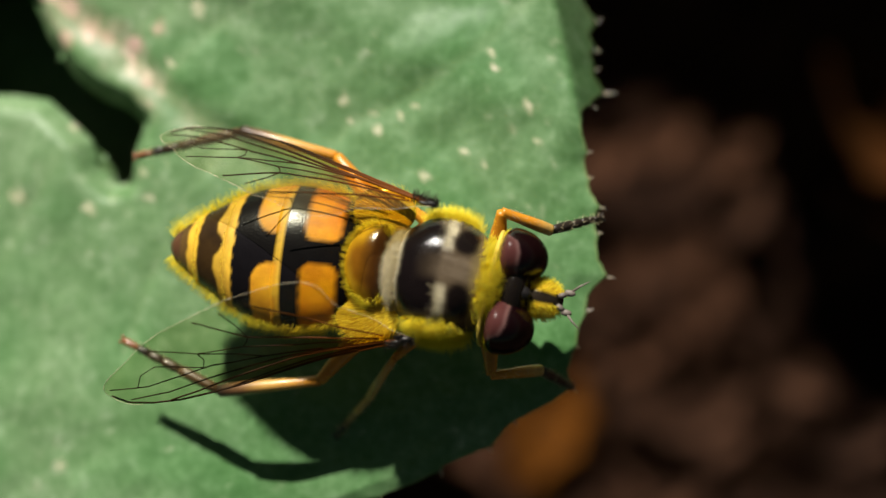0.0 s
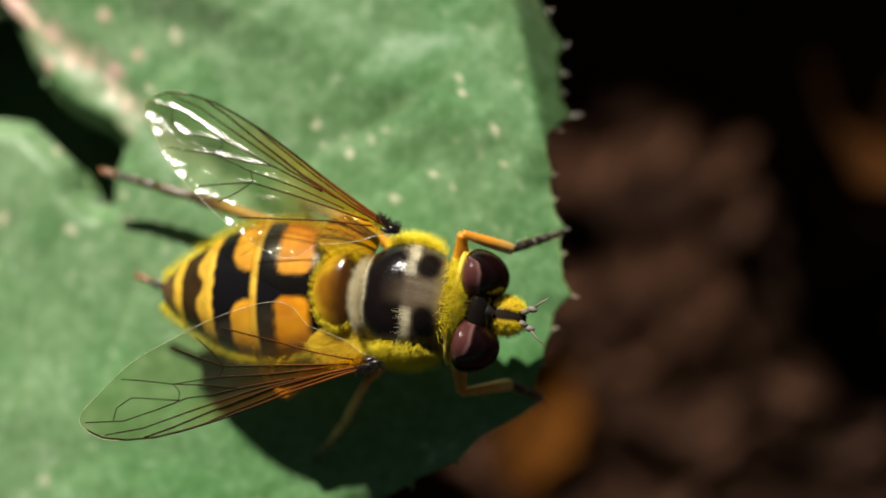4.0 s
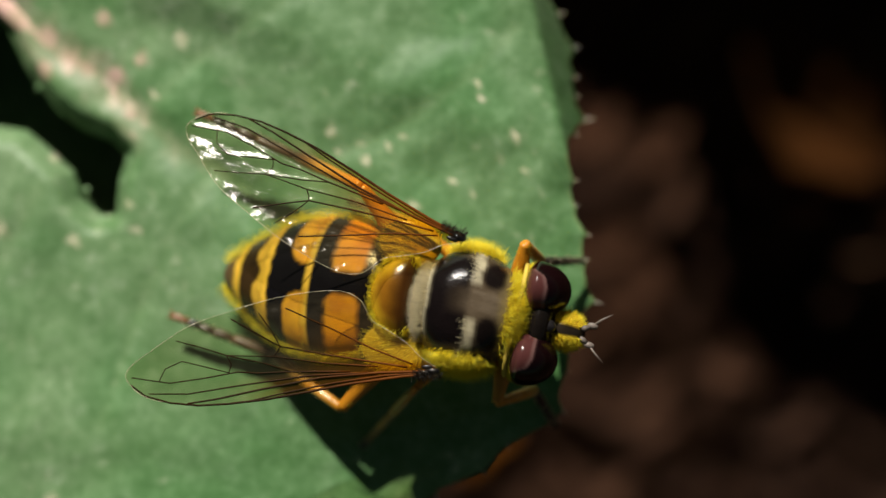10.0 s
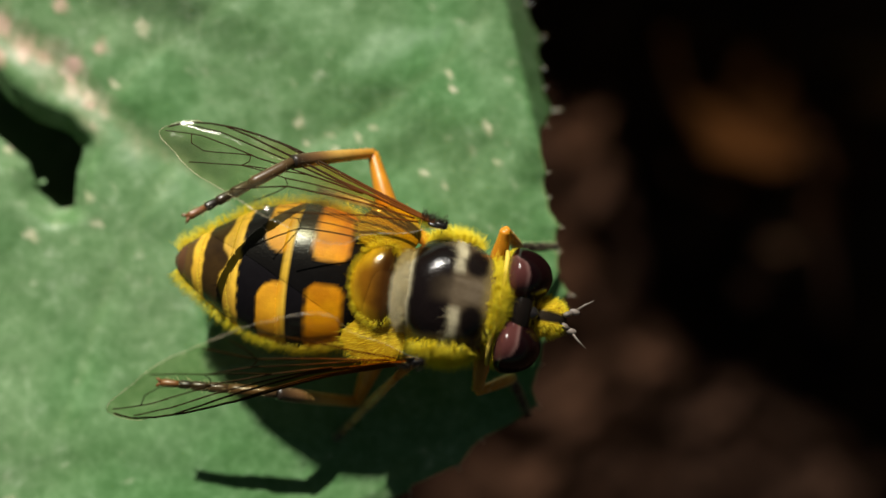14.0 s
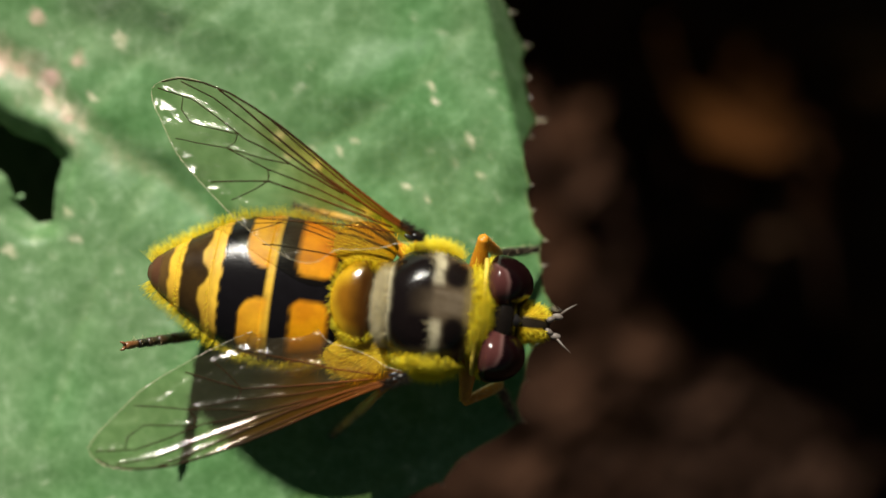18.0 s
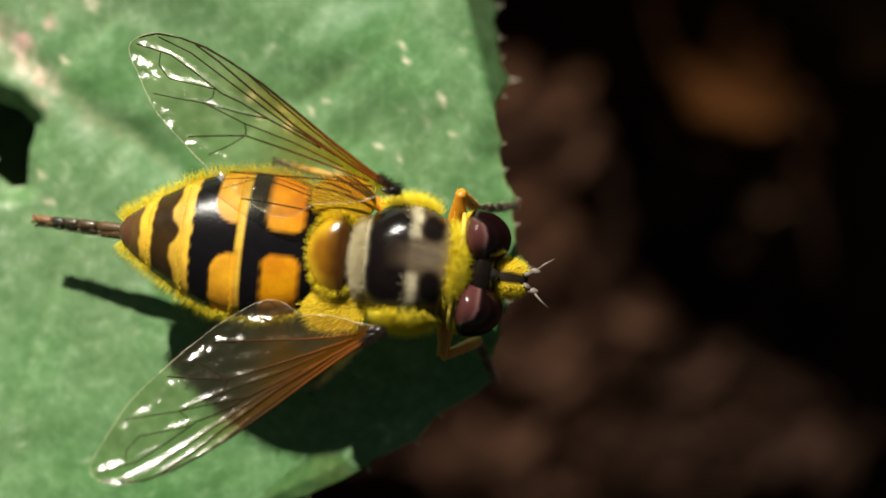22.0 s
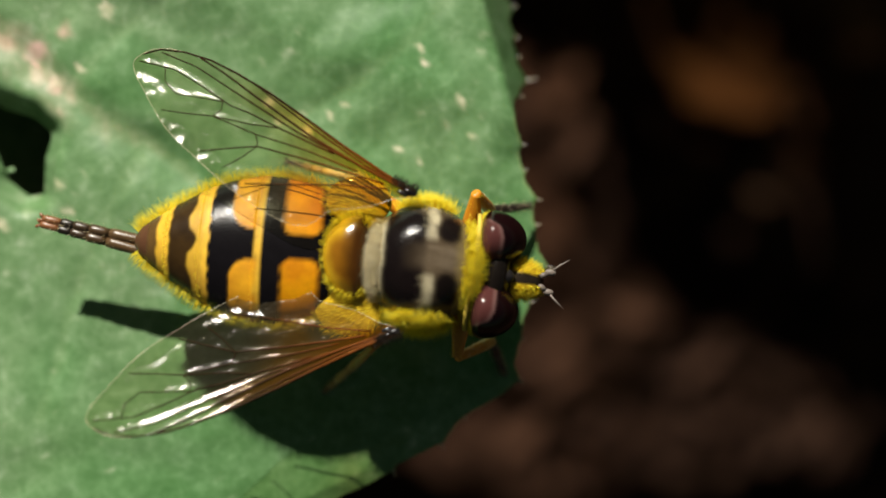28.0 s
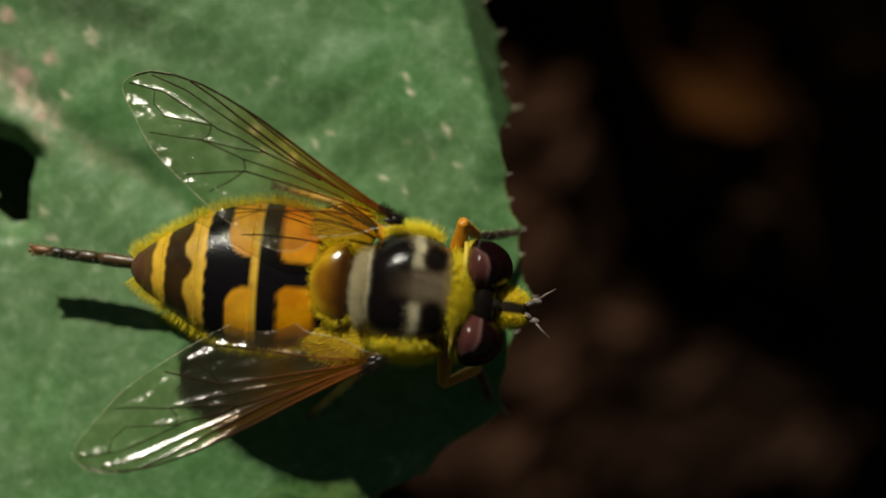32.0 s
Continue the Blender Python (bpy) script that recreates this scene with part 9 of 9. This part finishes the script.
    walk(hind_right["tarsus"], [
        (0, pose(0.00577, -0.00206, 0.00000, 0.0, -0.0, -72.5)), (0.25, pose(0.00596, -0.00073, 0.00165, -0.0, 13.3, -42.0)), (0.5, pose(0.00651, -0.00030, 0.00000, 0.0, 5.6, -18.4)),
        (0.75, pose(0.00652, -0.00024, 0.00000, 0.0, -0.0, -10.8)), (1, pose(0.00652, -0.00022, 0.00000, 0.0, -0.0, -8.4)), (1.25, pose(0.00652, -0.00023, 0.00000, 0.0, -0.0, -6.6)),
        (1.5, pose(0.00652, -0.00025, 0.00000, 0.0, -0.0, -4.8)), (1.625, pose(0.00649, -0.00025, -0.00039, -0.0, -26.5, -5.3)), (1.75, pose(0.00642, -0.00025, -0.00077, -0.0, -53.1, -5.7)),
        (2, pose(0.00648, -0.00029, -0.00049, -0.6, -75.8, -4.9)), (2.25, pose(0.00628, -0.00017, 0.00122, -177.7, -65.5, 176.0)), (2.5, pose(0.00615, -0.00015, 0.00149, -174.1, -54.5, 176.1)),
        (2.75, pose(0.00622, -0.00088, 0.00105, -176.1, -54.6, 171.6)), (3, pose(0.00572, -0.00202, -0.00063, -167.4, -76.5, 151.1)), (3.25, pose(0.00436, -0.00249, -0.00170, -3.8, -70.6, -26.5)),
        (3.5, pose(0.00384, -0.00283, -0.00135, 4.7, -58.2, -45.1)), (3.625, pose(0.00364, -0.00298, -0.00106, -0.0, -24.9, -49.6)), (3.75, pose(0.00342, -0.00308, -0.00075, -0.0, 8.3, -53.8)),
        (4, pose(0.00305, -0.00314, -0.00033, -5.3, 6.4, -65.0)), (4.25, pose(0.00347, -0.00317, 0.00005, 22.2, -7.7, -71.7)), (4.5, pose(0.00367, -0.00315, 0.00020, 31.0, -8.9, -75.5)),
        (4.75, pose(0.00345, -0.00317, -0.00000, -0.0, 0.0, -74.0)), (5, pose(0.00342, -0.00313, 0.00051, 26.4, -38.0, -58.9)), (5.25, pose(0.00518, -0.00222, -0.00134, -0.0, 0.0, -20.6)),
        (5.5, pose(0.00652, -0.00026, -0.00000, 0.0, 0.0, 7.7)), (5.75, pose(0.00652, -0.00019, -0.00000, 0.0, 0.0, 4.6)), (6, pose(0.00652, -0.00019, -0.00000, 0.0, -11.0, 0.7)),
        (6.125, pose(0.00640, -0.00012, -0.00089, 0.0, -42.6, 0.3)), (6.25, pose(0.00603, -0.00005, -0.00171, 2.4, -74.2, -2.0)), (6.5, pose(0.00626, -0.00021, 0.00127, -174.1, -58.3, 171.5)),
        (6.583, pose(0.00611, -0.00128, 0.00091, -148.5, -40.3, 136.8)), (6.667, pose(0.00561, -0.00219, 0.00045, -119.0, -16.9, 118.1)), (6.75, pose(0.00480, -0.00282, -0.00002, -96.2, 8.2, 104.7)),
        (6.875, pose(0.00360, -0.00310, -0.00063, -68.5, 13.0, 128.3)), (7, pose(0.00230, -0.00283, -0.00099, -40.4, 13.4, 152.9)), (7.25, pose(0.00228, -0.00282, -0.00097, -20.1, 12.6, 153.1)),
        (7.5, pose(0.00225, -0.00282, -0.00095, -5.5, 11.4, 153.3)), (7.625, pose(0.00327, -0.00315, -0.00041, -2.0, 8.2, 174.7)), (7.75, pose(0.00399, -0.00307, 0.00047, 9.1, 5.5, -164.1)),
        (7.812, pose(0.00344, -0.00300, 0.00103, 22.4, 6.9, -136.3)), (7.875, pose(0.00293, -0.00274, 0.00154, 30.0, 8.3, -108.3)), (7.938, pose(0.00254, -0.00231, 0.00202, 31.6, 8.2, -80.3)),
        (8, pose(0.00233, -0.00175, 0.00244, 25.9, 5.4, -52.6)), (8.25, pose(0.00248, -0.00204, 0.00227, 28.7, -12.8, -71.4)), (8.5, pose(0.00291, -0.00212, 0.00232, 19.6, 14.8, -50.5)),
        (8.625, pose(0.00472, -0.00267, 0.00105, 9.1, 8.3, -50.8)), (8.75, pose(0.00540, -0.00218, -0.00106, -0.0, 2.4, -47.9)), (9, pose(0.00621, -0.00139, -0.00000, 0.0, 0.0, -43.5)),
        (9.25, pose(0.00618, -0.00144, -0.00000, 0.0, 0.0, -44.6)), (9.5, pose(0.00603, -0.00170, -0.00000, -0.0, 0.0, -48.5)), (9.75, pose(0.00523, -0.00253, -0.00042, -0.0, 0.0, -56.9)),
        (10, pose(0.00380, -0.00287, -0.00129, -0.0, 0.0, -67.2)), (10.25, pose(0.00322, -0.00312, -0.00058, 19.8, -7.6, -69.7)), (10.5, pose(0.00264, -0.00306, -0.00045, 27.8, -10.9, -70.3)),
        (10.75, pose(0.00294, -0.00314, -0.00022, 26.2, -9.2, -68.4)), (11, pose(0.00333, -0.00317, -0.00001, 25.5, -10.0, -70.1)), (11.25, pose(0.00245, -0.00303, 0.00030, 29.2, 0.5, -71.3)),
        (11.5, pose(0.00148, -0.00232, 0.00110, 30.8, 9.9, -77.5)), (11.625, pose(0.00151, -0.00205, 0.00157, 31.1, -1.3, -90.3)), (11.75, pose(0.00151, -0.00169, 0.00195, 31.8, -12.2, -103.3)),
        (11.875, pose(0.00163, -0.00157, 0.00216, 27.0, -31.0, -115.0)), (12, pose(0.00176, -0.00145, 0.00233, 35.0, -49.4, -129.9)), (12.25, pose(0.00121, -0.00196, 0.00128, 34.0, -38.2, -154.6)),
        (12.5, pose(0.00113, -0.00213, 0.00077, 1.9, -30.4, -149.1)), (12.75, pose(0.00110, -0.00180, 0.00133, 4.7, -31.3, -170.8)), (13, pose(0.00062, -0.00153, 0.00052, 1.8, -13.5, -177.0)),
        (13.125, pose(0.00125, -0.00237, 0.00013, -4.4, -30.3, -156.4)), (13.25, pose(0.00111, -0.00215, -0.00064, -33.2, -36.4, -132.2)), (13.5, pose(0.00238, -0.00301, -0.00026, -68.6, -36.3, -62.2)),
        (13.75, pose(0.00266, -0.00282, -0.00129, -49.9, -0.6, -78.9)), (13.833, pose(0.00421, -0.00294, -0.00084, -21.1, 7.0, -72.4)), (13.917, pose(0.00425, -0.00286, 0.00104, 4.1, -1.4, -71.3)),
        (14, pose(0.00273, -0.00223, 0.00218, 29.4, -9.6, -73.5)), (14.25, pose(0.00381, -0.00277, 0.00148, 27.7, -6.3, -78.1)), (14.5, pose(0.00455, -0.00287, 0.00063, 27.2, -6.1, -78.4)),
        (14.75, pose(0.00457, -0.00293, -0.00007, 21.8, -30.5, -84.8)), (15, pose(0.00473, -0.00271, -0.00092, 9.9, -36.3, -74.1)), (15.25, pose(0.00476, -0.00225, -0.00174, -0.0, -35.2, -57.0)),
        (15.5, pose(0.00516, -0.00198, -0.00170, -0.0, -49.3, -44.4)), (15.75, pose(0.00554, -0.00156, -0.00170, -9.4, -57.4, -28.7)), (16, pose(0.00582, -0.00104, -0.00170, -17.9, -60.5, -13.3)),
        (16.25, pose(0.00598, -0.00054, -0.00170, -23.2, -61.4, -2.2)), (16.5, pose(0.00651, -0.00016, -0.00033, -24.8, -82.0, 2.2)), (16.75, pose(0.00623, -0.00028, 0.00132, 134.2, -76.7, -170.4)),
        (16.833, pose(0.00547, -0.00064, 0.00228, -4.4, -69.5, -17.4)), (16.917, pose(0.00440, -0.00084, 0.00288, 8.4, -35.6, -16.8)), (17, pose(0.00324, -0.00073, 0.00309, 9.9, -1.1, -17.5)),
        (17.25, pose(0.00277, -0.00106, 0.00293, 18.7, -20.4, -39.0)), (17.375, pose(0.00256, -0.00124, 0.00281, 18.8, 3.9, -33.8)), (17.5, pose(0.00236, -0.00140, 0.00267, 21.0, 28.1, -28.0)),
        (17.562, pose(0.00301, -0.00195, 0.00248, 19.7, -2.9, -38.5)), (17.625, pose(0.00371, -0.00234, 0.00211, 23.1, -33.9, -49.1)), (17.688, pose(0.00439, -0.00254, 0.00160, 42.9, -62.8, -73.4)),
        (17.75, pose(0.00500, -0.00254, 0.00097, 125.0, -69.2, -159.4)), (18, pose(0.00517, -0.00237, 0.00107, 76.6, -80.9, -104.6)), (18.083, pose(0.00402, -0.00252, 0.00181, 22.0, -55.5, -39.1)),
        (18.167, pose(0.00287, -0.00213, 0.00231, 17.8, -22.0, -35.6)), (18.25, pose(0.00210, -0.00124, 0.00264, 20.0, 12.2, -32.6)), (18.5, pose(0.00097, -0.00068, 0.00199, 45.2, 39.1, -46.4)),
        (18.625, pose(0.00116, -0.00116, 0.00198, 30.5, 32.1, -67.3)), (18.75, pose(0.00149, -0.00154, 0.00206, 20.0, 13.8, -79.4)), (19, pose(0.00309, -0.00242, 0.00203, 18.3, -3.9, -47.1)),
        (19.25, pose(0.00240, -0.00268, 0.00141, 24.8, -7.6, -54.6)), (19.375, pose(0.00230, -0.00293, 0.00064, 30.7, -17.4, -84.6)), (19.5, pose(0.00220, -0.00295, -0.00016, 31.9, -24.5, -116.4)),
        (19.583, pose(0.00269, -0.00305, -0.00060, 25.2, -26.7, -137.2)), (19.667, pose(0.00288, -0.00293, -0.00114, 16.7, -21.4, -155.8)), (19.75, pose(0.00271, -0.00264, -0.00164, 3.1, -11.5, -170.7)),
        (19.875, pose(0.00240, -0.00271, -0.00135, -0.6, 1.9, 171.5)), (20, pose(0.00214, -0.00280, -0.00087, -3.2, 14.9, 153.5)), (20.125, pose(0.00235, -0.00268, -0.00138, -0.5, 6.9, 171.8)),
        (20.25, pose(0.00262, -0.00256, -0.00173, -0.0, -3.2, -170.8)), (20.333, pose(0.00285, -0.00276, -0.00149, 3.0, -8.9, -156.4)), (20.417, pose(0.00287, -0.00292, -0.00116, 9.7, -13.1, -141.4)),
        (20.5, pose(0.00269, -0.00300, -0.00081, 18.3, -14.8, -125.6)), (20.75, pose(0.00285, -0.00263, -0.00170, -0.0, -34.6, -71.8)), (21, pose(0.00482, -0.00224, -0.00170, -5.3, -59.2, -35.4)),
        (21.25, pose(0.00631, -0.00074, -0.00088, -0.0, -42.7, -30.0)), (21.375, pose(0.00647, -0.00044, -0.00045, -0.0, -21.3, -24.3)), (21.5, pose(0.00653, -0.00012, -0.00000, 0.0, 0.0, -18.3)),
        (21.75, pose(0.00653, -0.00014, -0.00000, 0.0, -2.4, -4.9)), (22, pose(0.00652, -0.00015, -0.00000, 0.0, 12.5, 4.7)), (22.25, pose(0.00652, -0.00018, -0.00000, 0.0, 8.9, 3.3)),
        (22.5, pose(0.00602, -0.00020, 0.00171, -0.2, 21.6, 1.3)), (22.75, pose(0.00615, -0.00148, 0.00023, 0.0, 8.8, -16.2)), (23, pose(0.00540, -0.00242, -0.00000, -0.0, 0.0, -29.8)),
        (23.25, pose(0.00377, -0.00218, 0.00227, 15.1, -16.3, -51.4)), (23.375, pose(0.00310, -0.00203, 0.00243, 19.6, 0.9, -49.2)), (23.5, pose(0.00244, -0.00181, 0.00245, 26.2, 17.6, -43.6)),
        (23.75, pose(0.00211, -0.00164, 0.00242, 8.2, 20.9, -60.4)), (24, pose(0.00297, -0.00156, 0.00274, 6.2, 9.0, -57.0)), (24.25, pose(0.00168, -0.00061, 0.00263, 20.3, 26.6, -95.1)),
        (24.5, pose(0.00054, 0.00018, 0.00146, 10.1, 60.3, -162.7)), (24.75, pose(0.00062, 0.00011, 0.00161, 16.5, 60.0, -152.4)), (25, pose(0.00094, -0.00007, 0.00206, 21.4, 51.2, -137.2)),
        (25.25, pose(0.00149, -0.00034, 0.00255, 20.7, 38.6, -125.0)), (25.5, pose(0.00215, -0.00067, 0.00286, 16.7, 26.4, -116.4)), (25.75, pose(0.00274, -0.00103, 0.00294, 12.7, 17.4, -110.0)),
        (26, pose(0.00321, -0.00139, 0.00285, 10.7, 11.7, -104.0)), (26.25, pose(0.00366, -0.00176, 0.00262, 12.0, -14.3, -105.7)), (26.375, pose(0.00478, -0.00192, 0.00208, -8.3, -5.0, -96.3)),
        (26.5, pose(0.00551, -0.00205, 0.00110, -28.8, 7.3, -95.8)), (26.75, pose(0.00506, -0.00241, -0.00117, -34.2, 3.2, -85.3)), (27, pose(0.00486, -0.00254, -0.00116, -37.1, 7.2, -80.6)),
        (27.125, pose(0.00521, -0.00249, -0.00064, -18.5, 4.7, -76.2)), (27.25, pose(0.00528, -0.00253, -0.00000, -0.0, 0.0, -75.1)), (27.5, pose(0.00411, -0.00243, 0.00190, 25.8, -0.4, -55.4)),
        (27.625, pose(0.00574, -0.00199, 0.00065, 11.0, -2.7, -45.0)), (27.75, pose(0.00603, -0.00112, -0.00128, 0.0, 0.0, -33.5)), (28, pose(0.00652, -0.00021, -0.00000, 0.0, 0.0, -7.5)),
        (28.25, pose(0.00651, -0.00019, -0.00024, 0.0, 2.1, 3.5)), (28.375, pose(0.00637, -0.00015, -0.00097, 0.0, -21.2, 4.2)), (28.5, pose(0.00606, -0.00011, -0.00165, 0.0, -44.5, 5.2)),
        (28.583, pose(0.00649, -0.00046, 0.00022, 0.4, -29.8, -2.6)), (28.667, pose(0.00572, -0.00074, 0.00199, 2.6, -14.7, -10.3)), (28.75, pose(0.00408, -0.00070, 0.00301, 6.6, 1.1, -16.7)),
        (29, pose(0.00378, -0.00149, 0.00277, 20.8, -10.9, -42.3)), (29.25, pose(0.00353, -0.00161, 0.00273, 19.8, -1.3, -37.8)), (29.5, pose(0.00315, -0.00170, 0.00267, 19.6, 12.3, -32.7)),
        (29.562, pose(0.00321, -0.00231, 0.00217, 28.9, 14.2, -62.5)), (29.625, pose(0.00336, -0.00278, 0.00153, 28.9, 9.7, -92.0)), (29.688, pose(0.00356, -0.00307, 0.00078, 24.3, 1.3, -120.3)),
        (29.75, pose(0.00375, -0.00315, -0.00003, 15.5, -7.2, -148.5)), (29.875, pose(0.00304, -0.00310, -0.00061, 0.9, -6.8, -177.5)), (30, pose(0.00212, -0.00280, -0.00085, -2.9, -1.5, 154.5)),
        (30.083, pose(0.00221, -0.00272, -0.00117, -0.6, -14.4, 172.3)), (30.167, pose(0.00231, -0.00262, -0.00146, 0.6, -24.0, -167.3)), (30.25, pose(0.00243, -0.00252, -0.00170, -0.0, -27.4, -144.1)),
        (30.375, pose(0.00235, -0.00213, -0.00212, -16.8, -56.9, -114.3)), (30.5, pose(0.00235, -0.00186, -0.00237, -83.4, -49.9, -57.5)), (30.625, pose(0.00427, -0.00179, -0.00246, -62.9, -55.5, -57.1)),
        (30.75, pose(0.00586, -0.00095, -0.00170, -37.1, -63.2, -63.9)), (31, pose(0.00612, -0.00008, -0.00155, -29.5, -45.4, -21.1)), (31.25, pose(0.00611, -0.00012, -0.00156, -9.5, -31.2, -23.3)),
        (31.5, pose(0.00611, -0.00016, -0.00157, -0.0, -23.4, -24.7)), (31.75, pose(0.00626, -0.00013, -0.00127, 0.0, -1.6, -13.6)), (32, pose(0.00648, -0.00007, -0.00053, 0.0, 6.4, 5.5))])
    # front left leg
    walk(front_left["femur"], [
        (0, pose(0.00130, 0.00075, -0.00120, 0.0, -47.4, 84.8)),
        (6.5, pose(0.00130, 0.00075, -0.00120, 0.0, -47.4, 84.8)),
        (7, pose(0.00130, 0.00075, -0.00120, 0.0, -38.9, 64.2)),
        (7.5, pose(0.00130, 0.00075, -0.00120, 0.0, -45.4, 87.1)),
        (32, pose(0.00130, 0.00075, -0.00120, 0.0, -45.4, 87.1))])
    walk(front_left["tibia"], [
        (0, pose(0.00200, 0.00000, 0.00000, -50.7, 18.6, -118.7)),
        (6.5, pose(0.00200, 0.00000, 0.00000, -50.7, 18.6, -118.7)),
        (7, pose(0.00200, 0.00000, 0.00000, -35.0, 34.5, -63.2)),
        (7.5, pose(0.00200, 0.00000, 0.00000, -41.0, 29.5, -159.8)),
        (32, pose(0.00200, 0.00000, 0.00000, -41.0, 29.5, -159.8))])
    walk(front_left["tarsus"], [
        (0, pose(0.00123, -0.00141, -0.00054, -65.5, 47.5, -104.3)),
        (6.5, pose(0.00123, -0.00141, -0.00054, -65.5, 47.5, -104.3)),
        (7, pose(0.00263, -0.00125, -0.00096, -33.6, 42.2, -57.8)),
        (7.5, pose(0.00061, -0.00051, -0.00084, -65.5, 41.5, -122.6)),
        (32, pose(0.00061, -0.00051, -0.00084, -65.5, 41.5, -122.6))])
    # front right leg
    walk(front_right["femur"], [
        (0, pose(0.00130, -0.00075, -0.00120, 0.0, -8.3, -77.3)), (6.5, pose(0.00130, -0.00075, -0.00120, 0.0, -8.3, -77.3)),
        (8, pose(0.00130, -0.00075, -0.00120, 0.0, -7.3, -90.6)), (32, pose(0.00130, -0.00075, -0.00120, 0.0, -7.3, -90.6))])
    walk(front_right["tibia"], [
        (0, pose(0.00200, 0.00000, 0.00000, 10.2, 34.9, 99.3)), (6.5, pose(0.00200, 0.00000, 0.00000, 10.2, 34.9, 99.3)),
        (8, pose(0.00200, -0.00000, -0.00000, 9.0, 44.1, 124.1)), (32, pose(0.00200, -0.00000, -0.00000, 9.0, 44.1, 124.1))])
    walk(front_right["tarsus"], [
        (0, pose(0.00177, 0.00138, -0.00097, 16.0, 65.6, 66.5)), (6.5, pose(0.00177, 0.00138, -0.00097, 16.0, 65.6, 66.5)),
        (8, pose(0.00132, 0.00101, -0.00118, 8.1, 52.6, 48.2)), (32, pose(0.00132, 0.00101, -0.00118, 5.9, 54.7, 32.5))])
    # mid left leg
    walk(mid_left["femur"], [
        (0, pose(0.00010, 0.00095, -0.00130, 0.0, -18.8, 149.7)),
        (6.5, pose(0.00010, 0.00095, -0.00130, 0.0, -18.8, 149.7)),
        (7, pose(0.00010, 0.00095, -0.00130, -0.0, -32.0, 104.5)),
        (7.5, pose(0.00010, 0.00095, -0.00130, 0.0, -18.8, 149.7)),
        (32, pose(0.00010, 0.00095, -0.00130, 0.0, -18.8, 149.7))])
    walk(mid_left["tibia"], [
        (0, pose(0.00220, 0.00000, 0.00000, 11.6, 79.9, 17.4)),
        (6.5, pose(0.00220, 0.00000, 0.00000, 11.6, 79.9, 17.4)),
        (7, pose(0.00220, 0.00000, -0.00000, 91.2, 62.5, 147.6)),
        (7.5, pose(0.00220, 0.00000, 0.00000, 11.6, 79.9, 17.4)),
        (32, pose(0.00220, 0.00000, 0.00000, 11.6, 79.9, 17.4))])
    walk(mid_left["tarsus"], [
        (0, pose(0.00253, 0.00010, -0.00197, 8.2, 35.9, 24.9)),
        (6.5, pose(0.00253, 0.00010, -0.00197, 8.2, 35.9, 24.9)),
        (7, pose(0.00142, 0.00049, -0.00177, -95.1, 86.0, -101.5)),
        (7.5, pose(0.00253, 0.00010, -0.00197, 8.2, 35.9, 24.9)),
        (32, pose(0.00253, 0.00010, -0.00197, 8.2, 35.9, 24.9))])
    # mid right leg
    walk(mid_right["femur"], [
        (0, pose(0.00010, -0.00095, -0.00130, -0.0, -13.0, -128.0)), (6.5, pose(0.00010, -0.00095, -0.00130, -0.0, -13.0, -128.0)),
        (8, pose(0.00010, -0.00095, -0.00130, 0.0, -14.5, -127.1)), (14, pose(0.00010, -0.00095, -0.00130, 0.0, -14.5, -127.1)),
        (17, pose(0.00010, -0.00095, -0.00130, -0.0, -15.9, -128.2)), (32, pose(0.00010, -0.00095, -0.00130, -0.0, -15.9, -128.2))])
    walk(mid_right["tibia"], [
        (0, pose(0.00220, -0.00000, 0.00000, 2.4, 50.1, 8.5)), (6.5, pose(0.00220, -0.00000, 0.00000, 2.4, 50.1, 8.5)),
        (8, pose(0.00220, 0.00000, 0.00000, 0.1, 63.1, 0.3)), (14, pose(0.00220, 0.00000, 0.00000, 0.1, 63.1, 0.3)),
        (17, pose(0.00220, 0.00000, -0.00000, -2.3, 73.1, -4.5)), (32, pose(0.00220, 0.00000, -0.00000, -2.3, 73.1, -4.5))])
    walk(mid_right["tarsus"], [
        (0, pose(0.00347, 0.00019, -0.00153, 0.1, 45.1, 0.3)), (6.5, pose(0.00347, 0.00019, -0.00153, 0.1, 45.1, 0.3)),
        (8, pose(0.00310, 0.00000, -0.00178, 1.0, 47.7, 3.3)), (14, pose(0.00310, 0.00000, -0.00178, 1.0, 47.7, 3.3)),
        (17, pose(0.00278, -0.00005, -0.00191, -1.7, 54.7, -4.8)), (32, pose(0.00278, -0.00005, -0.00191, -1.7, 54.7, -4.8))])


motions()
